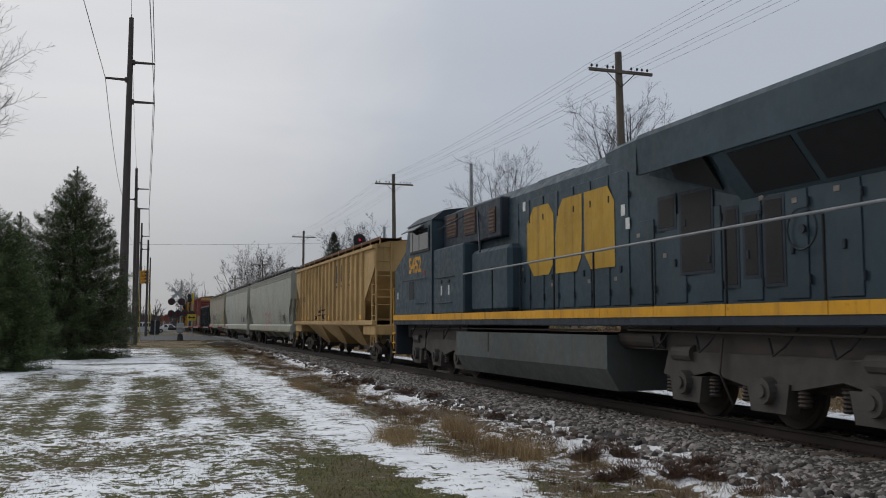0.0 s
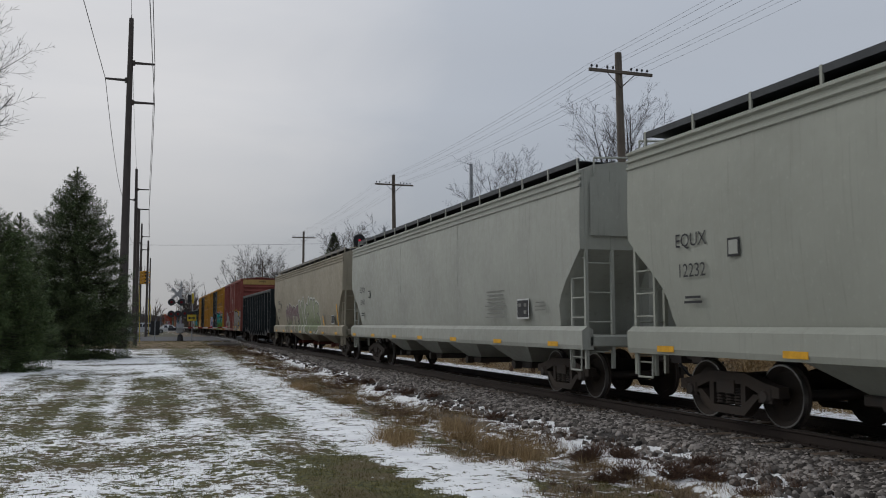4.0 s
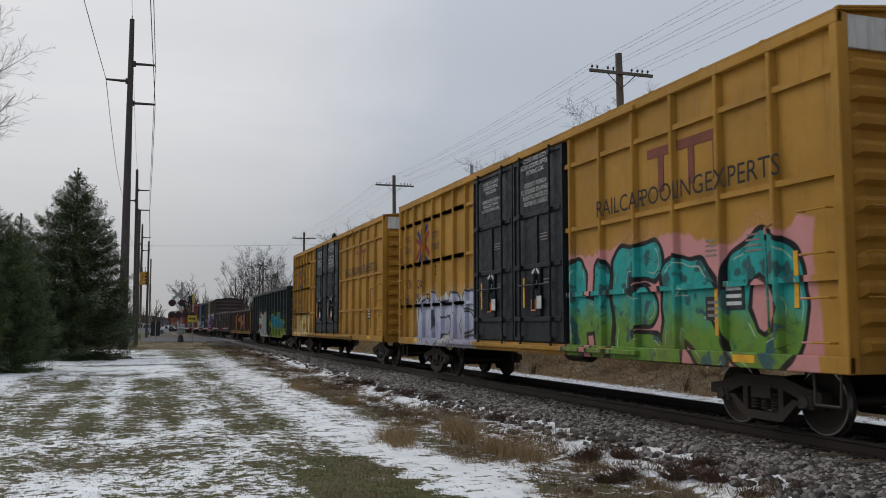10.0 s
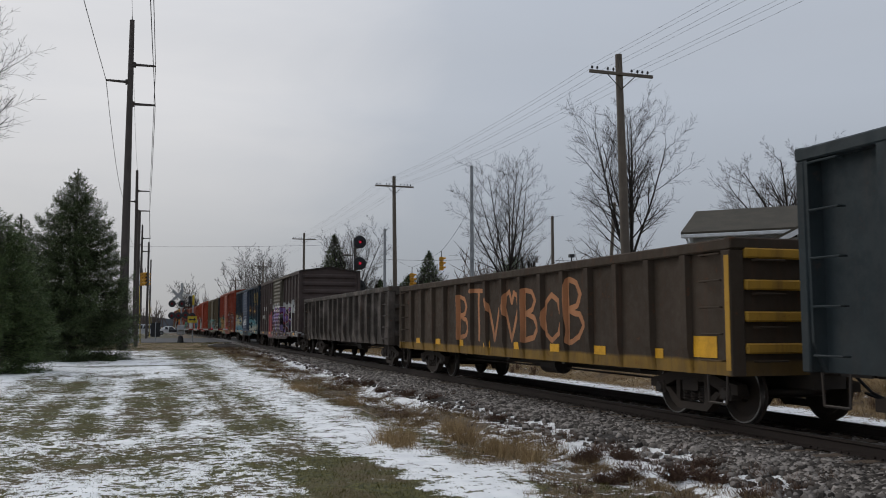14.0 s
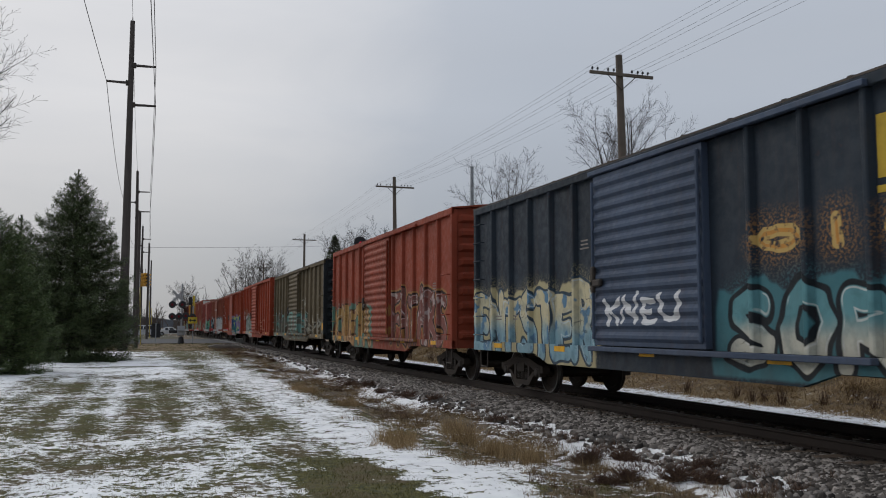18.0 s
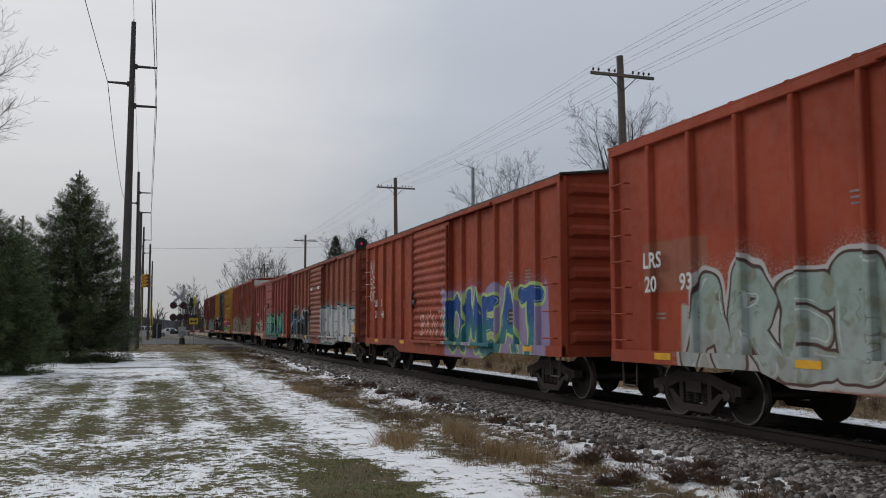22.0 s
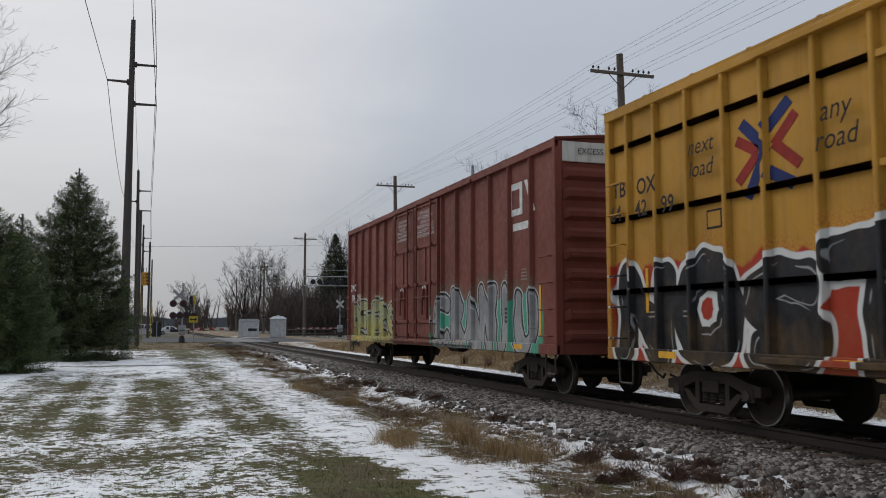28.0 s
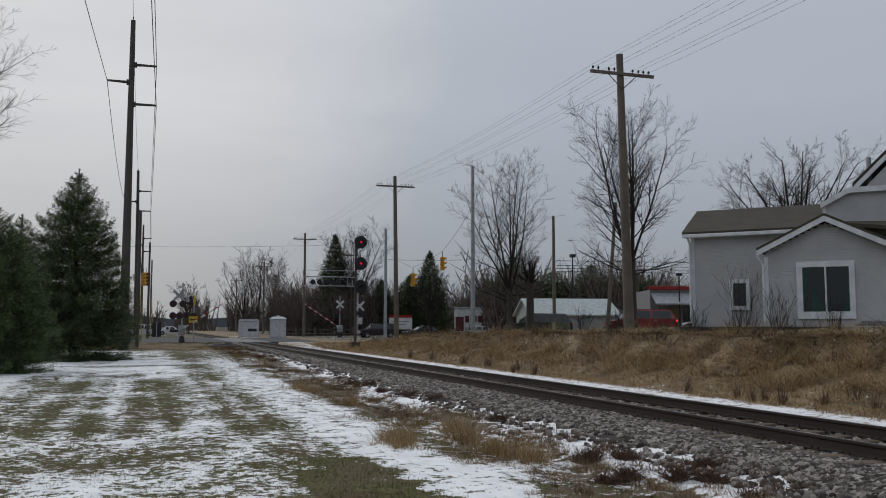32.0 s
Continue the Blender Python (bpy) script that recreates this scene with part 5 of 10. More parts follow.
    part("hand_brake_hub", Form().turn([(0.0, 0.0), (0.06, 0.0), (0.06, 0.03), (0.0, 0.03)], (-1.06, 3.18, 2.61), "x", 12), grey, car)
    part("hand_brake_rim", Form().path([(-1.05, 3.18 + 0.27 * math.cos(a), 2.61 + 0.27 * math.sin(a)) for a in (math.tau * i / 18 for i in range(19))], 0.014, 5), grey, car)
    # fuel tank and trucks
    part("fuel_tank", Form().prism([(-1.25, 0.24), (1.25, 0.24), (1.48, 0.62), (1.48, 1.2), (-1.48, 1.2), (-1.48, 0.62)], "y", 7.5, 15.2), tank, car, "long grey fuel tank")
    part("under_box", Form().box(-1.15, 1.15, 1.1, 7.6, 0.98, 1.355), STEEL_DARK, car, "dark gear under the platform")
    part("under_box", Form().box(-1.15, 1.15, 15.3, 20.6, 0.98, 1.355), STEEL_DARK, car, "dark gear under the platform")
    for y in (1.9, 3.0, 4.6, 5.8, 16.2, 17.8, 19.3):
        part("brake_hose", Form().path([(-1.3, y, 1.34), (-1.36, y + 0.2, 1.1), (-1.33, y + 0.45, 0.98), (-1.27, y + 0.6, 1.2)], 0.017, 5), BLACK_RUBBER, car)
    part("tank_seam", Form().box(-1.492, -1.481, 13.0, 13.04, 0.76, 1.19), STEEL_DARK, car)
    part("air_reservoir", Form().rod((-1.1, 6.2, 1.15), (-1.1, 7.5, 1.15), 0.16, n=14), STEEL_DARK, car)
    part("under_pipes", Form().path([(-1.35, 1.0, 1.25), (-1.35, 7.0, 1.3)], 0.025).path([(-1.3, 15.4, 1.28), (-1.3, 20.0, 1.25)], 0.025).path([(-1.4, 8, 1.28), (-1.4, 15, 1.28)], 0.02), STEEL_DARK, car)
    for yc in (3.7, 17.5):
        t = part("truck", Form().box(-0.9, 0.9, yc - 2.3, yc + 2.3, 0.5, 0.9, 0.05), STEEL_DARK, car, "grey three-axle locomotive bogie")
        for s in (-1, 1):
            x0, x1 = sorted((s * 1.0, s * 1.2))
            f = Form().prism([(yc - 2.5, 0.62), (yc - 2.35, 0.98), (yc + 2.35, 0.98), (yc + 2.5, 0.62), (yc + 2.1, 0.55), (yc + 1.3, 0.7), (yc + 0.5, 0.55), (yc - 0.5, 0.55), (yc - 1.3, 0.7), (yc - 2.1, 0.55)], "x", x0, x1)
            part("side_frame", f, LOCO_TRUCK, t)
            for a in (-1.85, 0.0, 1.85):
                y = yc + a
                b = Form().prism([(y - 0.42, 0.62), (y + 0.42, 0.62), (y + 0.34, 0.24), (y - 0.34, 0.24)], "x", *sorted((s * 1.02, s * 1.24)))
                b.rod((s * 1.2, y, 0.52), (s * 1.34, y, 0.52), 0.19, 0.17, n=16)
                b.rod((s * 1.33, y, 0.52), (s * 1.37, y, 0.52), 0.09, n=10)
                part("axle_box", b, LOCO_TRUCK, t)
                for u in (-0.55, 0.55):
                    c = Form().turn([(0.0, 0.33)] + [(0.1 if j % 2 else 0.075, 0.34 + j * 0.026) for j in range(12)] + [(0.0, 0.64)], (s * 1.1, y + u, 0), "z", 10)
                    part("coil_spring", c, STEEL_DARK, t)
            for e in (-1.95, 1.95):
                part("brake_cylinder", Form().rod((s * 1.15, yc + e - 0.25, 0.95), (s * 1.15, yc + e + 0.25, 0.95), 0.13, n=12), LOCO_TRUCK, t)
            part("sand_pipe", Form().path([(s * 1.25, yc + 0.9, 1.2), (s * 1.28, yc + 0.95, 0.7), (s * 1.1, yc + 0.9, 0.25)], 0.018), STEEL_DARK, t)
        for a in (-1.85, 0.0, 1.85):
            part("axle", TM["axle"], None, t, at=(0, yc + a, 0.52))
            for s in (-1, 1):
                part("wheel", TM["wheel"], None, t, at=Matrix.Translation((s * 0.755, yc + a, 0.52)) @ Matrix.Rotation(0 if s < 0 else math.pi, 4, "Z") @ Matrix.Diagonal((1, 1.2, 1.2, 1)))
    add_coupler(car, 20.9, 1)
    add_coupler(car, 0.3, -1)
    return car


CARS.append((locomotive(), 6.0))


# ---- covered hoppers ----
def hopper_bays(car, L, zt, paint, n, y0, y1, zb=0.52, w=1.42, gate=None):
    p = (y1 - y0) / n
    for i in range(n):
        a, b = y0 + p * i, y0 + p * (i + 1)
        m = (a + b) / 2
        f = Form()
        f.loft([[(-w, a + 0.02, zt), (w, a + 0.02, zt), (w, b - 0.02, zt), (-w, b - 0.02, zt)], [(-0.72, m - 0.5, zb), (0.72, m - 0.5, zb), (0.72, m + 0.5, zb), (-0.72, m + 0.5, zb)]])
        h = part("hopper_bay", f, paint, car, "sloping discharge hopper")
        g = Form().box(-0.78, 0.78, m - 0.55, m + 0.55, zb - 0.14, zb - 0.002, 0.02)
        g.rod((-0.95, m, zb - 0.08), (-0.78, m, zb - 0.08), 0.09, n=12)
        part("outlet_gate", g, gate or STEEL_DARK, h)


def roof_walk(car, L, z, mat, y0, y1, post_mat, h=0.16, xs=(-0.95, 0.95), posts=13):
    for x in xs:
        g = Form()
        g.box(x - 0.36, x + 0.36, y0, y1, z + h - 0.012, z + h)
        w = part("running_board", g, mat, car, "roof walkway grating")
        for e in (x - 0.385, x + 0.362):
            part("walk_edge", Form().box(e, e + 0.023, y0, y1, z + h - 0.05, z + h + 0.05), mat, w)
        for y in spaced(y0 + 0.05, y1 - 0.05, posts):
            part("walk_post", Form().box(x - 0.39, x - 0.36, y - 0.022, y + 0.022, z - 0.1, z + h + 0.06), post_mat, w)


def end_ladder_frame(car, y, way, z0, z1, mat, x=-1.45):
    f = Form()
    f.box(x - 0.03, x + 0.03, *sorted((y, y + way * 0.06)), z0, z1)
    f.box(x + 0.5, x + 0.56, *sorted((y, y + way * 0.06)), z0, z1)
    part("end_post", f, mat, car)
    for i in range(7):
        z = z0 + 0.3 + (z1 - z0 - 0.4) * i / 6
        part("rung", Form().rod((x, y + way * 0.03, z), (x + 0.53, y + way * 0.03, z), 0.014, n=6), mat, car)
    part("side_ladder_post", Form().box(x - 0.02, x + 0.03, *sorted((y + way * 0.55, y + way * 0.6)), z0, z0 + 2.1), mat, car)
    for i in range(6):
        z = z0 + 0.2 + 1.8 * i / 5
        part("rung", Form().rod((x - 0.01, y, z), (x - 0.01, y + way * 0.58, z), 0.014, n=6), mat, car)


def ribbed_hopper(L, label, paint, rust_walk):
    car = new_car("covered_hopper", label)
    z0, z1 = 1.45, 4.05
    for s in (-1, 1):
        f = Form().prism([(0.1, z1), (0.1, 3.3), (1.55, 2.2), (1.55, z0), (L - 1.55, z0), (L - 1.55, 2.2), (L - 0.1, 3.3), (L - 0.1, z1)], "x", *sorted((s * PX, s * (PX - 0.04))))
        w = part("side_wall", f, paint, car)
        part("top_chord", Form().box(*sorted((s * 1.42, s * RX)), 0.08, L - 0.08, z1 - 0.06, z1 + 0.06, 0.015), paint, car)
        part("side_sill", Form().box(*sorted((s * 1.44, s * (RX + 0.01))), 0.0, L, z0 - 0.10, z0 + 0.06, 0.012), paint, car)
        for y in spaced(1.7, L - 1.7, 17):
            g = Form()
            g.loft([[(s * (PX + 0.002), y - 0.06, z), (s * RX, y - 0.035, z), (s * RX, y + 0.035, z), (s * (PX + 0.002), y + 0.06, z)] for z in (z0 + 0.062, z1 - 0.062)])
            part("rib", g, paint, w)
    part("roof", Form().prism([(-RX, z1 + 0.05), (-1.0, z1 + 0.2), (0, z1 + 0.26), (1.0, z1 + 0.2), (RX, z1 + 0.05)], "y", 0.1, L - 0.1), paint, car)
    for y, s in ((0.1, 1), (L - 0.1, -1)):
        f = Form()
        f.loft([[(-1.45, y, 3.2), (1.45, y, 3.2), (1.45, y, z1 + 0.05), (-1.45, y, z1 + 0.05)], [(-1.45, y + s * 0.05, 3.2), (1.45, y + s * 0.05, 3.2), (1.45, y + s * 0.05, z1), (-1.45, y + s * 0.05, z1)]])
        f.loft([[(-1.45, y, 3.2), (1.45, y, 3.2), (1.45, y + s * 0.06, 3.2), (-1.45, y + s * 0.06, 3.2)], [(-1.45, y + s * 2.5, 1.5), (1.45, y + s * 2.5, 1.5), (1.45, y + s * 2.56, 1.5), (-1.45, y + s * 2.56, 1.5)]])
        part("slope_sheet", f, paint, car, "sloping end sheet")
        part("end_platform", Form().box(-1.5, 1.5, *sorted((y - s * 0.1, y + s * 1.6)), 1.0, 1.36, 0.03), paint, car)
        end_ladder_frame(car, y - s * 0.08, s, 0.75, z1 + 0.1, paint)
        part("end_web", Form().prism([(y + s * 0.25, 1.36), (y + s * 2.2, 1.36), (y + s * 0.25, 3.0)], "x", -0.06, 0.06), paint, car)
        part("cross_brace", Form().rod((-1.4, y, 2.3), (1.4, y, 2.3), 0.03).rod((0.9, y, 1.3), (0.9, y, z1), 0.04), paint, car)
    hopper_bays(car, L, z0 - 0.1, paint, 3, 2.9, L - 2.9, 0.55)
    part("centre_sill", Form().box(-0.3, 0.3, 0, L, 0.8, 1.1), STEEL_DARK, car)
    roof_walk(car, L, z1 + 0.1, rust_walk, 0.0, L, paint, 0.2)
    part("hatch_cover", Form().box(-0.4, 0.4, 1.0, L - 1.0, z1 + 0.2, z1 + 0.36, 0.05), rust_walk, car)
    for y in (1.75, L - 1.75):
        add_truck(car, y)
    add_coupler(car, 0.0, -1)
    add_coupler(car, L, 1)
    add_stirrup(car, 0.4, 1.0, paint)
    add_stirrup(car, L - 0.4, 1.0, paint)
    return car


TAN = car_paint("hopper_tan", (0.39, 0.255, 0.108), rust=0.35, grime=0.45, streaks=0.35, tags=[dict(word="SPAWE", y0=8.6, y1=11.0, z0=1.6, z1=2.0, fills=[(0.04, 0.03, 0.03)], outline=(0.04, 0.03, 0.03), fat=0.06, line=0.01, worn=0.1)])
c1 = ribbed_hopper(16.48, "weathered tan ribbed covered hopper with a rusty roof walk", TAN, plain("rusty_grating", (0.13, 0.06, 0.035), 0.8, relief=0.4))
for k, dy in enumerate((0.0, 0.95, 1.9)):     # the sign on the side, as plain dark shapes
    y = 4.3 + dy
    g = Form().prism([(y - 0.28, 3.05), (y + 0.28, 3.05), (y + 0.28, 3.75), (y + 0.1, 3.75), (y + 0.1, 3.5), (y - 0.1, 3.5), (y - 0.1, 3.75), (y - 0.28, 3.75)], "x", -PX - 0.008, -PX - 0.002)
    g.box(-PX - 0.008, -PX - 0.002, y - 0.3, y + 0.3, 2.85, 2.93)
    part("logo_shape", g, BLACK_MARK, c1, "black logo shape")
side_text(c1, "259", 14.3, 2.55, 0.36, BLACK_MARK)
side_text(c1, "852", 13.45, 2.55, 0.36, BLACK_MARK)
for y in (14.3, 13.45):
    bars(c1, BLACK_MARK, -PX - 0.002, y, 3.1, 0.5, 1, 0.26)
    bars(c1, BLACK_MARK, -PX - 0.002, y, 2.05, 0.4, 2)
block(c1, 12.3, 12.6, 2.9, 3.15, BLACK_MARK)
bars(c1, BLACK_MARK, -PX - 0.002, 9.8, 2.2, 0.7, 4)
for y in (2.0, 7.8, 10.3, 12.8, 14.7):
    block(c1, y - 0.3, y + 0.3, 1.56, 1.72, YELLOW_MARK, name="reflector", label="yellow reflective strip")
CARS.append((c1, 29.45))


def pellet_hopper(L, label, paint, walk_mat, bays=4, gate=None, posts=15):
    """A tall covered hopper with smoothly bulged sides and cut-away ends."""
    car = new_car("covered_hopper", label)
    prof = [(1.40, 1.20), (1.50, 1.7), (1.57, 2.4), (1.585, 3.1), (1.575, 3.7), (1.56, 3.95), (1.54, 4.2), (1.30, 4.30), (0.8, 4.38), (0.0, 4.42)]

    def half(z):
        for (xa, za), (xb, zb) in zip(prof, prof[1:]):
            if za <= z <= zb:
                return xa + (xb - xa) * (z - za) / (zb - za)
        return 1.40 if z < 1.2 else 0.0

    def ring(y, zb):
        zs = [zb + (4.2 - zb) * k / 8 for k in range(9)] + [4.30, 4.38, 4.42]
        near = [(-half(z), y, z) for z in zs]
        return near + [(-x, yy, z) for x, yy, z in reversed(near[:-1])]

    cut = [(0.06, 2.75), (0.36, 2.48), (0.72, 2.18), (0.95, 1.95), (1.07, 1.75), (1.12, 1.5), (1.22, 1.2)]
    rings = [ring(y, z) for y, z in cut] + [ring(y, 1.2) for y in spaced(1.6, L - 1.6, 14)] + [ring(L - y, z) for y, z in reversed(cut)]
    b = part("body", Form().loft(rings), paint, car, "smooth bulged hopper body", smooth=True)
    for y in (L * 0.36, L * 0.64):
        part("weld_seam", Form().loft([[(-half(z) - 0.004, yy, z) for z in (1.5, 2.4, 3.1, 3.7, 3.98)] + [(-half(z) + 0.02, yy, z) for z in (3.98, 3.7, 3.1, 2.4, 1.5)] for yy in (y - 0.012, y + 0.012)]), paint, b)
    for s in (-1, 1):
        part("side_sill", Form().prism([(s * 1.36, 0.94), (s * 1.56, 0.94), (s * 1.585, 1.02), (s * 1.585, 1.28), (s * 1.48, 1.36), (s * 1.36, 1.3)], "y", 0.0, L), paint, car, "deep side sill")
        for z in (3.9, 4.02, 4.14):
            part("eave_bead", Form().prism([(s * 1.53, z - 0.03), (s * 1.595, z), (s * 1.595, z + 0.035), (s * 1.53, z + 0.06)], "y", 0.06, L - 0.06), paint, car)
    for y, s in ((0.0, 1), (L, -1)):
        part("end_sheet", Form().loft([[(-1.38, y + s * 0.02, 4.0), (1.38, y + s * 0.02, 4.0), (1.38, y + s * 0.02, 3.0), (-1.38, y + s * 0.02, 3.0)], [(-1.34, y + s * 0.05, 4.0), (1.34, y + s * 0.05, 4.0), (1.34, y + s * 0.05, 3.0), (-1.34, y + s * 0.05, 3.0)]]), paint, car)
        part("end_platform", Form().box(-1.45, 1.45, *sorted((y, y + s * 2.2)), 0.98, 1.2, 0.03), paint, car)
        end_ladder_frame(car, y + s * 0.05, s, 0.6, 4.2, paint)
        part("corner_post", Form().box(1.40, 1.46, *sorted((y + s * 0.05, y + s * 0.12)), 1.0, 4.15), paint, car)
        part("stub_web", Form().prism([(y + s * 0.25, 1.2), (y + s * 1.15, 1.2), (y + s * 0.25, 2.55)], "x", -0.05, 0.05), paint, car)
        add_stirrup(car, y + s * 0.4, 0.95, paint)
        part("roof_end_rail", Form().path([(-1.3, y + s * 0.02, 4.1), (-1.3, y + s * 0.0, 4.42), (-0.6, y + s * 0.0, 4.46), (0.6, y + s * 0.0, 4.46), (1.3, y + s * 0.0, 4.42), (1.3, y + s * 0.02, 4.1)], 0.018), paint, car)
    hopper_bays(car, L, 1.18, paint, bays, 3.0, L - 3.0, 0.55, 1.38, gate)
    roof_walk(car, L, 4.2, walk_mat, 0.35, L - 0.35, paint, 0.22, (-1.05, 1.05), posts)
    for y in spaced(1.8, L - 1.8, 6):
        part("roof_hatch", Form().turn([(0.0, 0.16), (0.3, 0.14), (0.36, 0.08), (0.36, 0.0)], (0, y, 4.40), "z", 16), paint, car)
    for y in (1.85, L - 1.85):
        add_truck(car, y)
    add_coupler(car, 0.0, -1)
    add_coupler(car, L, 1)
    return car


GREY_MARK = plain("grey_stencil_paint", (0.20, 0.20, 0.18), 0.7, scale=6)
WALK = plain("dark_walk_grating", (0.045, 0.05, 0.055), 0.6, 0.2, relief=0.5, grain=60)
PALE = car_paint("hopper_pale_grey", (0.295, 0.30, 0.255), rust=0.02, grime=0.12, blotch=0.35, streaks=0.04, rough=0.5, tags=[dict(word="OOOO", y0=8.1, y1=10.8, z0=1.35, z1=2.05, fills=[(0.3, 0.02, 0.04)], outline=(0.3, 0.02, 0.04), fat=0.035, line=0.01, worn=0.1),
                                                                                                               dict(word="OOO", y0=8.3, y1=10.7, z0=1.0, z1=1.25, fills=[(0.3, 0.02, 0.04)], outline=(0.3, 0.02, 0.04), fat=0.04, line=0.01, worn=0.1)])
PALE2 = car_paint("hopper_light_grey", (0.32, 0.325, 0.285), rust=0.04, grime=0.2, streaks=0.06, blotch=0.4, rough=0.5)
CREAM = car_paint("hopper_cream_grey", (0.275, 0.245, 0.185), rust=0.05, grime=0.2, blotch=0.5, streaks=0.12, rough=0.55, tags=[
    dict(word="OPTS", y0=10.3, y1=14.7, z0=1.2, z1=2.15, fills=[(0.16, 0.17, 0.10), (0.17, 0.115, 0.12)], outline=(0.05, 0.042, 0.045), halo=(0.36, 0.34, 0.30), fat=0.25, line=0.05, worn=0.08),
    dict(word="VIGNUS", y0=5.2, y1=10.4, z0=1.2, z1=2.3, fills=[(0.17, 0.20, 0.11), (0.24, 0.26, 0.17)], outline=(0.09, 0.08, 0.07), halo=(0.46, 0.46, 0.42), cloud=(0.27, 0.28, 0.20), fat=0.24, line=0.05, worn=0.05, cloud_up=0.1)])
c2 = pellet_hopper(19.1, "pale grey covered hopper with bulged sides and red outline tags", PALE, WALK)
c3 = pellet_hopper(18.52, "light grey covered hopper with bulged sides, nearly clean", PALE2, WALK)
c4 = pellet_hopper(19.14, "cream covered hopper with faded green graffiti along its side", CREAM, plain("silver_walk_grating", (0.2, 0.195, 0.18), 0.6, 0.2, relief=0.5, grain=60), 3, plain("red_oxide_gate", (0.16, 0.045, 0.03), 0.7))
for c, L, num in ((c2, 19.1, "12232"), (c3, 18.52, "18411"), (c4, 19.14, "631375")):
    big = c is c4
    yn = L - (2.1 if big else 1.8)
    side_text(c, "EQUX", yn, 2.6, 0.28, BLACK_MARK, 1.594, bold=0.006 if big else 0.0)
    side_text(c, num, yn, 2.16, 0.28, BLACK_MARK, 1.592 if big else 1.585, bold=0.006 if big else 0.0)
    bars(c, BLACK_MARK, -1.565, yn, 1.8, 0.5, 2)
    block(c, L - 2.9, L - 2.65, 2.3, 2.55, BLACK_MARK, 1.583)
    block(c, L - 2.87, L - 2.68, 2.33, 2.52, PALE2 if not big else CREAM, 1.586)
    ya, yb, za, zb = (2.41, 2.95, 1.54, 1.89) if not big else (1.74, 2.24, 1.45, 1.75)
    bars(c, GREY_MARK, -1.552, 4.2 if not big else 2.95, 2.14 if not big else 1.76, 1.3 if not big else 0.5, 8 if not big else 3, 0.022, 0.082)
    block(c, ya - 0.03, yb + 0.03, za - 0.03, zb + 0.03, WHITE_MARK, 1.545)
    block(c, ya, yb, za, zb, BLACK_MARK, 1.55)
    for dy, dz in ((0.06, 0.62), (0.34, 0.62), (0.06, 0.2)):
        block(c, ya + dy, ya + dy + 0.13, za + dz * (zb - za), za + (dz + 0.2) * (zb - za), GREY_MARK, 1.559)
    bars(c, GREY_MARK, -1.553, 1.83 if not big else 3.9, 1.84, 0.5, 3, 0.022, 0.075)
    for y in (1.2, 4.0, 6.95, 9.8, 12.5, 15.2, 18.0):
        block(c, y - 0.22, y + 0.22, 0.98, 1.07, YELLOW_MARK, 1.584, "reflector", "yellow reflective strip")
for ya, za, yb, zb in ((4.16, 1.77, 4.04, 1.33), (1.29, 2.2, 1.04, 1.3)):
    part("reflector", Form().loft([[(-1.566, ya - 0.05, za), (-1.566, ya + 0.05, za), (-1.556, ya + 0.05, za), (-1.556, ya - 0.05, za)], [(-1.52, yb - 0.05, zb), (-1.52, yb + 0.05, zb), (-1.5, yb + 0.05, zb), (-1.5, yb - 0.05, zb)]]), YELLOW_MARK, c4, "slanted yellow strip")
CARS += [(c2, 47.23), (c3, 67.89), (c4, 87.98)]

# ---- tall dark gondola ----
SCRAP = plain("scrap_load", (0.035, 0.032, 0.03), 0.85, relief=1.0, grain=14)
GBLK = car_paint("gondola_black", (0.012, 0.017, 0.020), rust=0.05, grime=0.2, streaks=0.05, rough=0.42)
c5 = gondola(15.79, 0.85, 3.56, GBLK, "black high-sided gondola with white lettering and yellow strips", [0.12, 1.46, 2.96, 4.2, 5.35, 6.5, 7.5, 8.57, 9.61, 10.67, 11.77, 12.83, 14.33, 15.67], SCRAP, belly=(3.3, 12.5, 0.2), heap=-0.1)
side_text(c5, "DJNX", 13.72, 2.12, 0.36, x=1.405, bold=0.008)
side_text(c5, "41351", 13.72, 1.78, 0.36, x=1.405, bold=0.008)
bars(c5, WHITE_MARK, -1.402, 13.7, 1.36, 0.55, 3, 0.05, 0.1)
for y, zt in ((14.62, 2.0), (11.16, 1.57), (8.78, 1.56), (2.2, 1.57), (0.8, 2.0)):
    block(c5, y - 0.04, y + 0.04, 1.11, zt, YELLOW_MARK, 1.402, "reflector", "yellow reflective strip")
for i in range(7):
    block(c5, 7.7, 8.25, 1.95 + i * 0.085, 1.98 + i * 0.085, WHITE_MARK, 1.402, "sign_stripe")
part("logo_shape", Form().prism([(7.97, 1.93), (7.78, 2.22), (7.97, 2.53), (8.17, 2.22)], "x", -1.42, -1.411), BLUE_MARK, c5, "blue diamond logo shape")
block(c5, 7.68, 8.27, 1.6, 1.88, GREEN_MARK, 1.402, "logo_plate", "green maker's plate")
CARS.append((c5, 108.77))

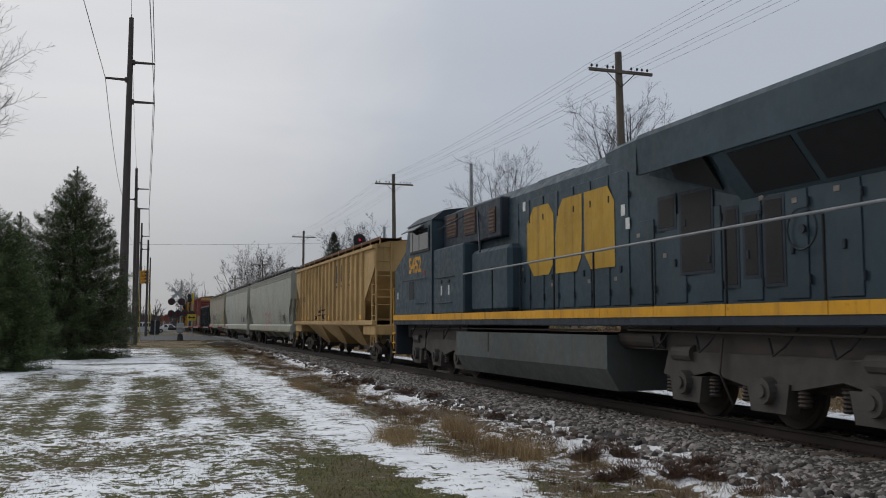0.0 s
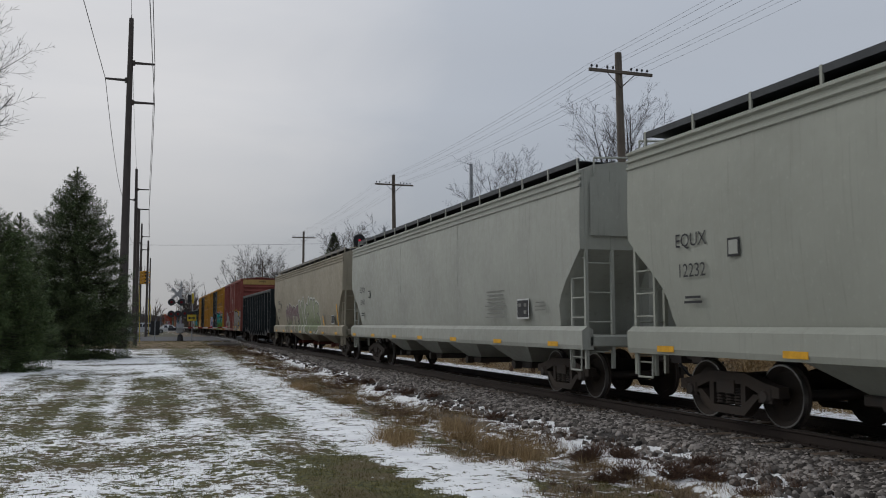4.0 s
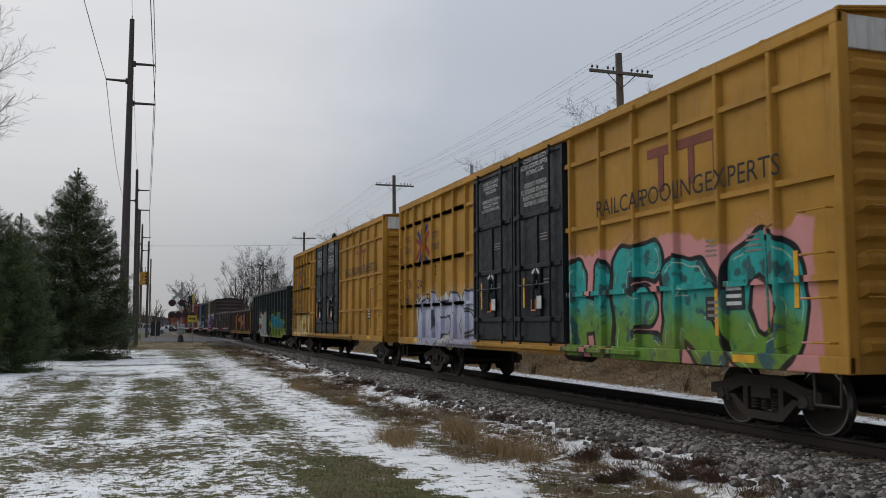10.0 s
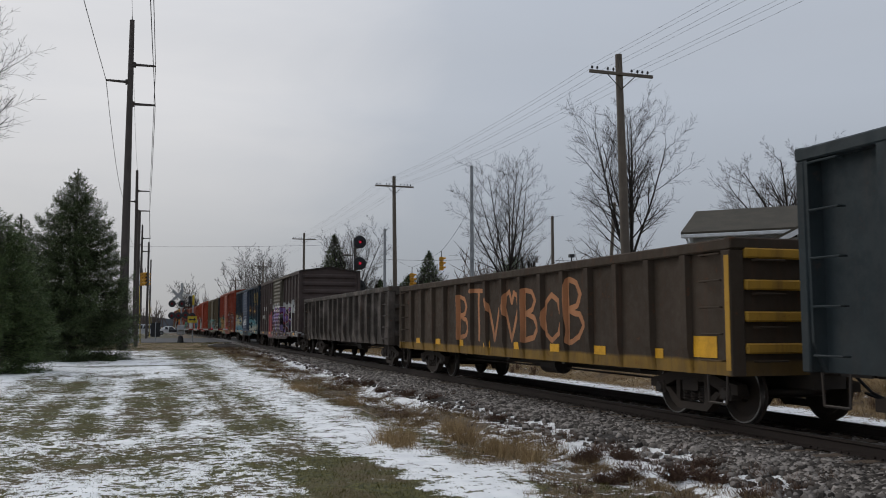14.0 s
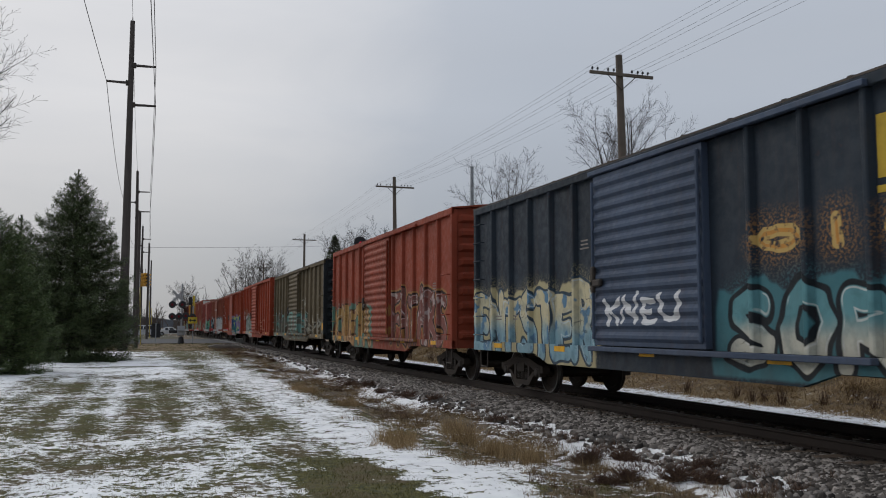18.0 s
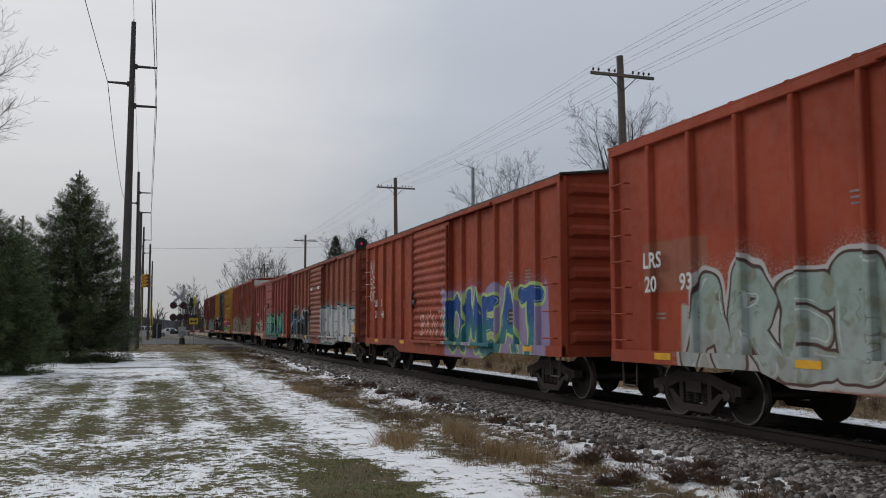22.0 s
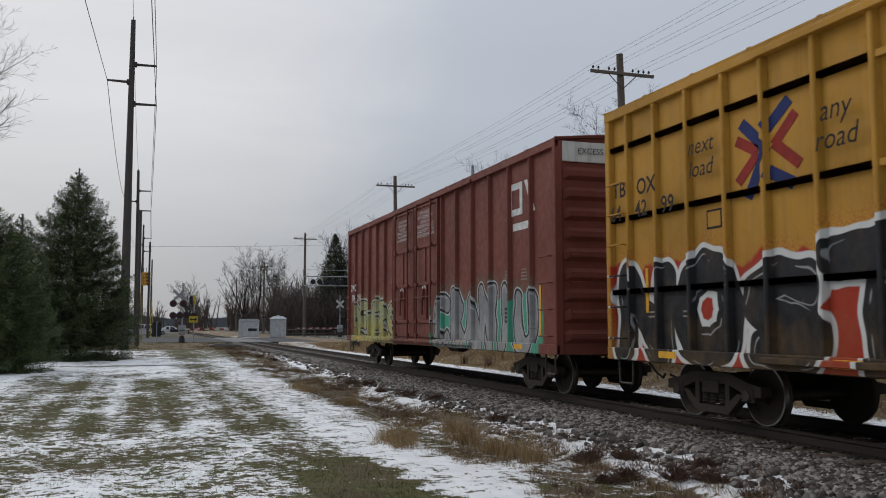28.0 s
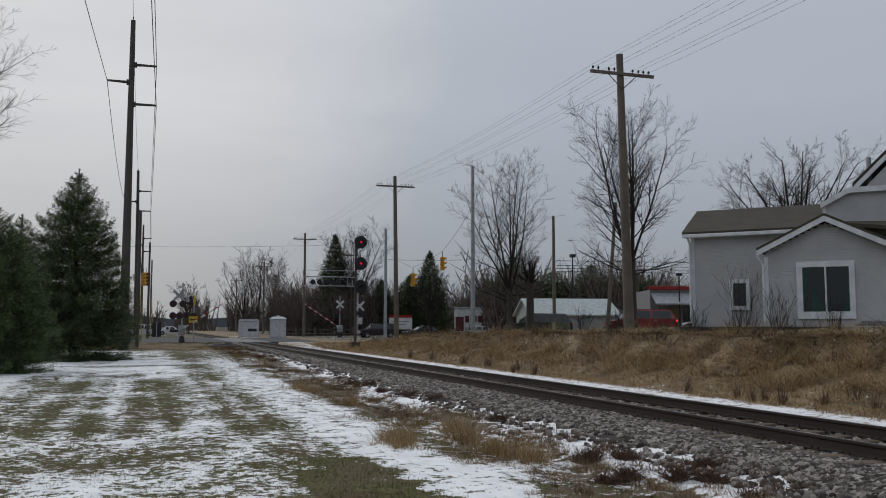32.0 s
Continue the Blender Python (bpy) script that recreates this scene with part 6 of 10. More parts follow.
# ---- the red high-cube boxcar ----
GREYS = [(0.22, 0.21, 0.19), (0.30, 0.285, 0.26)]
MMAP = car_paint("boxcar_faded_maroon", (0.19, 0.054, 0.044), rust=0.3, grime=0.4, streaks=0.35, tags=[
    dict(word="ESNRUN", y0=8.7, y1=12.9, z0=0.95, z1=2.2, fills=GREYS, outline=(0.34, 0.3, 0.27), fat=0.17, line=0.04, worn=0.25),
    dict(word="NORS", y0=0.7, y1=5.0, z0=0.95, z1=2.25, fills=GREYS, outline=(0.03, 0.028, 0.03), cloud=(0.42, 0.30, 0.07), fat=0.24, line=0.06, worn=0.1, cloud_up=0.4)])
OCHRE = car_paint("height_board_ochre", (0.36, 0.24, 0.09), rust=0.5, grime=0.4)
c6 = boxcar(14.94, 0.84, 5.0, 5.14, MMAP, "faded maroon high-cube boxcar with grey and yellow graffiti", spaced(0.1, 14.84, 17), (4.9, 9.65), "plug", overhang=1.6, belly=None, band=OCHRE, corr=11, rib_w=0.07)
for ch, y in (("M", 14.2), ("M", 13.75), ("A", 13.1)):
    side_text(c6, ch, y, 2.85, 0.34, plain("faded_white_mark", (0.32, 0.20, 0.18), 0.7) if ch == "M" and y > 14 else bpy.data.materials["faded_white_mark"])
side_text(c6, "3", 12.65, 2.35, 0.34, WHITE_MARK, bold=0.01)
letters("MMA", 0.24, BLACK_MARK, c6, end_plane(0.1, -0.012, 4.82))
for y in (0.4, 3.4, 5.4, 8.6, 10.0, 12.3):
    block(c6, y - 0.25, y + 0.25, 1.1, 1.24, YELLOW_MARK, RX + 0.02, "reflector", "yellow reflective strip")
for y in (6.0, 8.4):
    block(c6, y - 0.2, y + 0.2, 1.75, 2.25, BLACK_MARK, RX + 0.03, "placard_board")
bars(c6, WHITE_MARK, -RX - 0.04, 6.6, 3.5, 0.6, 3, 0.05, 0.12)
CARS.append((c6, 126.23))

# ---- the yellow double-door boxcars ----
YEL = (0.355, 0.180, 0.025)
DOOR_BLACK = car_paint("plug_door_black", (0.012, 0.015, 0.018), rust=0.10, grime=0.3, streaks=0.1, rough=0.45)
PANEL_WHITE = car_paint("height_board_white", (0.48, 0.48, 0.45), rust=0.25, grime=0.4)
FADED_RED = plain("faded_red_logo", (0.20, 0.05, 0.025), 0.7)
CROSS_DARK = plain("dark_brown_lettering", (0.022, 0.015, 0.012), 0.8)


def clipped(poly, edge, way):
    """The part of a polygon of (y, z) beyond an upright line; way 1 keeps larger y."""
    out = []
    for p, q in zip(poly, poly[1:] + poly[:1]):
        dp, dq = way * (p[0] - edge), way * (q[0] - edge)
        if dp >= 0:
            out.append(p)
        if dp * dq < 0:
            f = dp / (dp - dq)
            out.append((p[0] + (q[0] - p[0]) * f, p[1] + (q[1] - p[1]) * f))
    return out


def yellow_boxcar(L, door, label, tags, number, faded=False, name="boxcar_yellow", bright=1.0, far=True):
    paint = car_paint(name, tuple(v * bright for v in YEL), rust=0.22, grime=0.4, streaks=0.22, tags=tags)
    k = [0.1 + (door[0] - 0.3) * i / 6 for i in range(7)]
    k +=  [L - 0.1, L - 0.68, L - 1.5, L - 2.36, L - 3.24, L - 4.05, L - 5.0, L - 5.9]
    c = boxcar(L, 0.84, 5.0, 5.16, paint, label, k, door, "plug", DOOR_BLACK, None, paint, 2.15, None, (1.95, 3.15, 4.35), PANEL_WHITE, 11, 0.08, 6)
    # crossed-arrow sign near the far end, as plain coloured bars
    yc = 13.93 + (L - 16.2 if far else 0.0)
    bits = ((BLUE_MARK, ((-0.62, 0.74), (-0.06, 0.06))), (BLUE_MARK, ((-0.06, 0.10), (-0.50, -0.86))), (BLUE_MARK, ((0.06, 0.46), (0.54, 0.92))), (BLUE_MARK, ((0.08, -0.40), (0.60, -0.76))),
            (RED_MARK, ((-0.74, 0.40), (-0.26, 0.06))), (RED_MARK, ((-0.26, 0.02), (-0.72, -0.50))), (RED_MARK, ((0.66, 0.62), (0.20, 0.10))), (RED_MARK, ((0.20, 0.14), (0.72, -0.40))))
    for i, (mat, ((ua, za), (ub, zb))) in enumerate(bits):
        e = Vector((0, ua - ub, zb - za)).normalized()
        o = Vector((0, -e.z, e.y)) * (0.085 if mat is BLUE_MARK else 0.075)
        quad = [(yc - 0.9 * u + (0.1 if u > 0.03 else 0.0) + q * o.y, 3.62 + 0.64 * z + q * o.z) for u, z, q in ((ua, za, 1), (ub, zb, 1), (ub, zb, -1), (ua, za, -1))]
        g = Form()
        for x, lo, hi in [(-PX - 0.004 - 0.002 * (i % 2), -99.0, 99.0)] + [(-RX - 0.003 - 0.002 * (i % 2), y - 0.035, y + 0.035) for y in k]:
            piece = clipped(clipped(quad, lo, 1), hi, -1)
            if len(piece) > 2:
                g.prism(piece, "x", x - 0.002, x)
        part("logo_shape", g, mat, c, "coloured arrow of a logo")
    d = 0.0 if far else 1.75
    side_text(c, "next", L - 1.0 - d, 3.95, 0.34, CROSS_DARK, shear=0.2)
    side_text(c, "load", L - 1.0 - d, 3.62, 0.34, CROSS_DARK, shear=0.2)
    side_text(c, "any", L - 3.6 - d, 3.88, 0.36, CROSS_DARK, shear=0.2)
    side_text(c, "road", L - 3.6 - d, 3.54, 0.36, CROSS_DARK, shear=0.2)
    for t, y, z in (("TB", L - 1.1, 2.57), ("OX", L - 2.2, 2.54), (number[:2], L - 0.95, 2.14), (number[2:4], L - 2.0, 2.14), (number[4:], L - 3.0, 2.12)):
        y, z = (y, z) if far else (L - 0.4 + (y - L + 1.0) * 0.75, z + (1.05 if z > 2.3 else 1.1))
        side_text(c, t, y, z, 0.36, CROSS_DARK, bold=0.006)
    block(c, 14.95, 15.3, 2.75, 3.02, CROSS_DARK)
    block(c, 14.98, 15.27, 2.78, 2.99, paint, PX + 0.003)
    # pooled-car wording and the faded mark over it
    y = 5.75
    for t in ("RAIL", "CAR", "POOL", "ING", "EX", "PERTS"):
        w = 0.2 * len(t)
        side_text(c, t, y - w / 2, 3.38, 0.40, CROSS_DARK)
        y -= w + 0.1
    for ya, yb, za, zb in ((4.2, 3.3, 4.15, 4.0), (3.9, 3.75, 4.0, 3.45), (3.3, 2.5, 4.15, 4.0), (3.1, 2.95, 4.0, 3.45), (2.5, 2.3, 4.15, 3.45)):
        block(c, min(ya, yb), max(ya, yb), zb, za, FADED_RED, PX + 0.002, "logo_shape", "faded red logo shape")
    # writing on the doors
    x = RX + 0.028
    for y, s in (((door[0] + door[1]) / 2 - (door[1] - door[0]) * 0.25, 1.0), ((door[0] + door[1]) / 2 + (door[1] - door[0]) * 0.25, 0.8)):
        side_text(c, "CLOSE AND LOCK\nBOTH DOORS BEFORE\nMOVING CAR\n\nCIERRE Y PONGA\nEL SEGURO EN AMBAS\nPUERTAS ANTES DE\nMOVER EL CARRO" if s == 1 else "CLOSE THIS DOOR\nBEFORE CLOSING\nMAIN DOOR\n\nCIERRE ESTA PUERTA\nANTES DE CERRAR\nLA PUERTA PRINCIPAL", y, 4.3, 0.135 * s, x=x + 0.01)
        bars(c, DULL_MARK, -x - 0.012, y - 0.4, 3.2, 0.42, 3, 0.022, 0.06)
        bars(c, DULL_MARK, -x - 0.012, y - 0.5, 2.3, 0.3, 2, 0.022, 0.06)
        block(c, y + 0.5, y + 0.57, 1.75, 2.35, YELLOW_MARK, x + 0.03, "reflector", "yellow strip")
        block(c, y - 0.30, y - 0.08, 1.72, 1.97, WHITE_MARK, x + 0.03, "placard", "white placard")
        block(c, y - 0.05, y + 0.18, 1.68, 1.9, ORANGE_MARK, x + 0.03, "placard", "orange placard")
        part("logo_ring", Form().turn([(0.09, 0.0), (0.12, 0.0), (0.12, 0.004), (0.09, 0.004)], (-x - 0.03, y + 0.05, 2.24), "x", 16), WHITE_MARK, c)
    letters("EXCESS HEIGHT CAR", 0.17, BLACK_MARK, c, end_plane(-0.1, -0.012, 4.79))
    for yy, zz in ((2.5, 1.25), (0.9, 1.6), (16.9, 1.6)):
        block(c, yy - 0.04, yy + 0.04, zz, zz + 0.7, YELLOW_MARK, PX + 0.004, "reflector", "yellow reflective strip")
    block(c, 1.9, 2.4, 1.6, 1.95, BLACK_MARK, PX + 0.002, "stencil_panel")
    for z in (1.66, 1.76, 1.86):
        block(c, 1.95, 2.35, z, z + 0.05, WHITE_MARK, PX + 0.01, "stencil_line")
    for y, ya in ((L - 0.9, L - 1.2), (1.2, 0.9)):
        part("side_grab", Form().path([(-RX - 0.1, y, 1.3), (-RX - 0.12, y, 2.6), (-RX - 0.02, y, 2.65)], 0.016), paint, c)
    return c


PINK = (0.55, 0.24, 0.24)
c7 = yellow_boxcar(18.36, (7.0, 11.8), "yellow double-door boxcar with teal and lilac graffiti", [
    dict(word="HERO", y0=0.75, y1=6.9, z0=0.95, z1=2.25, fills=[(0.12, 0.24, 0.03), (0.02, 0.30, 0.27), (0.03, 0.10, 0.10)], outline=(0.01, 0.012, 0.012), cloud=PINK, fat=0.27, line=0.08, worn=0.02, cloud_up=0.55),
    dict(word="NOFRE", y0=11.95, y1=16.5, z0=0.95, z1=1.95, fills=[(0.33, 0.34, 0.45), (0.42, 0.43, 0.52)], outline=(0.05, 0.06, 0.08), cloud=(0.52, 0.52, 0.48), fat=0.26, line=0.05, worn=0.05)], "640973")
c8 = yellow_boxcar(18.47, (7.0, 12.0), "yellow double-door boxcar with pale cream scrawl near its end", [
    dict(word="LCASH", y0=13.4, y1=18.1, z0=1.0, z1=1.8, fills=[(0.55, 0.45, 0.22)], outline=(0.55, 0.45, 0.22), fat=0.2, line=0.02, worn=0.3, strength=0.8)], "642797", name="boxcar_yellow_clean", bright=0.95)
CARS += [(c7, 143.17), (c8, 163.48)]

# ---- dark gondolas ----
G9 = car_paint("gondola_black_sprayed", (0.022, 0.03, 0.033), rust=0.15, grime=0.35, streaks=0.12, rough=0.5, tags=[
    dict(word="SPIROS", y0=1.4, y1=7.05, z0=0.72, z1=1.75, fills=[(0.20, 0.25, 0.015), (0.04, 0.26, 0.33)], outline=(0.19, 0.24, 0.015), cloud=(0.19, 0.24, 0.015), cloud_up=-0.3, fat=0.31, line=0.06, worn=0.0, warp=0.22),
    dict(word="RENA", y0=8.9, y1=12.9, z0=0.8, z1=1.95, fills=[(0.50, 0.52, 0.48), (0.42, 0.48, 0.42)], outline=(0.30, 0.05, 0.04), cloud=(0.02, 0.24, 0.09), fat=0.28, line=0.05, worn=0.05, cloud_up=0.2),
    dict(word="OXY", y0=13.3, y1=14.2, z0=0.95, z1=2.1, fills=[(0.55, 0.55, 0.53)], outline=(0.55, 0.55, 0.53), fat=0.12, line=0.02, worn=0.2)])
c9 = gondola(15.78, 0.85, 3.52, G9, "black high-sided gondola with cyan and yellow graffiti", 14, SCRAP, belly=(3.2, 12.6, 0.2), heap=0.05)
bars(c9, WHITE_MARK, -1.402, 0.9, 2.0, 0.5, 3, 0.07, 0.14)
block(c9, 0.5, 0.62, 1.2, 2.0, YELLOW_MARK, 1.402, "reflector", "yellow reflective strip")
G10 = car_paint("gondola_rusty", (0.050, 0.036, 0.025), rust=0.5, grime=0.5, streaks=0.5, rough=0.75, patch=(0.0, 16.2, 0.6, 0.95, (0.24, 0.14, 0.03)), tags=[
    dict(word="BTVvBOB", y0=4.15, y1=11.13, z0=1.1, z1=2.12, fills=[(0.42, 0.19, 0.09)], outline=(0.42, 0.19, 0.09), fat=0.055, line=0.008, worn=0.12, warp=0.05)])
OLDYEL = car_paint("chipped_yellow", (0.40, 0.22, 0.03), rust=0.7, grime=0.5)
c10 = gondola(16.19, 0.72, 2.58, G10, "rust-brown low gondola with chipped yellow ends and orange chalked letters", 17, SCRAP, heap=0.02, ends=OLDYEL, wx=1.49, deep=0.085)
block(c10, 0.45, 1.0, 0.95, 1.25, YELLOW_MARK, 1.492, "reflector", "yellow reflective strip")
part("corner_stripe", Form().box(-RX - 0.006, -RX - 0.001, 0.02, 0.12, 0.8, 2.35), OLDYEL, c10)
for y in spaced(2.0, 14.5, 8):
    block(c10, y - 0.2, y + 0.2, 0.9, 1.05, YELLOW_MARK, 1.492, "reflector", "yellow reflective strip")
G11 = car_paint("gondola_dark_brown", (0.045, 0.038, 0.032), rust=0.5, grime=0.5, streaks=0.5, rough=0.7, chalk=0.3)
c11 = gondola(15.74, 0.78, 2.66, G11, "dark grey-brown gondola with chalky posts", 17, SCRAP, heap=0.05, wx=1.46, deep=0.11)
CARS += [(c9, 184.01), (c10, 201.11), (c11, 218.58)]

# ---- fifty-foot boxcars ----
RED = (0.26, 0.042, 0.017)
B12 = car_paint("boxcar_dark_brown", (0.062, 0.046, 0.042), rust=0.3, grime=0.4, streaks=0.25, tags=[
    dict(y0=2.9, y1=9.3, z0=0.8, z1=2.35, fills=[(0.13, 0.014, 0.022), (0.17, 0.11, 0.30), (0.014, 0.012, 0.014), (0.14, 0.016, 0.024), (0.20, 0.14, 0.33)], outline=(0.016, 0.012, 0.014), letters=0.62, ragged=0.45, halo=(0.45, 0.46, 0.45), worn=0.0),
    dict(word="SETZARS", y0=2.9, y1=9.3, z0=0.95, z1=2.25, fills=[(0.016, 0.013, 0.015), (0.16, 0.10, 0.28)], outline=(0.12, 0.014, 0.02), halo=(0.50, 0.50, 0.50), fat=0.10, line=0.05, hal=0.022, worn=0.0, warp=0.16),
    dict(word="OO", y0=9.6, y1=11.2, z0=1.0, z1=1.9, fills=[(0.34, 0.09, 0.10)], outline=(0.34, 0.09, 0.10), cloud=(0.26, 0.075, 0.08), fat=0.3, line=0.03, worn=0.1),
    dict(word="S", y0=9.35, y1=9.95, z0=1.0, z1=1.95, fills=[(0.05, 0.28, 0.20)], outline=(0.02, 0.14, 0.07), fat=0.16, line=0.04, worn=0.05),
    dict(word="RTXCREW", y0=-0.2, y1=2.9, z0=0.88, z1=1.1, fills=[(0.5, 0.5, 0.5)], outline=(0.5, 0.5, 0.5), fat=0.06, line=0.01, worn=0.1, warp=0.05),
    dict(word="KMW", y0=1.5, y1=3.0, z0=2.1, z1=2.7, fills=[(0.45, 0.45, 0.45)], outline=(0.45, 0.45, 0.45), fat=0.08, line=0.01, worn=0.1)])
D12 = car_paint("boxcar_door_olive", (0.115, 0.105, 0.08), rust=0.3, grime=0.4, streaks=0.3, tags=[
    dict(y0=2.9, y1=9.3, z0=0.8, z1=2.35, fills=[(0.13, 0.014, 0.022), (0.17, 0.11, 0.30), (0.014, 0.012, 0.014), (0.14, 0.016, 0.024), (0.20, 0.14, 0.33)], outline=(0.016, 0.012, 0.014), letters=0.62, ragged=0.45, halo=(0.45, 0.46, 0.45), worn=0.0),
    dict(word="SETZARS", y0=2.9, y1=9.3, z0=0.95, z1=2.25, fills=[(0.016, 0.013, 0.015), (0.16, 0.10, 0.28)], outline=(0.12, 0.014, 0.02), halo=(0.50, 0.50, 0.50), fat=0.10, line=0.05, hal=0.022, worn=0.0, warp=0.16)])
c12 = boxcar(15.3, 0.84, 4.16, 4.36, B12, "dark brown boxcar with an olive door and purple-red graffiti", spaced(0.1, 15.2, 16), (5.8, 8.9), "corrugated", D12, roof=STEEL_DARK)
for t, y, z in (("141", 13.9, 1.93), ("716", 13.1, 1.93)):
    side_text(c12, t, y, z, 0.36, bold=0.012)
for y in (13.9, 13.1):
    bars(c12, WHITE_MARK, -PX - 0.002, y, 2.62, 0.5, 1, 0.28)
block(c12, 9.3, 9.6, 3.1, 3.35, WHITE_MARK)
block(c12, 10.9, 11.2, 2.75, 3.05, WHITE_MARK)
B13 = car_paint("boxcar_navy", (0.018, 0.026, 0.036), rust=0.2, grime=0.35, streaks=0.2, tags=[
    dict(word="ENTSTER", y0=9.4, y1=15.2, z0=0.9, z1=1.95, fills=[(0.20, 0.33, 0.38), (0.50, 0.44, 0.28), (0.1, 0.2, 0.3)], outline=(0.03, 0.05, 0.07), cloud=(0.42, 0.36, 0.2), fat=0.2, line=0.05, worn=0.1),
    dict(word="SORAM", y0=0.6, y1=5.7, z0=1.0, z1=1.75, fills=[(0.48, 0.46, 0.38), (0.10, 0.24, 0.26)], outline=(0.012, 0.015, 0.018), cloud=(0.05, 0.15, 0.17), fat=0.22, line=0.08, worn=0.05, cloud_up=0.3),
    dict(word="OIOI", y0=0.8, y1=5.2, z0=2.35, z1=2.6, fills=[(0.48, 0.22, 0.05)], outline=(0.45, 0.3, 0.1), fat=0.2, line=0.06, worn=0.45)])
D13 = car_paint("boxcar_door_blue", (0.055, 0.075, 0.115), rust=0.15, grime=0.35, streaks=0.2, tags=[dict(word="KNEU", y0=6.6, y1=8.9, z0=1.45, z1=1.85, fills=[(0.55, 0.55, 0.55)], outline=(0.55, 0.55, 0.55), fat=0.12, line=0.01, worn=0.1)])
c13 = boxcar(15.25, 0.86, 4.16, 4.34, B13, "navy boxcar with a blue-grey door and cream graffiti", spaced(0.1, 15.15, 16), (6.05, 9.25), "corrugated", D13, roof=STEEL_DARK)
for i in range(3):
    y = 2.75 - i * 0.85
    g = Form().prism([(y - 0.25, 3.0), (y + 0.25, 3.0), (y + 0.25, 3.7), (y - 0.25, 3.7), (y - 0.1, 3.35)], "x", -PX - 0.008, -PX - 0.002)
    g.box(-PX - 0.008, -PX - 0.002, y - 0.27, y + 0.27, 2.84, 2.92)
    part("logo_shape", g, plain("logo_yellow", (0.5, 0.33, 0.03), 0.7) if i == 0 else bpy.data.materials["logo_yellow"], c13, "yellow logo shape")
block(c13, 0.4, 0.85, 1.15, 1.5, YELLOW_MARK, name="reflector", label="yellow reflective strip")
B14 = car_paint("boxcar_red_sprayed", (0.225, 0.042, 0.020), rust=0.25, grime=0.4, streaks=0.35, tags=[
    dict(word="FATARS", y0=0.6, y1=6.0, z0=0.98, z1=2.3, fills=[(0.20, 0.075, 0.06), (0.15, 0.045, 0.035), (0.34, 0.28, 0.26)], outline=(0.022, 0.014, 0.012), halo=(0.27, 0.13, 0.045), fat=0.18, line=0.06, hal=0.06, worn=0.10),
    dict(word="KNETR", y0=8.4, y1=14.9, z0=0.9, z1=1.95, fills=[(0.42, 0.24, 0.09), (0.33, 0.20, 0.07), (0.15, 0.07, 0.04)], outline=(0.07, 0.035, 0.02), cloud=(0.07, 0.18, 0.14), fat=0.25, line=0.05, worn=0.12)])
c14 = boxcar(15.08, 0.84, 4.42, 4.58, B14, "brick red boxcar with orange graffiti and a corrugated door", spaced(0.1, 14.98, 14), (6.1, 9.35), corr=9)
side_text(c14, "22", 13.75, 2.2, 0.3, plain("dull_white", (0.4, 0.3, 0.27), 0.7))
side_text(c14, "25", 13.1, 2.2, 0.3, bpy.data.materials["dull_white"])
B15 = car_paint("boxcar_olive_black", (0.105, 0.080, 0.046), rust=0.3, grime=0.5, streaks=0.3, rough=0.65, tags=[
    dict(y0=4.4, y1=15.2, z0=0.75, z1=2.05, fills=[(0.10, 0.078, 0.046), (0.10, 0.25, 0.22), (0.085, 0.066, 0.042), (0.10, 0.06, 0.04), (0.13, 0.30, 0.26)], outline=(0.115, 0.125, 0.10), letters=0.7, ragged=0.5, worn=0.15),
    dict(word="XIWZKX", y0=4.2, y1=15.2, z0=0.95, z1=2.0, fills=[(0.10, 0.075, 0.05), (0.11, 0.27, 0.24)], outline=(0.07, 0.055, 0.04), halo=(0.30, 0.34, 0.28), fat=0.08, line=0.04, hal=0.025, worn=0.15, warp=0.3),
    dict(word="WNVMW", y0=0.3, y1=4.6, z0=0.95, z1=1.75, fills=[(0.07, 0.055, 0.04)], outline=(0.36, 0.35, 0.28), fat=0.06, line=0.03, worn=0.15, warp=0.2),
    dict(word="KAN", y0=4.6, y1=5.9, z0=2.3, z1=2.75, fills=[(0.34, 0.33, 0.28)], outline=(0.34, 0.33, 0.28), fat=0.05, line=0.01, worn=0.2)])
c15 = boxcar(15.47, 0.86, 4.3, 4.48, B15, "grimy olive-black boxcar with turquoise line graffiti", spaced(0.1, 15.37, 15), (6.5, 9.65), corr=9, end_paint=GBLK, roof=STEEL_DARK)
for t, y, z in (("EE", 13.7, 2.15), ("60", 13.7, 1.78), ("C", 12.65, 2.15), ("41", 12.65, 1.78)):
    block(c15, y - 0.34, y + 0.34, z - 0.185, z + 0.2, BLACK_MARK, PX + 0.001)
    side_text(c15, t, y, z, 0.32, x=PX + 0.014)
block(c15, 0.35, 0.8, 1.25, 1.55, YELLOW_MARK, name="reflector", label="yellow reflective strip")
block(c15, 1.3, 1.75, 1.55, 1.95, WHITE_MARK)
block(c15, 1.34, 1.71, 1.59, 1.91, BLACK_MARK, PX + 0.008)
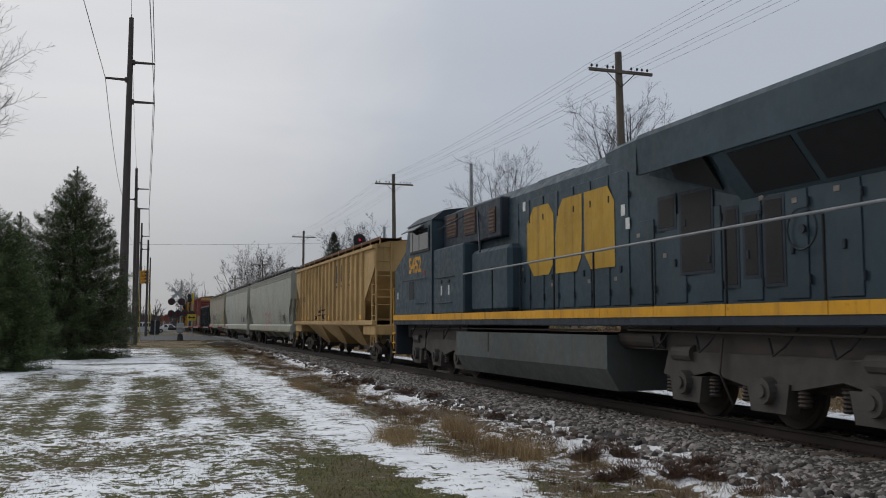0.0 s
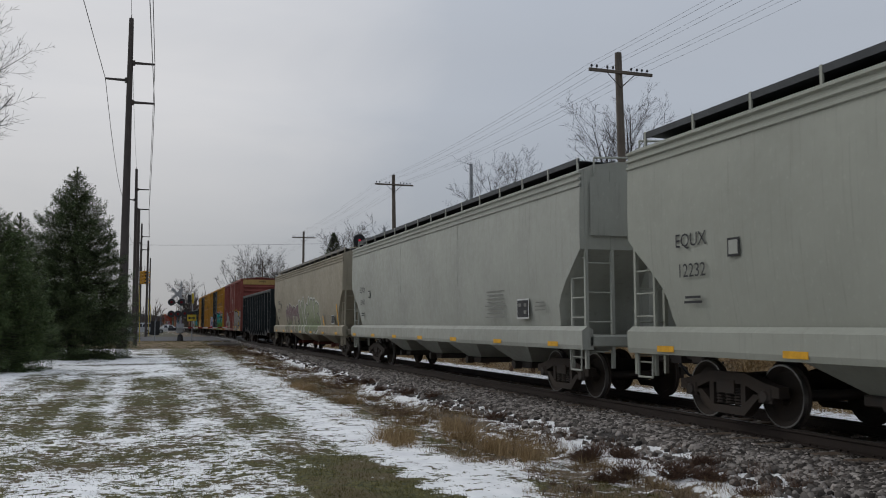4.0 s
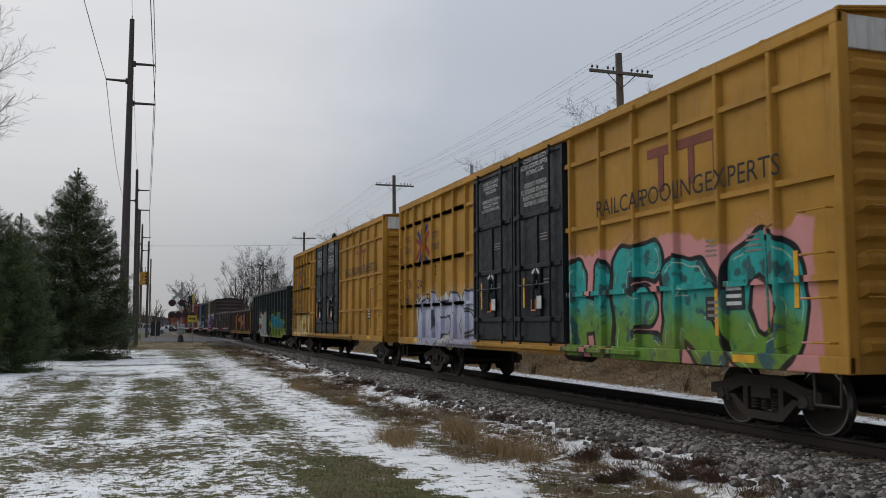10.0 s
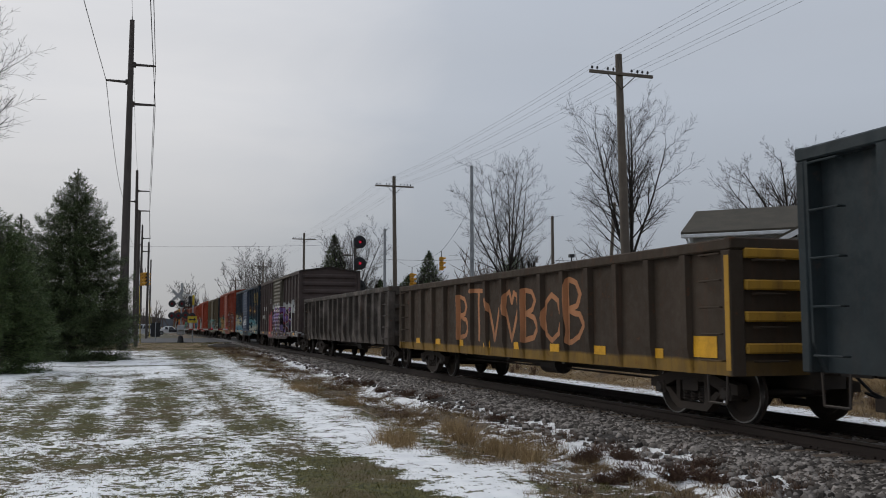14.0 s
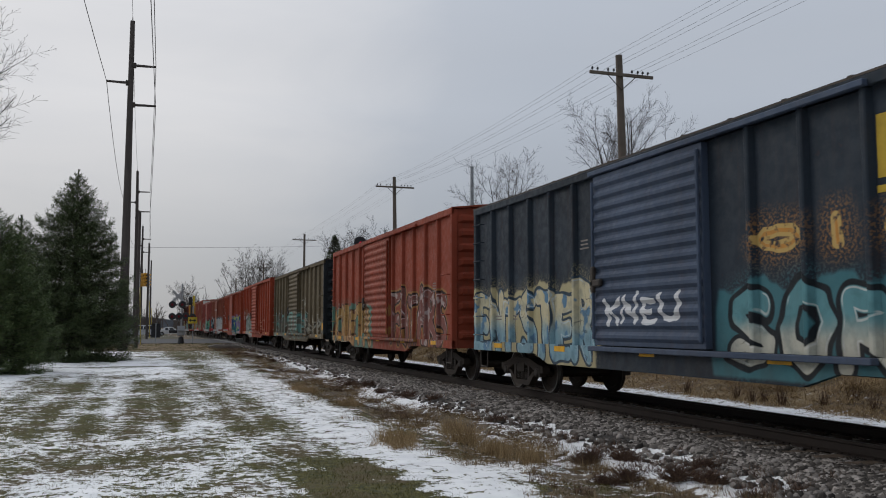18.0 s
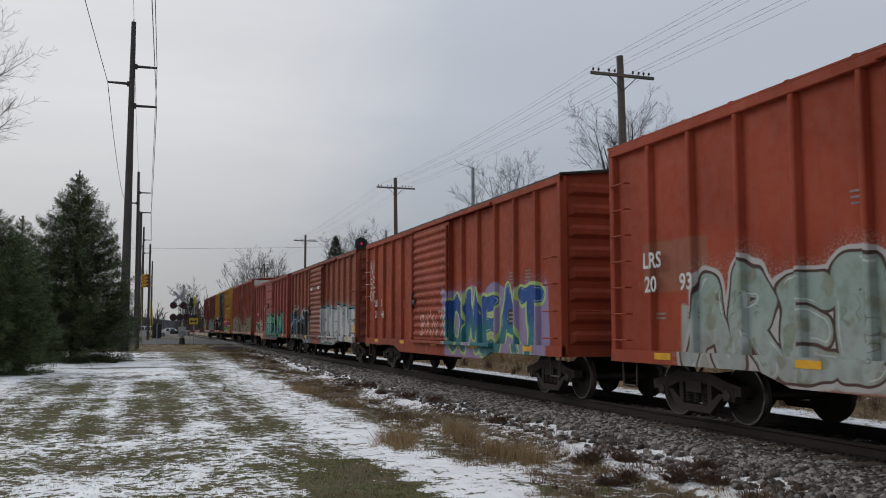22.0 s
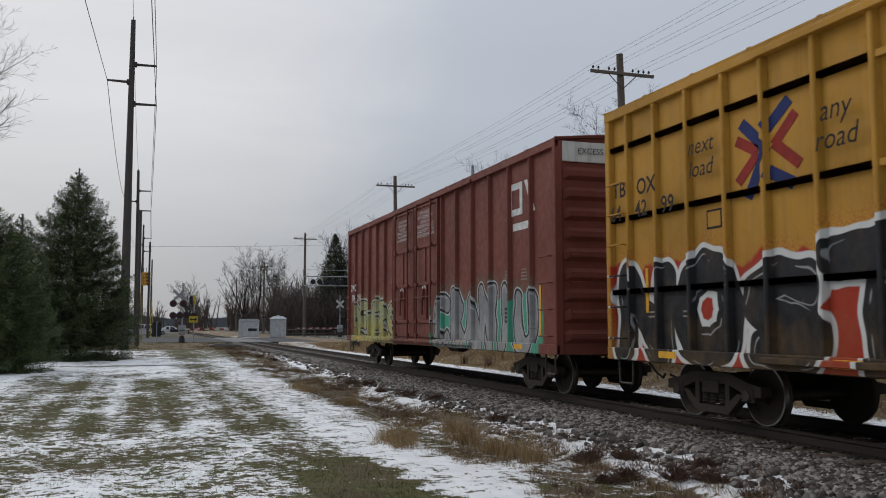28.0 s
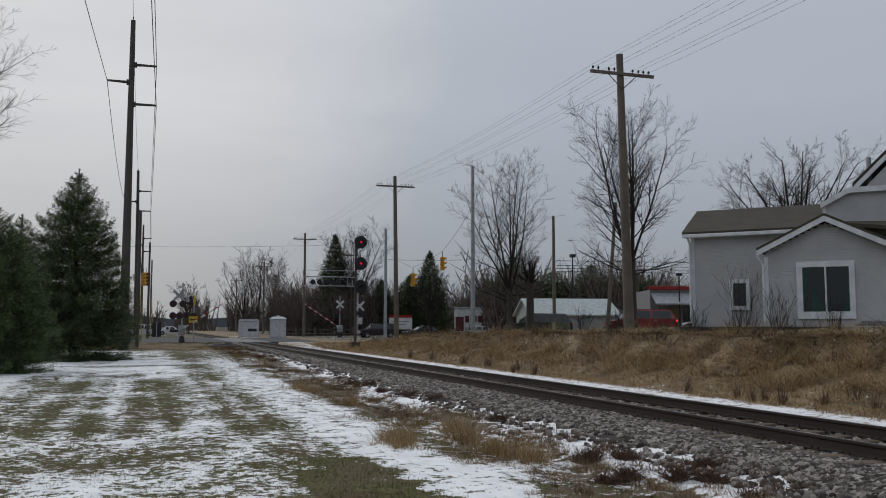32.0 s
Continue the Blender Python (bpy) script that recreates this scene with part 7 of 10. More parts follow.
B16 = car_paint("boxcar_bright_red", RED, rust=0.14, grime=0.3, streaks=0.15, patch=(12.9, 14.7, 1.9, 2.75, (0.24, 0.085, 0.05)), tags=[
    dict(word="AREB", y0=9.5, y1=13.4, z0=0.95, z1=1.95, fills=[(0.31, 0.35, 0.32), (0.25, 0.31, 0.27), (0.22, 0.25, 0.19)], outline=(0.06, 0.035, 0.03), halo=(0.40, 0.38, 0.36), cloud=(0.30, 0.33, 0.30), cloud_up=-0.1, fat=0.26, line=0.035, worn=0.05),
    dict(word="NRSJC", y0=2.9, y1=6.2, z0=1.15, z1=1.75, fills=[(0.45, 0.2, 0.13)], outline=(0.45, 0.2, 0.13), fat=0.05, line=0.01, worn=0.2)])
c16 = boxcar(15.56, 0.84, 4.4, 4.56, B16, "bright red boxcar with spiky white graffiti and a corrugated door", spaced(0.1, 15.46, 15), (6.5, 9.55), corr=8)
side_text(c16, "LRS", 14.25, 2.42, 0.34, bold=0.008)
side_text(c16, "20", 14.3, 2.05, 0.34, bold=0.008)
side_text(c16, "93", 13.35, 2.05, 0.34, bold=0.008)
B17 = car_paint("boxcar_orange_red", (0.25, 0.044, 0.018), rust=0.12, grime=0.3, streaks=0.15, tags=[
    dict(word="OMEAT", y0=1.0, y1=6.7, z0=0.95, z1=2.05, fills=[(0.03, 0.16, 0.17), (0.025, 0.075, 0.24)], outline=(0.36, 0.46, 0.16), cloud=(0.25, 0.21, 0.34), fat=0.20, line=0.07, worn=0.0, cloud_up=0.4),
    dict(word="BKNT", y0=6.7, y1=8.9, z0=1.2, z1=1.75, fills=[(0.5, 0.3, 0.24)], outline=(0.5, 0.3, 0.24), fat=0.05, line=0.01, worn=0.2),
    dict(word="NC", y0=14.4, y1=15.3, z0=3.2, z1=3.7, fills=[(0.5, 0.42, 0.38)], outline=(0.5, 0.42, 0.38), fat=0.06, line=0.01, worn=0.1, warp=0.05),
    dict(word="SEE", y0=14.3, y1=15.3, z0=2.75, z1=3.1, fills=[(0.5, 0.42, 0.38)], outline=(0.5, 0.42, 0.38), fat=0.07, line=0.01, worn=0.1, warp=0.05),
    dict(word="ONE", y0=14.3, y1=15.3, z0=2.3, z1=2.65, fills=[(0.5, 0.42, 0.38)], outline=(0.5, 0.42, 0.38), fat=0.07, line=0.01, worn=0.1, warp=0.05)])
c17 = boxcar(15.57, 0.84, 4.3, 4.46, B17, "orange-red boxcar with blue graffiti and a corrugated door", spaced(0.1, 15.47, 15), (6.45, 9.6), corr=8, roof=STEEL_DARK)
for t, y, z in (("LR", 14.05, 2.2), ("S", 13.35, 2.2), ("21", 14.05, 1.82), ("46", 13.2, 1.82)):
    side_text(c17, t, y, z, 0.33, bold=0.006)
block(c17, 11.0, 11.3, 2.0, 2.3, WHITE_MARK)
block(c17, 11.03, 11.27, 2.03, 2.27, B17, PX + 0.003)
B18 = car_paint("boxcar_rust_brown", (0.21, 0.056, 0.030), rust=0.3, grime=0.4, streaks=0.35, patch=(0.0, 15.3, 0.8, 2.35, (0.23, 0.085, 0.06)), tags=[
    dict(word="ENERAE", y0=0.5, y1=6.75, z0=0.95, z1=2.0, fills=[(0.50, 0.50, 0.48), (0.45, 0.46, 0.44)], outline=(0.015, 0.02, 0.022), halo=(0.05, 0.25, 0.27), fat=0.27, line=0.05, hal=0.05, worn=0.02),
    dict(word="ATWNUT", y0=9.7, y1=15.2, z0=0.92, z1=2.0, fills=[(0.018, 0.024, 0.024), (0.02, 0.028, 0.028)], outline=(0.5, 0.5, 0.48), cloud=(0.02, 0.15, 0.20), fat=0.24, line=0.04, worn=0.02, cloud_up=0.15),
    dict(word="YUKON", y0=6.7, y1=9.0, z0=1.55, z1=1.85, fills=[(0.05, 0.025, 0.03)], outline=(0.05, 0.025, 0.03), fat=0.06, line=0.01, worn=0.05, warp=0.1)])
c18 = boxcar(15.34, 0.84, 4.3, 4.46, B18, "rust-brown boxcar with black, teal and white graffiti", spaced(0.1, 15.24, 15), (6.4, 9.45), corr=8, roof=STEEL_DARK)
for t, y in (("AT", 13.9), ("W", 12.9)):
    side_text(c18, t, y, 2.42, 0.3)
block(c18, 8.6, 9.1, 3.1, 3.25, WHITE_MARK, RX + 0.07)
block(c18, 6.9, 7.3, 3.1, 3.25, WHITE_MARK, RX + 0.07)
block(c18, 0.3, 0.8, 1.2, 1.5, YELLOW_MARK, name="reflector", label="yellow reflective strip")
B19 = car_paint("boxcar_dark_red", (0.23, 0.048, 0.036), rust=0.25, grime=0.35, streaks=0.3, tags=[
    dict(word="GUEMINA", y0=1.9, y1=8.7, z0=0.95, z1=2.0, fills=[(0.05, 0.25, 0.20), (0.12, 0.36, 0.20), (0.04, 0.12, 0.16)], outline=(0.012, 0.018, 0.016), cloud=(0.16, 0.08, 0.10), fat=0.24, line=0.07, worn=0.0, cloud_up=0.15),
    dict(word="KEL", y0=10.0, y1=14.5, z0=0.92, z1=1.6, fills=[(0.42, 0.36, 0.29), (0.46, 0.40, 0.33)], outline=(0.03, 0.02, 0.02), halo=(0.46, 0.40, 0.33), fat=0.25, line=0.04, worn=0.05)])
c19 = boxcar(15.43, 0.84, 4.32, 4.52, B19, "dark red boxcar with green graffiti and a plain plug door", spaced(0.1, 15.33, 14), (6.15, 9.4), "simple", corr=8)
side_text(c19, "HOKX", 13.2, 2.3, 0.26)
block(c19, 10.5, 10.75, 2.45, 2.75, WHITE_MARK)
block(c19, 9.7, 10.2, 2.5, 2.95, WHITE_MARK, name="stencil_line")
B20 = car_paint("boxcar_red_brown", (0.24, 0.055, 0.032), rust=0.35, grime=0.45, streaks=0.4, chalk=0.25, tags=[
    dict(word="NEKWTMAENT", y0=0.3, y1=14.2, z0=0.92, z1=1.95, fills=[(0.36, 0.33, 0.24), (0.28, 0.30, 0.22)], outline=(0.20, 0.13, 0.09), fat=0.24, line=0.05, worn=0.35, strength=0.8)])
c20 = boxcar(15.09, 0.86, 4.9, 5.04, B20, "tall red-brown boxcar with faded pale graffiti along the bottom", spaced(0.1, 14.99, 17), (6.5, 9.15), "plug", band=PANEL_WHITE, corr=10, belly=None)
CARS += [(c12, 235.91), (c13, 252.71), (c14, 269.56), (c15, 286.59), (c16, 304.0), (c17, 321.44), (c18, 338.64), (c19, 355.35), (c20, 372.6)]
NRED = (0.30, 0.014, 0.012)
c21 = yellow_boxcar(18.05, (6.73, 11.45), "yellow double-door boxcar with black and white graffiti over red", [
    dict(word="NOST", y0=11.3, y1=17.7, z0=1.0, z1=2.1, fills=[(0.012, 0.012, 0.013), (0.02, 0.02, 0.022)], outline=(0.55, 0.55, 0.53), cloud=NRED, fat=0.35, line=0.085, worn=0.0, cloud_up=0.35),
    dict(word="OMG", y0=1.2, y1=6.6, z0=0.95, z1=2.1, fills=[(0.10, 0.30, 0.06), (0.50, 0.15, 0.02), (0.20, 0.06, 0.30)], outline=(0.5, 0.5, 0.5), cloud=NRED, fat=0.3, line=0.05, worn=0.02)], "644299", name="boxcar_yellow_fresh", bright=1.1, far=False)
BCN = car_paint("boxcar_oxide_brown", (0.15, 0.043, 0.031), rust=0.2, grime=0.35, streaks=0.2, tags=[
    dict(word="CRANIU", y0=1.1, y1=7.5, z0=0.95, z1=2.05, fills=[(0.30, 0.30, 0.29), (0.22, 0.22, 0.22)], outline=(0.015, 0.015, 0.017), halo=(0.42, 0.42, 0.42), cloud=(0.05, 0.30, 0.19), fat=0.23, line=0.05, hal=0.04, worn=0.02, cloud_up=0.1),
    dict(word="DEWERS", y0=11.8, y1=17.4, z0=0.9, z1=2.0, fills=[(0.40, 0.36, 0.12), (0.30, 0.30, 0.16)], outline=(0.03, 0.03, 0.022), halo=(0.38, 0.38, 0.34), fat=0.23, line=0.05, worn=0.05)])
c22 = boxcar(18.34, 0.84, 5.0, 5.14, BCN, "oxide brown high-cube boxcar with grey and yellow graffiti", [0.1 + 6.9 * i / 6 for i in range(7)] + [11.85 + 6.4 * i / 6 for i in range(7)], (7.2, 11.65), "plug", overhang=2.15, belly=None, band=PANEL_WHITE, corr=9, rib_w=0.07)
g = Form().border(-PX - 0.008, -PX - 0.002, 1.75, 2.45, 3.75, 4.45, 0.14)
part("logo_shape", g, WHITE_MARK, c22, "white square logo shape")
part("logo_shape", Form().prism([(1.1, 3.75), (1.25, 3.75), (1.65, 4.45), (1.5, 4.45)], "x", -PX - 0.008, -PX - 0.002), WHITE_MARK, c22, "white slanted logo shape")
bars(c22, WHITE_MARK, -PX - 0.002, 1.75, 3.58, 1.3, 1, 0.16)
side_text(c22, "CLOSE AND LOCK\nBOTH DOORS BEFORE\nMOVING CAR\nFERMER ET VERROUILLER\nLES DEUX PORTES AVANT\nDE DEPLACER LE WAGON", 8.2, 4.25, 0.135, x=RX + 0.05)
side_text(c22, "CLOSE THIS DOOR\nBEFORE CLOSING\nMAIN DOOR\nFERMER CETTE PORTE\nAVANT DE FERMER\nLA PORTE PRINCIPALE", 10.5, 4.25, 0.115, x=RX + 0.05)
for t, y, z in (("DWC", 17.3, 2.78), ("794", 17.3, 2.4), ("218", 16.4, 2.4)):
    side_text(c22, t, y, z, 0.34, bold=0.01)
letters("EXCESS HEIGHT CAR", 0.17, BLACK_MARK, c22, end_plane(-0.3, -0.012, 4.79))
block(c22, 0.85, 0.93, 1.2, 2.2, YELLOW_MARK, PX + 0.004, "reflector", "yellow reflective strip")
CARS += [(c21, 389.68), (c22, 409.69)]

# ---- poles, wires and signals ----
POLE_WOOD = plain("weathered_pole_wood", (0.15, 0.125, 0.10), 0.85, scale=1.2, relief=0.5, dark=(0.09, 0.075, 0.062))
POLE_DARK = plain("dark_brown_pole", (0.075, 0.062, 0.055), 0.8, scale=1.0, relief=0.4, dark=(0.05, 0.043, 0.04))
GALV = plain("galvanised_steel", (0.33, 0.345, 0.36), 0.5, 0.3, relief=0.1)
WIRE = flat("wire", (0.03, 0.03, 0.032), 0.6)
SIGNAL_BLACK = plain("signal_black", (0.022, 0.023, 0.026), 0.55, relief=0.1)
YELLOW_GUARD = plain("yellow_plastic_guard", (0.5, 0.38, 0.03), 0.5)
CROSSING_WHITE = plain("crossing_white", (0.6, 0.6, 0.58), 0.5)
LAMP_RED = glowing("lit_red_lens", (0.75, 0.03, 0.07), 0.4)
BRAKE_RED = glowing("lit_brake_lamp", (0.9, 0.03, 0.03), 1.2)


def wire(a, b, sag, r=0.012, n=14, name="overhead_wire", label="thin dark overhead wire"):
    a, b = Vector(a), Vector(b)
    pts = [a.lerp(b, i / n) - Vector((0, 0, sag * 4 * (i / n) * (1 - i / n))) for i in range(n + 1)]
    d = (b - a).normalized()
    u = Vector((d.y, -d.x, 0)).normalized()
    w = d.cross(u)
    f = Form().loft([[tuple(p + (u * c + w * s) * r) for c, s in ((1, 0), (0, 1), (-1, 0), (0, -1))] for p in pts])
    return tagged(part(name, f, WIRE), label, "wire", "overhead wires")


def telegraph_pole(x, y, z, h, r0=0.19, r1=0.12, arm=3.05, lean=(0, 0), arm_z=0.8):
    t = thing("telegraph_pole", "weathered grey-brown timber telegraph pole with one crossarm", "utility pole", "telegraph poles by the track", Matrix.Translation((x, y, z)))
    top = (lean[0], lean[1], h)
    part("pole", Form().rod((0, 0, -0.6), top, r0, r1, 14), POLE_WOOD, t, smooth=True)
    c = Vector(top) * ((h - arm_z) / h)
    part("crossarm", Form().box(c.x - arm / 2, c.x + arm / 2, c.y - 0.21, c.y - 0.12, c.z - 0.06, c.z + 0.06, 0.01), POLE_WOOD, t)
    for s in (-1, 1):
        part("arm_brace", Form().rod((c.x, c.y - 0.16, c.z - 0.6), (c.x + s * 0.6, c.y - 0.16, c.z - 0.05), 0.018, n=5), STEEL_DARK, t)
    for k in (-1.4, -1.15, -0.65, -0.38, 0.5, 0.78, 1.02, 1.28):
        f = Form().turn([(0.0, 0.16), (0.03, 0.15), (0.045, 0.10), (0.045, 0.06), (0.012, 0.05), (0.012, 0.0)], (c.x + k * arm / 3.05, c.y - 0.165, c.z + 0.06), "z", 8)
        part("insulator", f, SIGNAL_BLACK, t)
    return t, Vector((x, y, z)) + c


tp = [telegraph_pole(17.79, 30.28, 0.55, 11.3, 0.21, 0.13, 2.75, (-0.65, -0.7))[1], telegraph_pole(18.37, 65.81, 0.3, 12.6, 0.2, 0.13, 3.05, (-0.3, -0.4))[1],
      telegraph_pole(19.4, 113.5, -0.1, 13.4, 0.2, 0.13, 3.05)[1], telegraph_pole(20.4, 162.5, -0.3, 13.2, 0.2, 0.13, 3.05)[1], telegraph_pole(20.6, 215, -0.3, 13.2, 0.2, 0.13, 3.05)[1]]
ahead = [Vector((17.6, -12.0, 11.6))] + tp
for a, b in zip(ahead, ahead[1:]):
    for k in (-1.4, -1.15, -0.65, -0.38, 0.5, 0.78, 1.28):
        wire(a + Vector((k, -0.165, 0.2)), b + Vector((k, -0.165, 0.2)), 0.35, 0.0045)


def power_pole(x, y, z, h, arms, r0, r1, lean=(0, 0)):
    t = thing("power_pole", "tall dark tapered power pole with short side arms", "utility pole", "power poles beside the lawn", Matrix.Translation((x, y, z)))
    part("pole", Form().rod((0, 0, -0.5), (lean[0], lean[1], h), r0, r1, 16), POLE_DARK, t, smooth=True)
    part("pole_cap", Form().rod((lean[0], lean[1], h), (lean[0], lean[1], h + 0.25), 0.03, n=6), STEEL_DARK, t)
    tips = []
    for side, az, ln in arms:
        k = az / h
        p = Vector((lean[0] * k, lean[1] * k, az))
        q = p + Vector((side * ln, 0, 0.02))
        part("side_arm", Form().rod(p, q, 0.10, 0.07, 10), POLE_DARK, t)
        part("arm_bracket", Form().box(p.x - 0.02 + side * 0.1, p.x + 0.02 + side * 0.3, p.y - 0.14, p.y + 0.14, az - 0.16, az + 0.16, 0.02), STEEL_DARK, t)
        tips.append(Vector((x, y, z)) + q)
    return t, tips, Vector((x + lean[0], y + lean[1], z + h + 0.25))


PA = [power_pole(-1.22, 60.9, -0.15, 21.75, ((1, 18.75, 1.55), (-1, 17.55, 1.5), (1, 16.1, 1.6)), 0.32, 0.15, (0.0, 0)),
      power_pole(-0.95, 121.2, -0.2, 21.8, ((1, 19.1, 1.6), (-1, 17.7, 1.5), (1, 16.5, 1.6)), 0.33, 0.16, (-0.3, 0)),
      power_pole(-0.6, 185.0, -0.3, 21.6, ((1, 19.0, 1.6), (-1, 17.7, 1.5), (1, 16.4, 1.6)), 0.33, 0.16)]
seen = [Vector((0.08, 46.0, 17.9)), Vector((-3.24, 47.2, 17.9)), Vector((0.08, 46.0, 15.6)), Vector((-1.09, 46.5, 20.6))]


def onward(tip, near, y=0.0):
    """Carry a wire on from its arm through a nearer point, to over the lawn behind."""
    k = (tip.y - y) / (tip.y - near.y)
    return tip + (near - tip) * k


back = [onward(PA[0][1][j], seen[j]) for j in range(3)]
for j in range(3):
    wire(back[j], PA[0][1][j], 0.3, 0.02, 20)
    wire(PA[0][1][j], PA[1][1][j], 1.5, 0.02, 16)
    wire(PA[1][1][j], PA[2][1][j], 1.5, 0.02, 10)
wire(onward(PA[0][2], seen[3]), PA[0][2], 0.3, 0.012, 16)
wire(PA[0][2], PA[1][2], 1.2, 0.012, 12)
for x, y, h in ((-0.45, 68.0, 10.0), (0.4, 105.0, 11.0), (0.9, 140.0, 11.5)):
    t = thing("service_pole", "shorter brown timber service pole with a yellow guy guard", "utility pole", "power poles beside the lawn", Matrix.Translation((x, y, -0.2)))
    part("pole", Form().rod((0, 0, -0.4), (0, 0, h), 0.15, 0.1, 10), POLE_DARK, t)
    part("guy_wire", Form().rod((0.05, 0, h * 0.8), (0.35, -3.0, 0.1), 0.012, n=5), WIRE, t)
    part("guy_guard", Form().rod((0.31, -2.6, 0.35), (0.17, -1.2, 4.4), 0.03, n=8), YELLOW_GUARD, t, "yellow guy-wire guard")


def plain_pole(x, y, z, h, r0, r1, mat, label, lean=(0, 0)):
    t = thing("steel_pole" if mat is GALV else "timber_pole", label, "utility pole", at=Matrix.Translation((x, y, z)))
    part("pole", Form().rod((0, 0, -0.5), (lean[0], lean[1], h), r0, r1, 12), mat, t, smooth=True)
    part("pole_cap", Form().turn([(0.0, 0.05), (r1, 0.03), (r1 + 0.01, 0.0)], (lean[0], lean[1], h), "z", 12), mat, t)
    return t


plain_pole(21.1, 56.4, 0.5, 11.8, 0.17, 0.11, GALV, "grey galvanised steel signal pole")
plain_pole(23.1, 87.0, 0.0, 11.2, 0.17, 0.13, GALV, "grey galvanised steel signal pole")
plain_pole(32.9, 68.3, 0.6, 10.1, 0.16, 0.12, POLE_WOOD, "weathered timber pole behind the bank")
guy = plain_pole(29.6, 53.4, 0.9, 8.9, 0.15, 0.11, POLE_WOOD, "leaning timber pole with a street lamp", (0.85, 0))
part("lamp_arm", Form().path([(0.8, 0, 8.4), (1.4, -0.2, 8.5), (2.3, -0.4, 8.1)], 0.03), GALV, guy)
part("lamp_head", Form().turn([(0.0, 0.12), (0.16, 0.05), (0.2, -0.05), (0.12, -0.1), (0.0, -0.1)], (2.45, -0.42, 8.05), "z", 12), GALV, guy, "grey street lamp head")
for z0, z1 in ((6.9, 5.7), (6.5, 5.35), (6.25, 5.15), (6.0, 4.9)):
    wire((33, 68, z0), (75, 40, z1), 0.15, 0.022, 12)
wire((23.1, 87.0, 8.15), (21.1, 56.4, 5.9), 0.1, 0.014)
wire((-60, 122, 13.0), (23.1, 120.0, 12.4), 1.2, 0.014, 20)
wire((21.1, 56.4, 9.6), (23.46, 69.95, 7.62), 0.2, 0.012)
wire((23.46, 69.95, 7.62), (21.75, 72.76, 6.38), 0.1, 0.012)
wire((21.75, 72.76, 6.38), (23.1, 87.0, 9.0), 0.2, 0.012)


TRAFFIC_YELLOW = plain("traffic_light_yellow", (0.56, 0.27, 0.02), 0.5)


def traffic_light(x, y, z, turn, n=3):
    t = thing("traffic_light", "yellow three-lamp traffic light hung from a span wire", "traffic light", "traffic lights at the junction", pose(x, y, z, 0, 0, turn))
    for i in range(n):
        b = part("lamp_box", Form().box(-0.19, 0.19, -0.18, 0.18, -0.38 * (i + 1) + 0.02, -0.38 * i, 0.04), TRAFFIC_YELLOW, t, "yellow lamp housing")
        part("lens", Form().rod((0, -0.181, -0.38 * i - 0.18), (0, -0.186, -0.38 * i - 0.18), 0.14, n=14), SIGNAL_BLACK, b)
        v = Form()
        for k in range(9):
            a0, a1 = math.pi * k / 9, math.pi * (k + 1) / 9
            c = -0.38 * i - 0.18
            v.add([(0.15 * math.cos(a0), -0.18, c + 0.15 * math.sin(a0)), (0.15 * math.cos(a1), -0.18, c + 0.15 * math.sin(a1)), (0.15 * math.cos(a1), -0.36, c + 0.15 * math.sin(a1)), (0.15 * math.cos(a0), -0.36, c + 0.15 * math.sin(a0))], [(0, 1, 2, 3)])
        part("visor", v, TRAFFIC_YELLOW, b)
    part("hanger", Form().rod((0, 0, 0), (0, 0, 0.5), 0.03, n=6), STEEL_DARK, t)
    return t


traffic_light(21.75, 72.76, 5.88, 60)
traffic_light(23.46, 69.95, 7.12, 75)
for x, y in ((-0.2, 108.0), (0.35, 108.3), (0.1, 107.0)):
    traffic_light(x, y, 7.5, 40 if x < 0.2 else 100, 4)


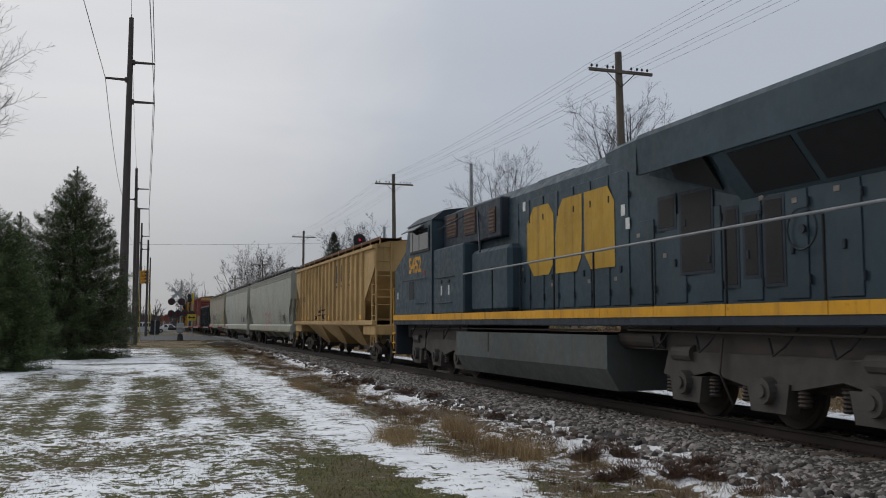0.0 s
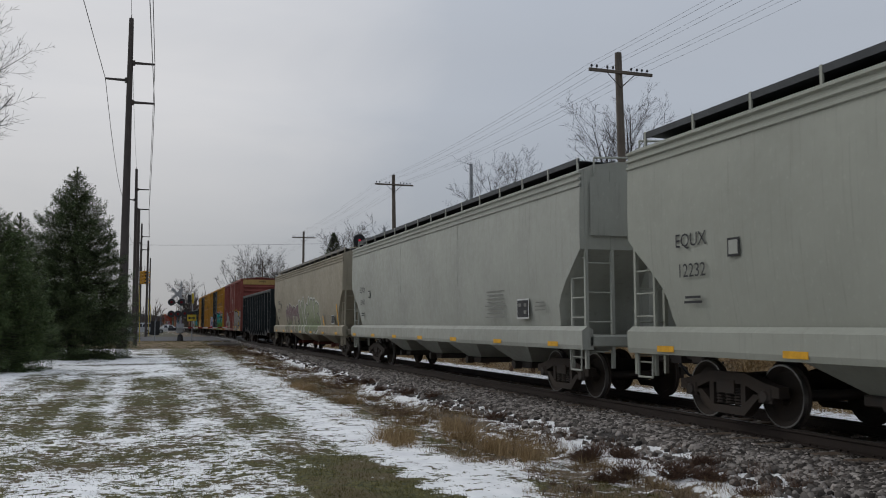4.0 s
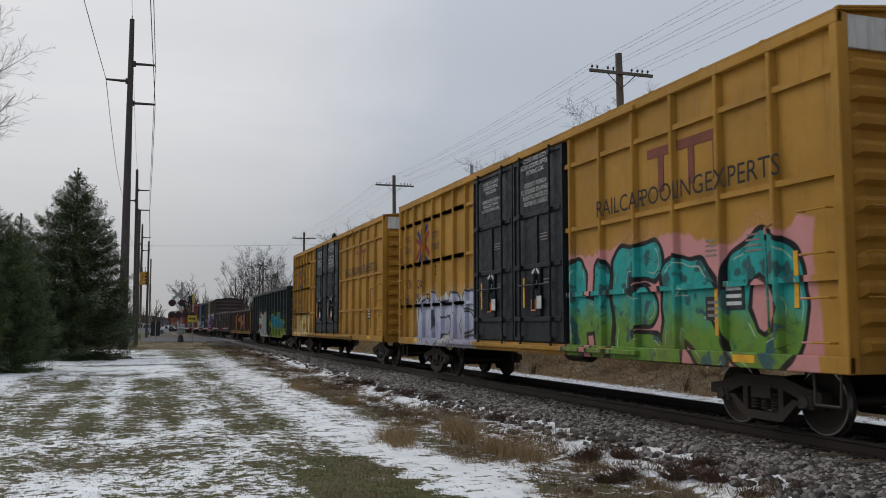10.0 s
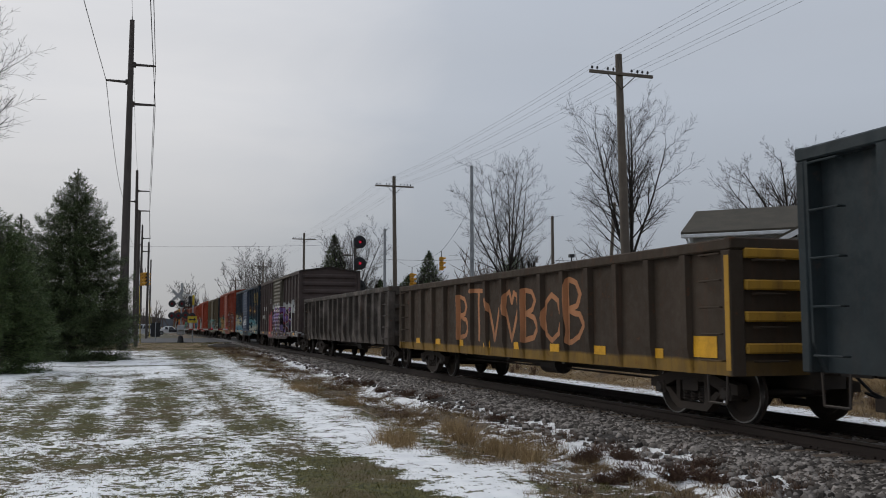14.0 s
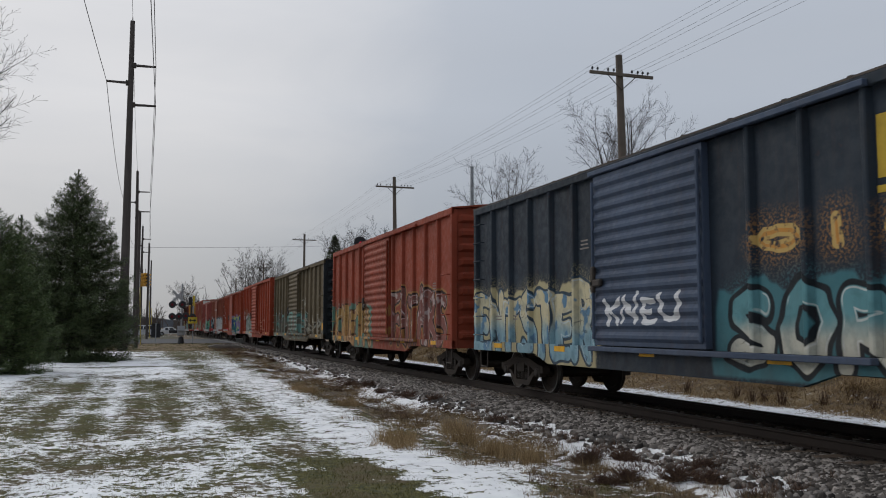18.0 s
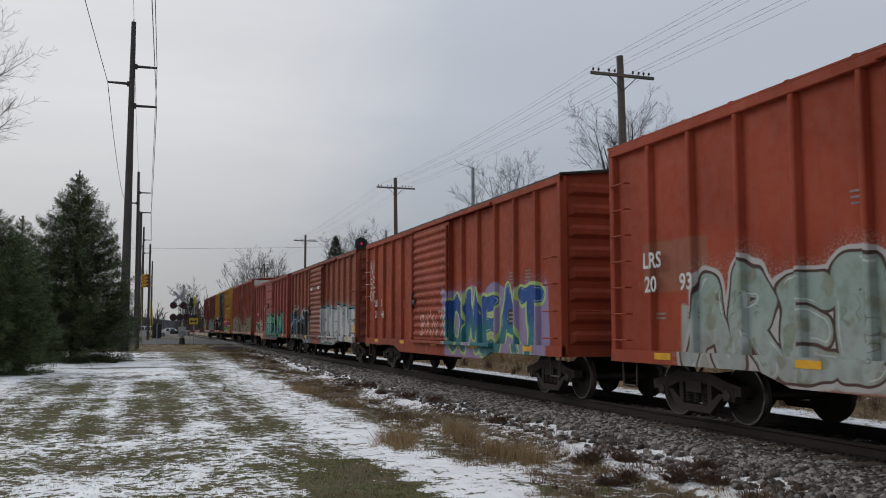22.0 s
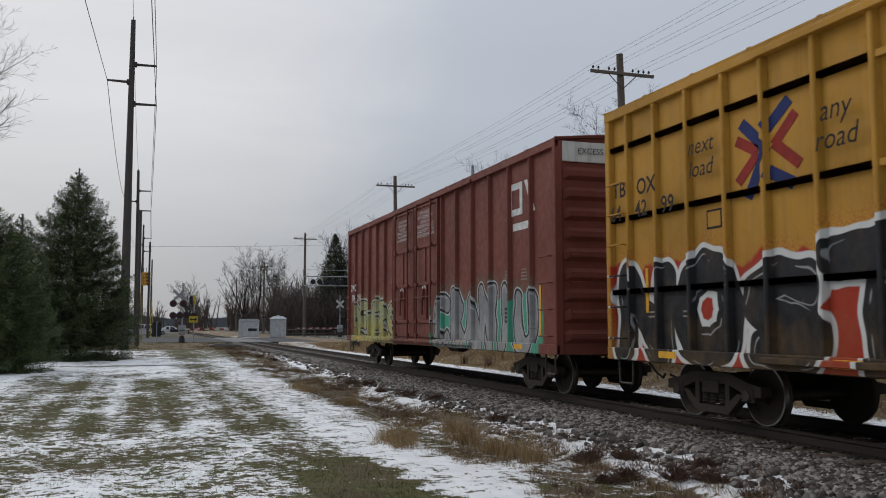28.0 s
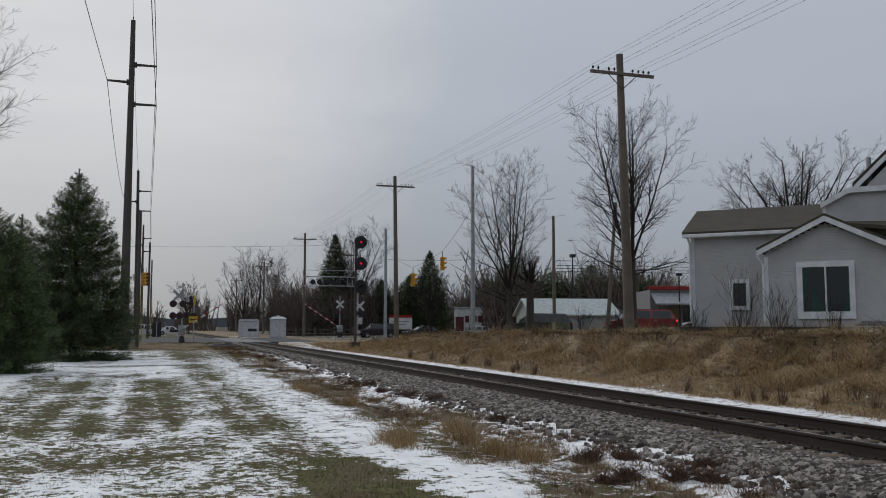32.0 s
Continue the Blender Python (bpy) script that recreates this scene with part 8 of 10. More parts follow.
# three-headed block signal beside the track
def block_signal(x, y, z):
    t = thing("railway_signal", "tall railway signal mast with three round black targets, two lit red", "railway signal", at=Matrix.Translation((x, y, z)))
    part("mast", Form().rod((0, 0, -0.4), (0, 0, 8.3), 0.10, 0.08, 10), POLE_DARK, t)
    part("mast_base", Form().box(-0.3, 0.3, -0.3, 0.3, -0.4, 0.5, 0.03), STEEL_DARK, t)
    for i, h in enumerate((7.95, 6.35, 4.65)):
        hd = part("target", Form().turn([(0.0, 0.03), (0.44, 0.03), (0.48, 0.0), (0.44, -0.03), (0.0, -0.03)], (0.32, -0.3, h), "y", 28), SIGNAL_BLACK, t, "round black signal target")
        part("lamp_case", Form().box(0.12, 0.52, -0.27, 0.15, h - 0.22, h + 0.22, 0.04), SIGNAL_BLACK, hd)
        v = Form()
        for k in range(12):
            a0, a1 = math.pi * (k - 1) / 10, math.pi * k / 10
            v.add([(0.32 + 0.17 * math.cos(a0), -0.34, h + 0.17 * math.sin(a0)), (0.32 + 0.17 * math.cos(a1), -0.34, h + 0.17 * math.sin(a1)), (0.32 + 0.17 * math.cos(a1), -0.62, h - 0.03 + 0.17 * math.sin(a1)), (0.32 + 0.17 * math.cos(a0), -0.62, h - 0.03 + 0.17 * math.sin(a0))], [(0, 1, 2, 3)])
        part("hood", v, SIGNAL_BLACK, hd)
        part("lens", Form().turn([(0.0, -0.02), (0.07, -0.01), (0.095, 0.0)], (0.32, -0.34, h), "y", 16), LAMP_RED if i < 2 else SIGNAL_BLACK, hd, "lit red lens" if i < 2 else "dark lens")
        part("bracket", Form().path([(0, 0, h - 0.3), (0.2, 0, h - 0.5), (0.32, 0, h - 0.2)], 0.05), POLE_DARK, t)
    part("ladder", Form().path([(-0.25, 0.35, 0), (-0.25, 0.35, 7.6)], 0.02).path([(0.15, 0.35, 0), (0.15, 0.35, 7.6)], 0.02), POLE_DARK, t)
    for k in range(24):
        part("rung", Form().rod((-0.25, 0.35, 0.2 + k * 0.31), (0.15, 0.35, 0.2 + k * 0.31), 0.012, n=4), POLE_DARK, t)
    part("platform", Form().box(-0.9, -0.1, -0.2, 0.5, 6.95, 7.0), POLE_DARK, t)
    part("marker_plate", Form().box(0.12, 0.2, -0.2, -0.18, -0.2, 0.9), CROSSING_WHITE, t, "white marker post")
    return t


block_signal(14.95, 65.0, -0.3)


def striped_arm(f_white, f_red, length, parent):
    k, x = 0, 0.25
    while x < length:
        x2 = min(length, x + 0.4)
        part("arm_stripe", Form().box(x, x2 - 0.004, -0.025, 0.025, -0.05, 0.05), f_red if k % 2 else f_white, parent)
        x, k = x2, k + 1


RED_STRIPE = plain("red_stripe", (0.28, 0.03, 0.03), 0.5)


def crossing_gate(x, y, z, turn, label, arm_len, extras=True, scale=1.0):
    t = thing("crossing_signal", label, "crossing signal", "level crossing equipment", pose(x, y, z, 0, 0, turn))
    part("mast", Form().rod((0, 0, -0.3), (0, 0, 5.1), 0.07, 0.07, 10), GALV, t)
    part("mast_base", Form().turn([(0.0, 0.7), (0.2, 0.6), (0.28, 0.1), (0.3, -0.2)], (0, 0, 0), "z", 12), SIGNAL_BLACK, t)
    for a in (45, -45):
        b = Form().box(-0.62, 0.62, -0.012, 0.012, -0.11, 0.11)
        part("crossbuck_board", b, GALV if extras else CROSSING_WHITE, t, "crossbuck board", at=pose(-0.3 if extras else 0, -0.11 if a > 0 else -0.14, 4.05, 0, a, 0))
    for dx, zz in ((-0.75, 3.35), (0.05, 3.35), (-0.75, 2.35), (-0.2, 2.35), (0.35, 2.4), (0.9, 2.3)) if extras else ((-0.35, 3.1), (0.35, 3.1)):
        l = part("flasher", Form().turn([(0.0, 0.0), (0.28, 0.0), (0.3, 0.03), (0.12, 0.08), (0.1, 0.25), (0.0, 0.26)], (dx, -0.16, zz), "y", 18), SIGNAL_BLACK, t, "round black flasher lamp")
        part("lens", Form().rod((dx, -0.165, zz), (dx, -0.175, zz), 0.11, n=14), flat("dark_red_lens", (0.10, 0.012, 0.015), 0.2) if "dark_red_lens" not in bpy.data.materials else bpy.data.materials["dark_red_lens"], l)
    part("lamp_bar", Form().rod((-0.8, 0, 3.35), (0.2, 0, 3.35), 0.03).rod((-0.8, 0, 2.35), (1.0, 0, 2.35), 0.03), SIGNAL_BLACK, t)
    part("gate_mechanism", Form().box(-0.3, 0.3, -0.25, 0.25, 0.75, 1.55, 0.04), GALV, t, "grey gate motor box")
    part("counterweight", Form().box(-1.0, -0.3, 0.1, 0.2, 0.95, 1.2, 0.03), SIGNAL_BLACK, t)
    arm = new("gate_arm")
    part("arm_hub", Form().box(-0.2, 0.25, -0.06, 0.06, -0.08, 0.08, 0.02), GALV, arm)
    return t, arm


ca, arm_a = crossing_gate(3.05, 78.3, -0.1, -6, "level crossing mast with crossbuck, flashers and gate", 3.9)
# the arms move on their masts, so each is one mesh of stripes on its own hub
bpy.data.objects.remove(arm_a.children[0])
bpy.data.objects.remove(arm_a)


def gate_arm(parent, length, name="gate_arm"):
    arm = part(name, Form().box(-0.25, 0.25, -0.05, 0.05, -0.09, 0.09, 0.02), GALV, parent, "red and white striped gate arm", at=(0, -0.32, 1.2))
    striped_arm(CROSSING_WHITE, RED_STRIPE, length, arm)
    for k in (0.35, 0.65, 0.97):
        part("arm_lamp", Form().rod((length * k, -0.02, 0.05), (length * k, -0.02, 0.14), 0.03, n=8), LAMP_RED, arm)
    return arm


ARM_A = gate_arm(ca, 3.9)
part("arrow_sign", Form().box(0.55, 1.3, -0.25, -0.22, 1.75, 2.3, 0.01), YELLOW_GUARD, ca, "yellow sign with a double arrow")
part("arrow_mark", Form().prism([(0.62, 2.02), (0.78, 2.16), (0.78, 2.07), (1.07, 2.07), (1.07, 2.16), (1.23, 2.02), (1.07, 1.88), (1.07, 1.97), (0.78, 1.97), (0.78, 1.88)], "y", -0.262, -0.254), SIGNAL_BLACK, ca)
part("signal_head_back", Form().box(0.55, 0.85, -0.1, 0.15, 3.3, 4.0, 0.04), SIGNAL_BLACK, ca)
part("signal_back_plate", Form().box(0.9, 1.05, -0.12, 0.1, 3.25, 4.1, 0.01), YELLOW_GUARD, ca, "yellow signal housing edge")
part("head_post", Form().rod((0.95, 0, -0.2), (0.95, 0, 4.1), 0.05, n=8), GALV, ca)
part("head_arm", Form().rod((0, 0, 4.15), (0.9, 0, 4.05), 0.04), GALV, ca)
cb, arm_b = crossing_gate(22.2, 104.8, -0.1, 4, "far level crossing mast with white crossbuck and gate", 5.2, False)
bpy.data.objects.remove(arm_b.children[0])
bpy.data.objects.remove(arm_b)
ARM_B = gate_arm(cb, 5.2)
ARM_B.matrix_local = pose(0, -0.32, 1.2, 0, 0, 180)
# cantilever with flashers over the lanes
cn = thing("cantilever_signal", "galvanised cantilever with flashers over the road", "crossing signal", "level crossing equipment", Matrix.Translation((24.6, 106.0, -0.1)))
part("mast", Form().rod((0, 0, -0.3), (0, 0, 7.6), 0.16, 0.14, 12), GALV, cn)
for z in (6.3, 7.4):
    part("truss_chord", Form().rod((-6.6, 0, z), (0, 0, z), 0.06, n=8), GALV, cn)
for k in range(8):
    part("truss_strut", Form().rod((-6.6 + k * 0.9, 0, 6.3), (-6.6 + k * 0.9, 0, 7.4), 0.035, n=6), GALV, cn)
for k in range(5):
    part("flasher", Form().turn([(0.0, 0.0), (0.3, 0.0), (0.32, 0.03), (0.12, 0.08), (0.1, 0.25), (0.0, 0.26)], (-5.5 + k * 0.8, -0.2, 6.75), "y", 16), SIGNAL_BLACK, cn, "round black flasher lamp")
part("handrail", Form().path([(-6.6, 0.3, 7.5), (-6.6, 0.3, 8.2), (0, 0.3, 8.2)], 0.03), GALV, cn)
for a in (45, -45):
    part("crossbuck_board", Form().box(-0.75, 0.75, -0.012, 0.012, -0.13, 0.13), CROSSING_WHITE, cn, "white crossbuck board", at=pose(0.25, -0.2 if a > 0 else -0.23, 3.9, 0, a, 0))
for s in (-0.4, 0.4):
    part("flasher", Form().turn([(0.0, 0.0), (0.28, 0.0), (0.3, 0.03), (0.12, 0.08), (0.1, 0.25), (0.0, 0.26)], (0.25 + s, -0.2, 3.0), "y", 16), SIGNAL_BLACK, cn, "round black flasher lamp")
part("track_plate", Form().box(0.0, 0.6, -0.22, -0.2, 1.7, 2.5), CROSSING_WHITE, cn)


def relay_house(x, y, z, w, d, h, label, cap=False):
    t = thing("relay_cabinet", label, "equipment cabinet", "railway cabinets", pose(x, y, z, 0, 0, -8))
    part("body", Form().box(-w / 2, w / 2, -d / 2, d / 2, 0, h, 0.03), GALV_PAINT, t, "silver sheet-metal walls")
    if cap:
        part("roof", Form().loft([[(-w / 2 - 0.12, -d / 2 - 0.12, h), (w / 2 + 0.12, -d / 2 - 0.12, h), (w / 2 + 0.12, d / 2 + 0.12, h), (-w / 2 - 0.12, d / 2 + 0.12, h)], [(-w * 0.3, -d * 0.3, h + 0.3), (w * 0.3, -d * 0.3, h + 0.3), (w * 0.3, d * 0.3, h + 0.3), (-w * 0.3, d * 0.3, h + 0.3)]]), GALV_PAINT, t)
        part("vent", Form().turn([(0.0, 0.45), (0.2, 0.4), (0.2, 0.28), (0.12, 0.25)], (0, 0, h), "z", 10), GALV_PAINT, t)
    else:
        part("roof", Form().prism([(-w / 2 - 0.1, h), (w / 2 + 0.1, h), (w / 2 - 0.2, h + 0.28), (-w / 2 + 0.2, h + 0.28)], "y", -d / 2 - 0.1, d / 2 + 0.1), GALV_PAINT, t)
        part("louvre", Form().box(-0.1, w / 2 - 0.25, -d / 2 - 0.02, -d / 2 - 0.002, 0.7, 1.05), SIGNAL_BLACK, t)
    part("door", Form().box(-w / 2 + 0.15, -w / 2 + 0.95, -d / 2 - 0.025, -d / 2 - 0.002, 0.1, h - 0.1, 0.008), GALV_PAINT, t)
    part("footing", Form().box(-w / 2 - 0.1, w / 2 + 0.1, -d / 2 - 0.1, d / 2 + 0.1, -0.4, -0.002), plain("concrete_pad", (0.3, 0.29, 0.28), 0.9), t)
    return t


GALV_PAINT = plain("silver_cabinet_paint", (0.52, 0.53, 0.54), 0.45, 0.2, relief=0.05)
relay_house(12.6, 114.6, 0.0, 2.5, 2.0, 1.95, "low silver relay cabinet with a dark louvre")
relay_house(15.2, 107.2, 0.0, 1.9, 1.9, 2.2, "tall silver relay cabinet with a capped roof", True)
p = thing("junction_box", "low concrete slab with a steel lid beside the track", "junction box", at=Matrix.Translation((5.6, 66.0, -0.25)))
part("slab", Form().box(-1.1, 1.1, -0.9, 0.9, -0.1, 0.3, 0.04), plain("old_concrete", (0.17, 0.15, 0.13), 0.9), p)
part("lid", Form().box(-0.8, 0.8, -0.6, 0.6, 0.302, 0.34, 0.01), STEEL_DARK, p)
s = thing("sign_back", "black sign board seen from behind on a thin post", "road sign", at=Matrix.Translation((1.05, 81.0, -0.1)))
part("board", Form().box(-0.38, 0.38, -0.02, 0.02, 0.55, 1.75, 0.01), SIGNAL_BLACK, s)
part("post", Form().box(-0.04, 0.04, -0.06, -0.022, -0.3, 1.8), GALV, s)
# low rail fence beyond the crossing
fe = thing("guard_rail", "low timber rail fence beyond the road", "fence", at=Matrix.Translation((16.5, 118.0, -0.1)))
for k in range(6):
    part("fence_post", Form().box(k * 2.6 - 0.1, k * 2.6 + 0.1, -0.1, 0.1, -0.3, 1.3, 0.02), POLE_WOOD, fe)
for z in (0.45, 0.95):
    part("fence_rail", Form().rod((-0.3, -0.12, z), (13.4, -0.12, z), 0.05, n=6), POLE_WOOD, fe)


# ---- the house on the bank ----
def house():
    t = thing("house", "grey clapboard house with white trim and brown shingle roof", "house", at=Matrix(((0.686, 0.728, 0, 21.79), (-0.728, 0.686, 0, 27.61), (0, 0, 1, 1.45), (0, 0, 0, 1))))
    siding, nt, b = material("grey_clapboard")
    v = coords(nt)
    n1 = noise_of(nt, v, 1.0, 4)
    nt.links.new(mix(nt, span(nt, n1, 0.35, 0.7), (0.40, 0.395, 0.39), (0.345, 0.34, 0.335)), b.inputs["Base Color"])
    b.inputs["Roughness"].default_value = 0.6
    bump(nt, b, noise_of(nt, stretch(nt, v, (0.5, 0.5, 8)), 6, 3), 0.1, 0.01)
    white = plain("white_trim", (0.68, 0.69, 0.70), 0.5, vary=0.12)
    roof = plain("brown_shingles", (0.070, 0.060, 0.044), 0.9, scale=1.5, grain=30, relief=0.5, dark=(0.048, 0.042, 0.032))
    glass = flat("dark_window_glass", (0.01, 0.014, 0.014), 0.05)
    curtain = plain("green_curtain", (0.03, 0.07, 0.055), 0.8)
    # front wing with its gable
    w, eave, apex, dep = 4.6, 2.55, 3.66, 5.0
    wing = part("wall", Form().prism([(0.2, -0.1), (w, -0.1), (w, eave), (w / 2, apex), (0.2, eave - 0.05)], "y", 0.03, dep), siding, t, "grey clapboard gable wing")
    k, z = 0, -0.05
    while z < apex - 0.05:
        lo = 0.0 if z < eave else (z - eave) / (apex - eave) * w / 2
        part("clapboard", Form().prism([(0.03, z), (-0.004, z), (0.014, z + 0.102), (0.03, z + 0.102)], "x", max(0.2, lo) + 0.01, w - lo - 0.01), siding, wing)
        z += 0.105
    for s in (0, 1):
        a = Vector((-0.06, 0, eave - 0.02)) if s == 0 else Vector((w + 0.35, 0, eave - 0.17))
        c = Vector((w / 2, 0, apex + 0.05))
        up = Vector((0, 0, 0.2))
        f = Form().loft([[tuple(a + Vector((0, -0.32, 0))), tuple(c + Vector((0, -0.32, 0))), tuple(c + up + Vector((0, -0.32, 0))), tuple(a + up + Vector((0, -0.32, 0)))], [tuple(a + Vector((0, -0.28, 0))), tuple(c + Vector((0, -0.28, 0))), tuple(c + up + Vector((0, -0.28, 0))), tuple(a + up + Vector((0, -0.28, 0)))]])
        part("bargeboard", f, white, t)
        part("roof", Form().loft([[tuple(a + Vector((0, -0.30, 0.19))), tuple(c + Vector((0, -0.30, 0.19))), tuple(c + Vector((0, -0.30, 0.30))), tuple(a + Vector((0, -0.30, 0.30)))], [tuple(a + Vector((0, dep, 0.19))), tuple(c + Vector((0, dep, 0.19))), tuple(c + Vector((0, dep, 0.30))), tuple(a + Vector((0, dep, 0.30)))]]), roof, t, "brown shingle roof")
    part("corner_board", Form().box(0.17, 0.30, -0.035, 0.1, -0.1, eave - 0.06), white, t)
    part("downpipe", Form().path([(-0.05, -0.2, eave - 0.05), (0.13, -0.08, eave - 0.35), (0.13, -0.08, 0.0), (-0.05, -0.25, -0.05)], 0.045), white, t, "white downpipe")
    win = part("window", Form().box(1.46, 3.06, -0.02, 0.06, 0.43, 2.10), curtain, t, "wide sliding window in a white surround")
    for a, b2, c, d in ((1.27, 3.22, 0.19, 0.46), (1.27, 3.22, 2.07, 2.27), (1.27, 1.48, 0.46, 2.07), (3.03, 3.22, 0.46, 2.07), (2.22, 2.28, 0.46, 2.07)):
        part("window_frame", Form().box(a, b2, -0.07, -0.021, c, d, 0.008), white, win)
    for a, b2 in ((1.485, 2.215), (2.285, 3.025)):
        part("pane", Form().box(a, b2, -0.035, -0.03, 0.47, 2.06), glass, win)
    for pts in (((1.49, 0.48), (1.72, 2.05), (1.49, 2.05)), ((1.75, 0.48), (2.2, 0.48), (1.85, 1.4)), ((2.7, 0.48), (3.02, 0.48), (3.02, 1.5), (2.88, 0.65))):
        part("curtain", Form().prism(list(pts), "y", -0.045, -0.037), curtain, win)
    # main block
    y0, L0, R0, ev = 2.5, -3.05, 8.0, 3.66
    main = part("wall", Form().box(L0, R0, y0 + 0.03, y0 + 6, -0.1, ev), siding, t, "grey clapboard main wall")
    z = -0.05
    while z < ev - 0.1:
        part("clapboard", Form().prism([(y0 + 0.03, z), (y0 - 0.004, z), (y0 + 0.014, z + 0.102), (y0 + 0.03, z + 0.102)], "x", L0, 0.0), siding, main)
        z += 0.105
    part("corner_board", Form().box(L0 - 0.03, L0 + 0.12, y0 - 0.035, y0 + 0.1, -0.1, ev), white, t)
    part("gutter", Form().box(L0 - 0.3, 2.4, y0 - 0.42, y0 - 0.28, ev - 0.1, ev + 0.05, 0.02), white, t, "white gutter")
    part("soffit", Form().box(L0 - 0.25, 2.4, y0 - 0.3, y0 + 0.05, ev - 0.08, ev - 0.02), white, t)
    part("roof", Form().prism([(y0 - 0.4, ev + 0.02), (y0 + 2.6, ev + 1.25), (y0 + 5.6, ev + 0.02), (y0 + 5.6, ev + 0.14), (y0 + 2.6, ev + 1.37), (y0 - 0.4, ev + 0.14)], "x", L0 - 0.3, 2.3), roof, t, "brown shingle roof")
    part("gable_end", Form().prism([(y0, ev - 0.1), (y0 + 5.4, ev - 0.1), (y0 + 2.6, ev + 1.2)], "x", L0, L0 + 0.05), siding, t)
    part("downpipe", Form().path([(L0 - 0.1, y0 - 0.3, ev - 0.05), (L0 - 0.06, y0 - 0.1, ev - 0.3), (L0 - 0.06, y0 - 0.1, 0.1), (L0 - 0.35, y0 - 0.4, 0.0)], 0.05), white, t, "white downpipe")
    sw = part("window", Form().box(-1.42, -0.92, y0 - 0.02, y0 + 0.05, 0.75, 1.66), glass, t, "small window in a white surround")
    for a, b2, c, d in ((-1.57, -0.77, 0.58, 0.75), (-1.57, -0.77, 1.66, 1.82), (-1.57, -1.42, 0.75, 1.66), (-0.92, -0.77, 0.75, 1.66)):
        part("window_frame", Form().box(a, b2, y0 - 0.07, y0 - 0.021, c, d, 0.008), white, sw)
    # taller block behind
    hi = part("wall", Form().prism([(2.0, 2.0), (9.5, 2.0), (9.5, 5.2), (2.95, 5.2), (2.0, 4.72)], "y", y0 + 0.8, y0 + 7), siding, t, "taller grey rear block")
    part("bargeboard", Form().loft([[(1.9, y0 + 0.6, 4.6), (2.95, y0 + 0.6, 5.15), (2.95, y0 + 0.6, 5.36), (1.9, y0 + 0.6, 4.8)], [(1.9, y0 + 0.79, 4.6), (2.95, y0 + 0.79, 5.15), (2.95, y0 + 0.79, 5.36), (1.9, y0 + 0.79, 4.8)]]).box(2.95, 9.8, y0 + 0.6, y0 + 0.79, 5.15, 5.36), white, t)
    part("corner_board", Form().box(1.96, 2.08, y0 + 0.74, y0 + 0.85, 3.0, 4.7), white, t)
    part("dormer_wall", Form().prism([(3.4, 5.36), (8.6, 5.36), (6.0, 8.0)], "y", y0 + 1.5, y0 + 6), siding, t)
    part("dormer_trim", Form().loft([[(3.1, y0 + 1.3, 5.3), (6.0, y0 + 1.3, 8.2), (6.0, y0 + 1.3, 8.42), (3.1, y0 + 1.3, 5.52)], [(3.1, y0 + 1.48, 5.3), (6.0, y0 + 1.48, 8.2), (6.0, y0 + 1.48, 8.42), (3.1, y0 + 1.48, 5.52)]]), white, t)
    part("dormer_roof", Form().loft([[(3.05, y0 + 1.3, 5.54), (6.0, y0 + 1.3, 8.44), (6.0, y0 + 1.3, 8.54), (3.05, y0 + 1.3, 5.64)], [(3.05, y0 + 6, 5.54), (6.0, y0 + 6, 8.44), (6.0, y0 + 6, 8.54), (3.05, y0 + 6, 5.64)]]), roof, t)
    part("vent_pipe", Form().rod((3.6, y0 + 3.0, 5.6), (3.6, y0 + 3.0, 6.9), 0.1, n=10), GALV, t)
    part("porch_roof", Form().loft([[(2.6, 0.6, 3.6), (9.0, 0.6, 2.9), (9.0, 0.6, 3.0), (2.6, 0.6, 3.75)], [(2.4, 3.2, 3.95), (9.0, 3.2, 3.7), (9.0, 3.2, 3.8), (2.4, 3.2, 4.05)]]), roof, t)
    part("foundation", Form().box(L0, R0, 0.05, y0 + 5.9, -0.8, -0.101), plain("dark_foundation", (0.05, 0.047, 0.045), 0.9), t)
    return t


house()
slab = thing("patio_slab", "pale concrete patio slab with stacked stones", "slab", at=pose(24.6, 24.4, 1.28, 0, 0, -46))
part("slab", Form().box(-1.4, 2.0, -0.6, 0.9, -0.25, 0.12, 0.03), plain("pale_concrete", (0.33, 0.32, 0.30), 0.85), slab)
for k, (x, z) in enumerate(((-0.9, 0.0), (-0.5, 0.0), (-0.7, 0.09), (-0.1, 0.0), (-0.3, 0.09))):
    part("stone", Form().box(x - 0.19, x + 0.17, 0.1, 0.4, 0.122 + z, 0.205 + z, 0.02), plain("grey_paver", (0.22, 0.22, 0.22), 0.9) if k == 0 else bpy.data.materials["grey_paver"], slab)


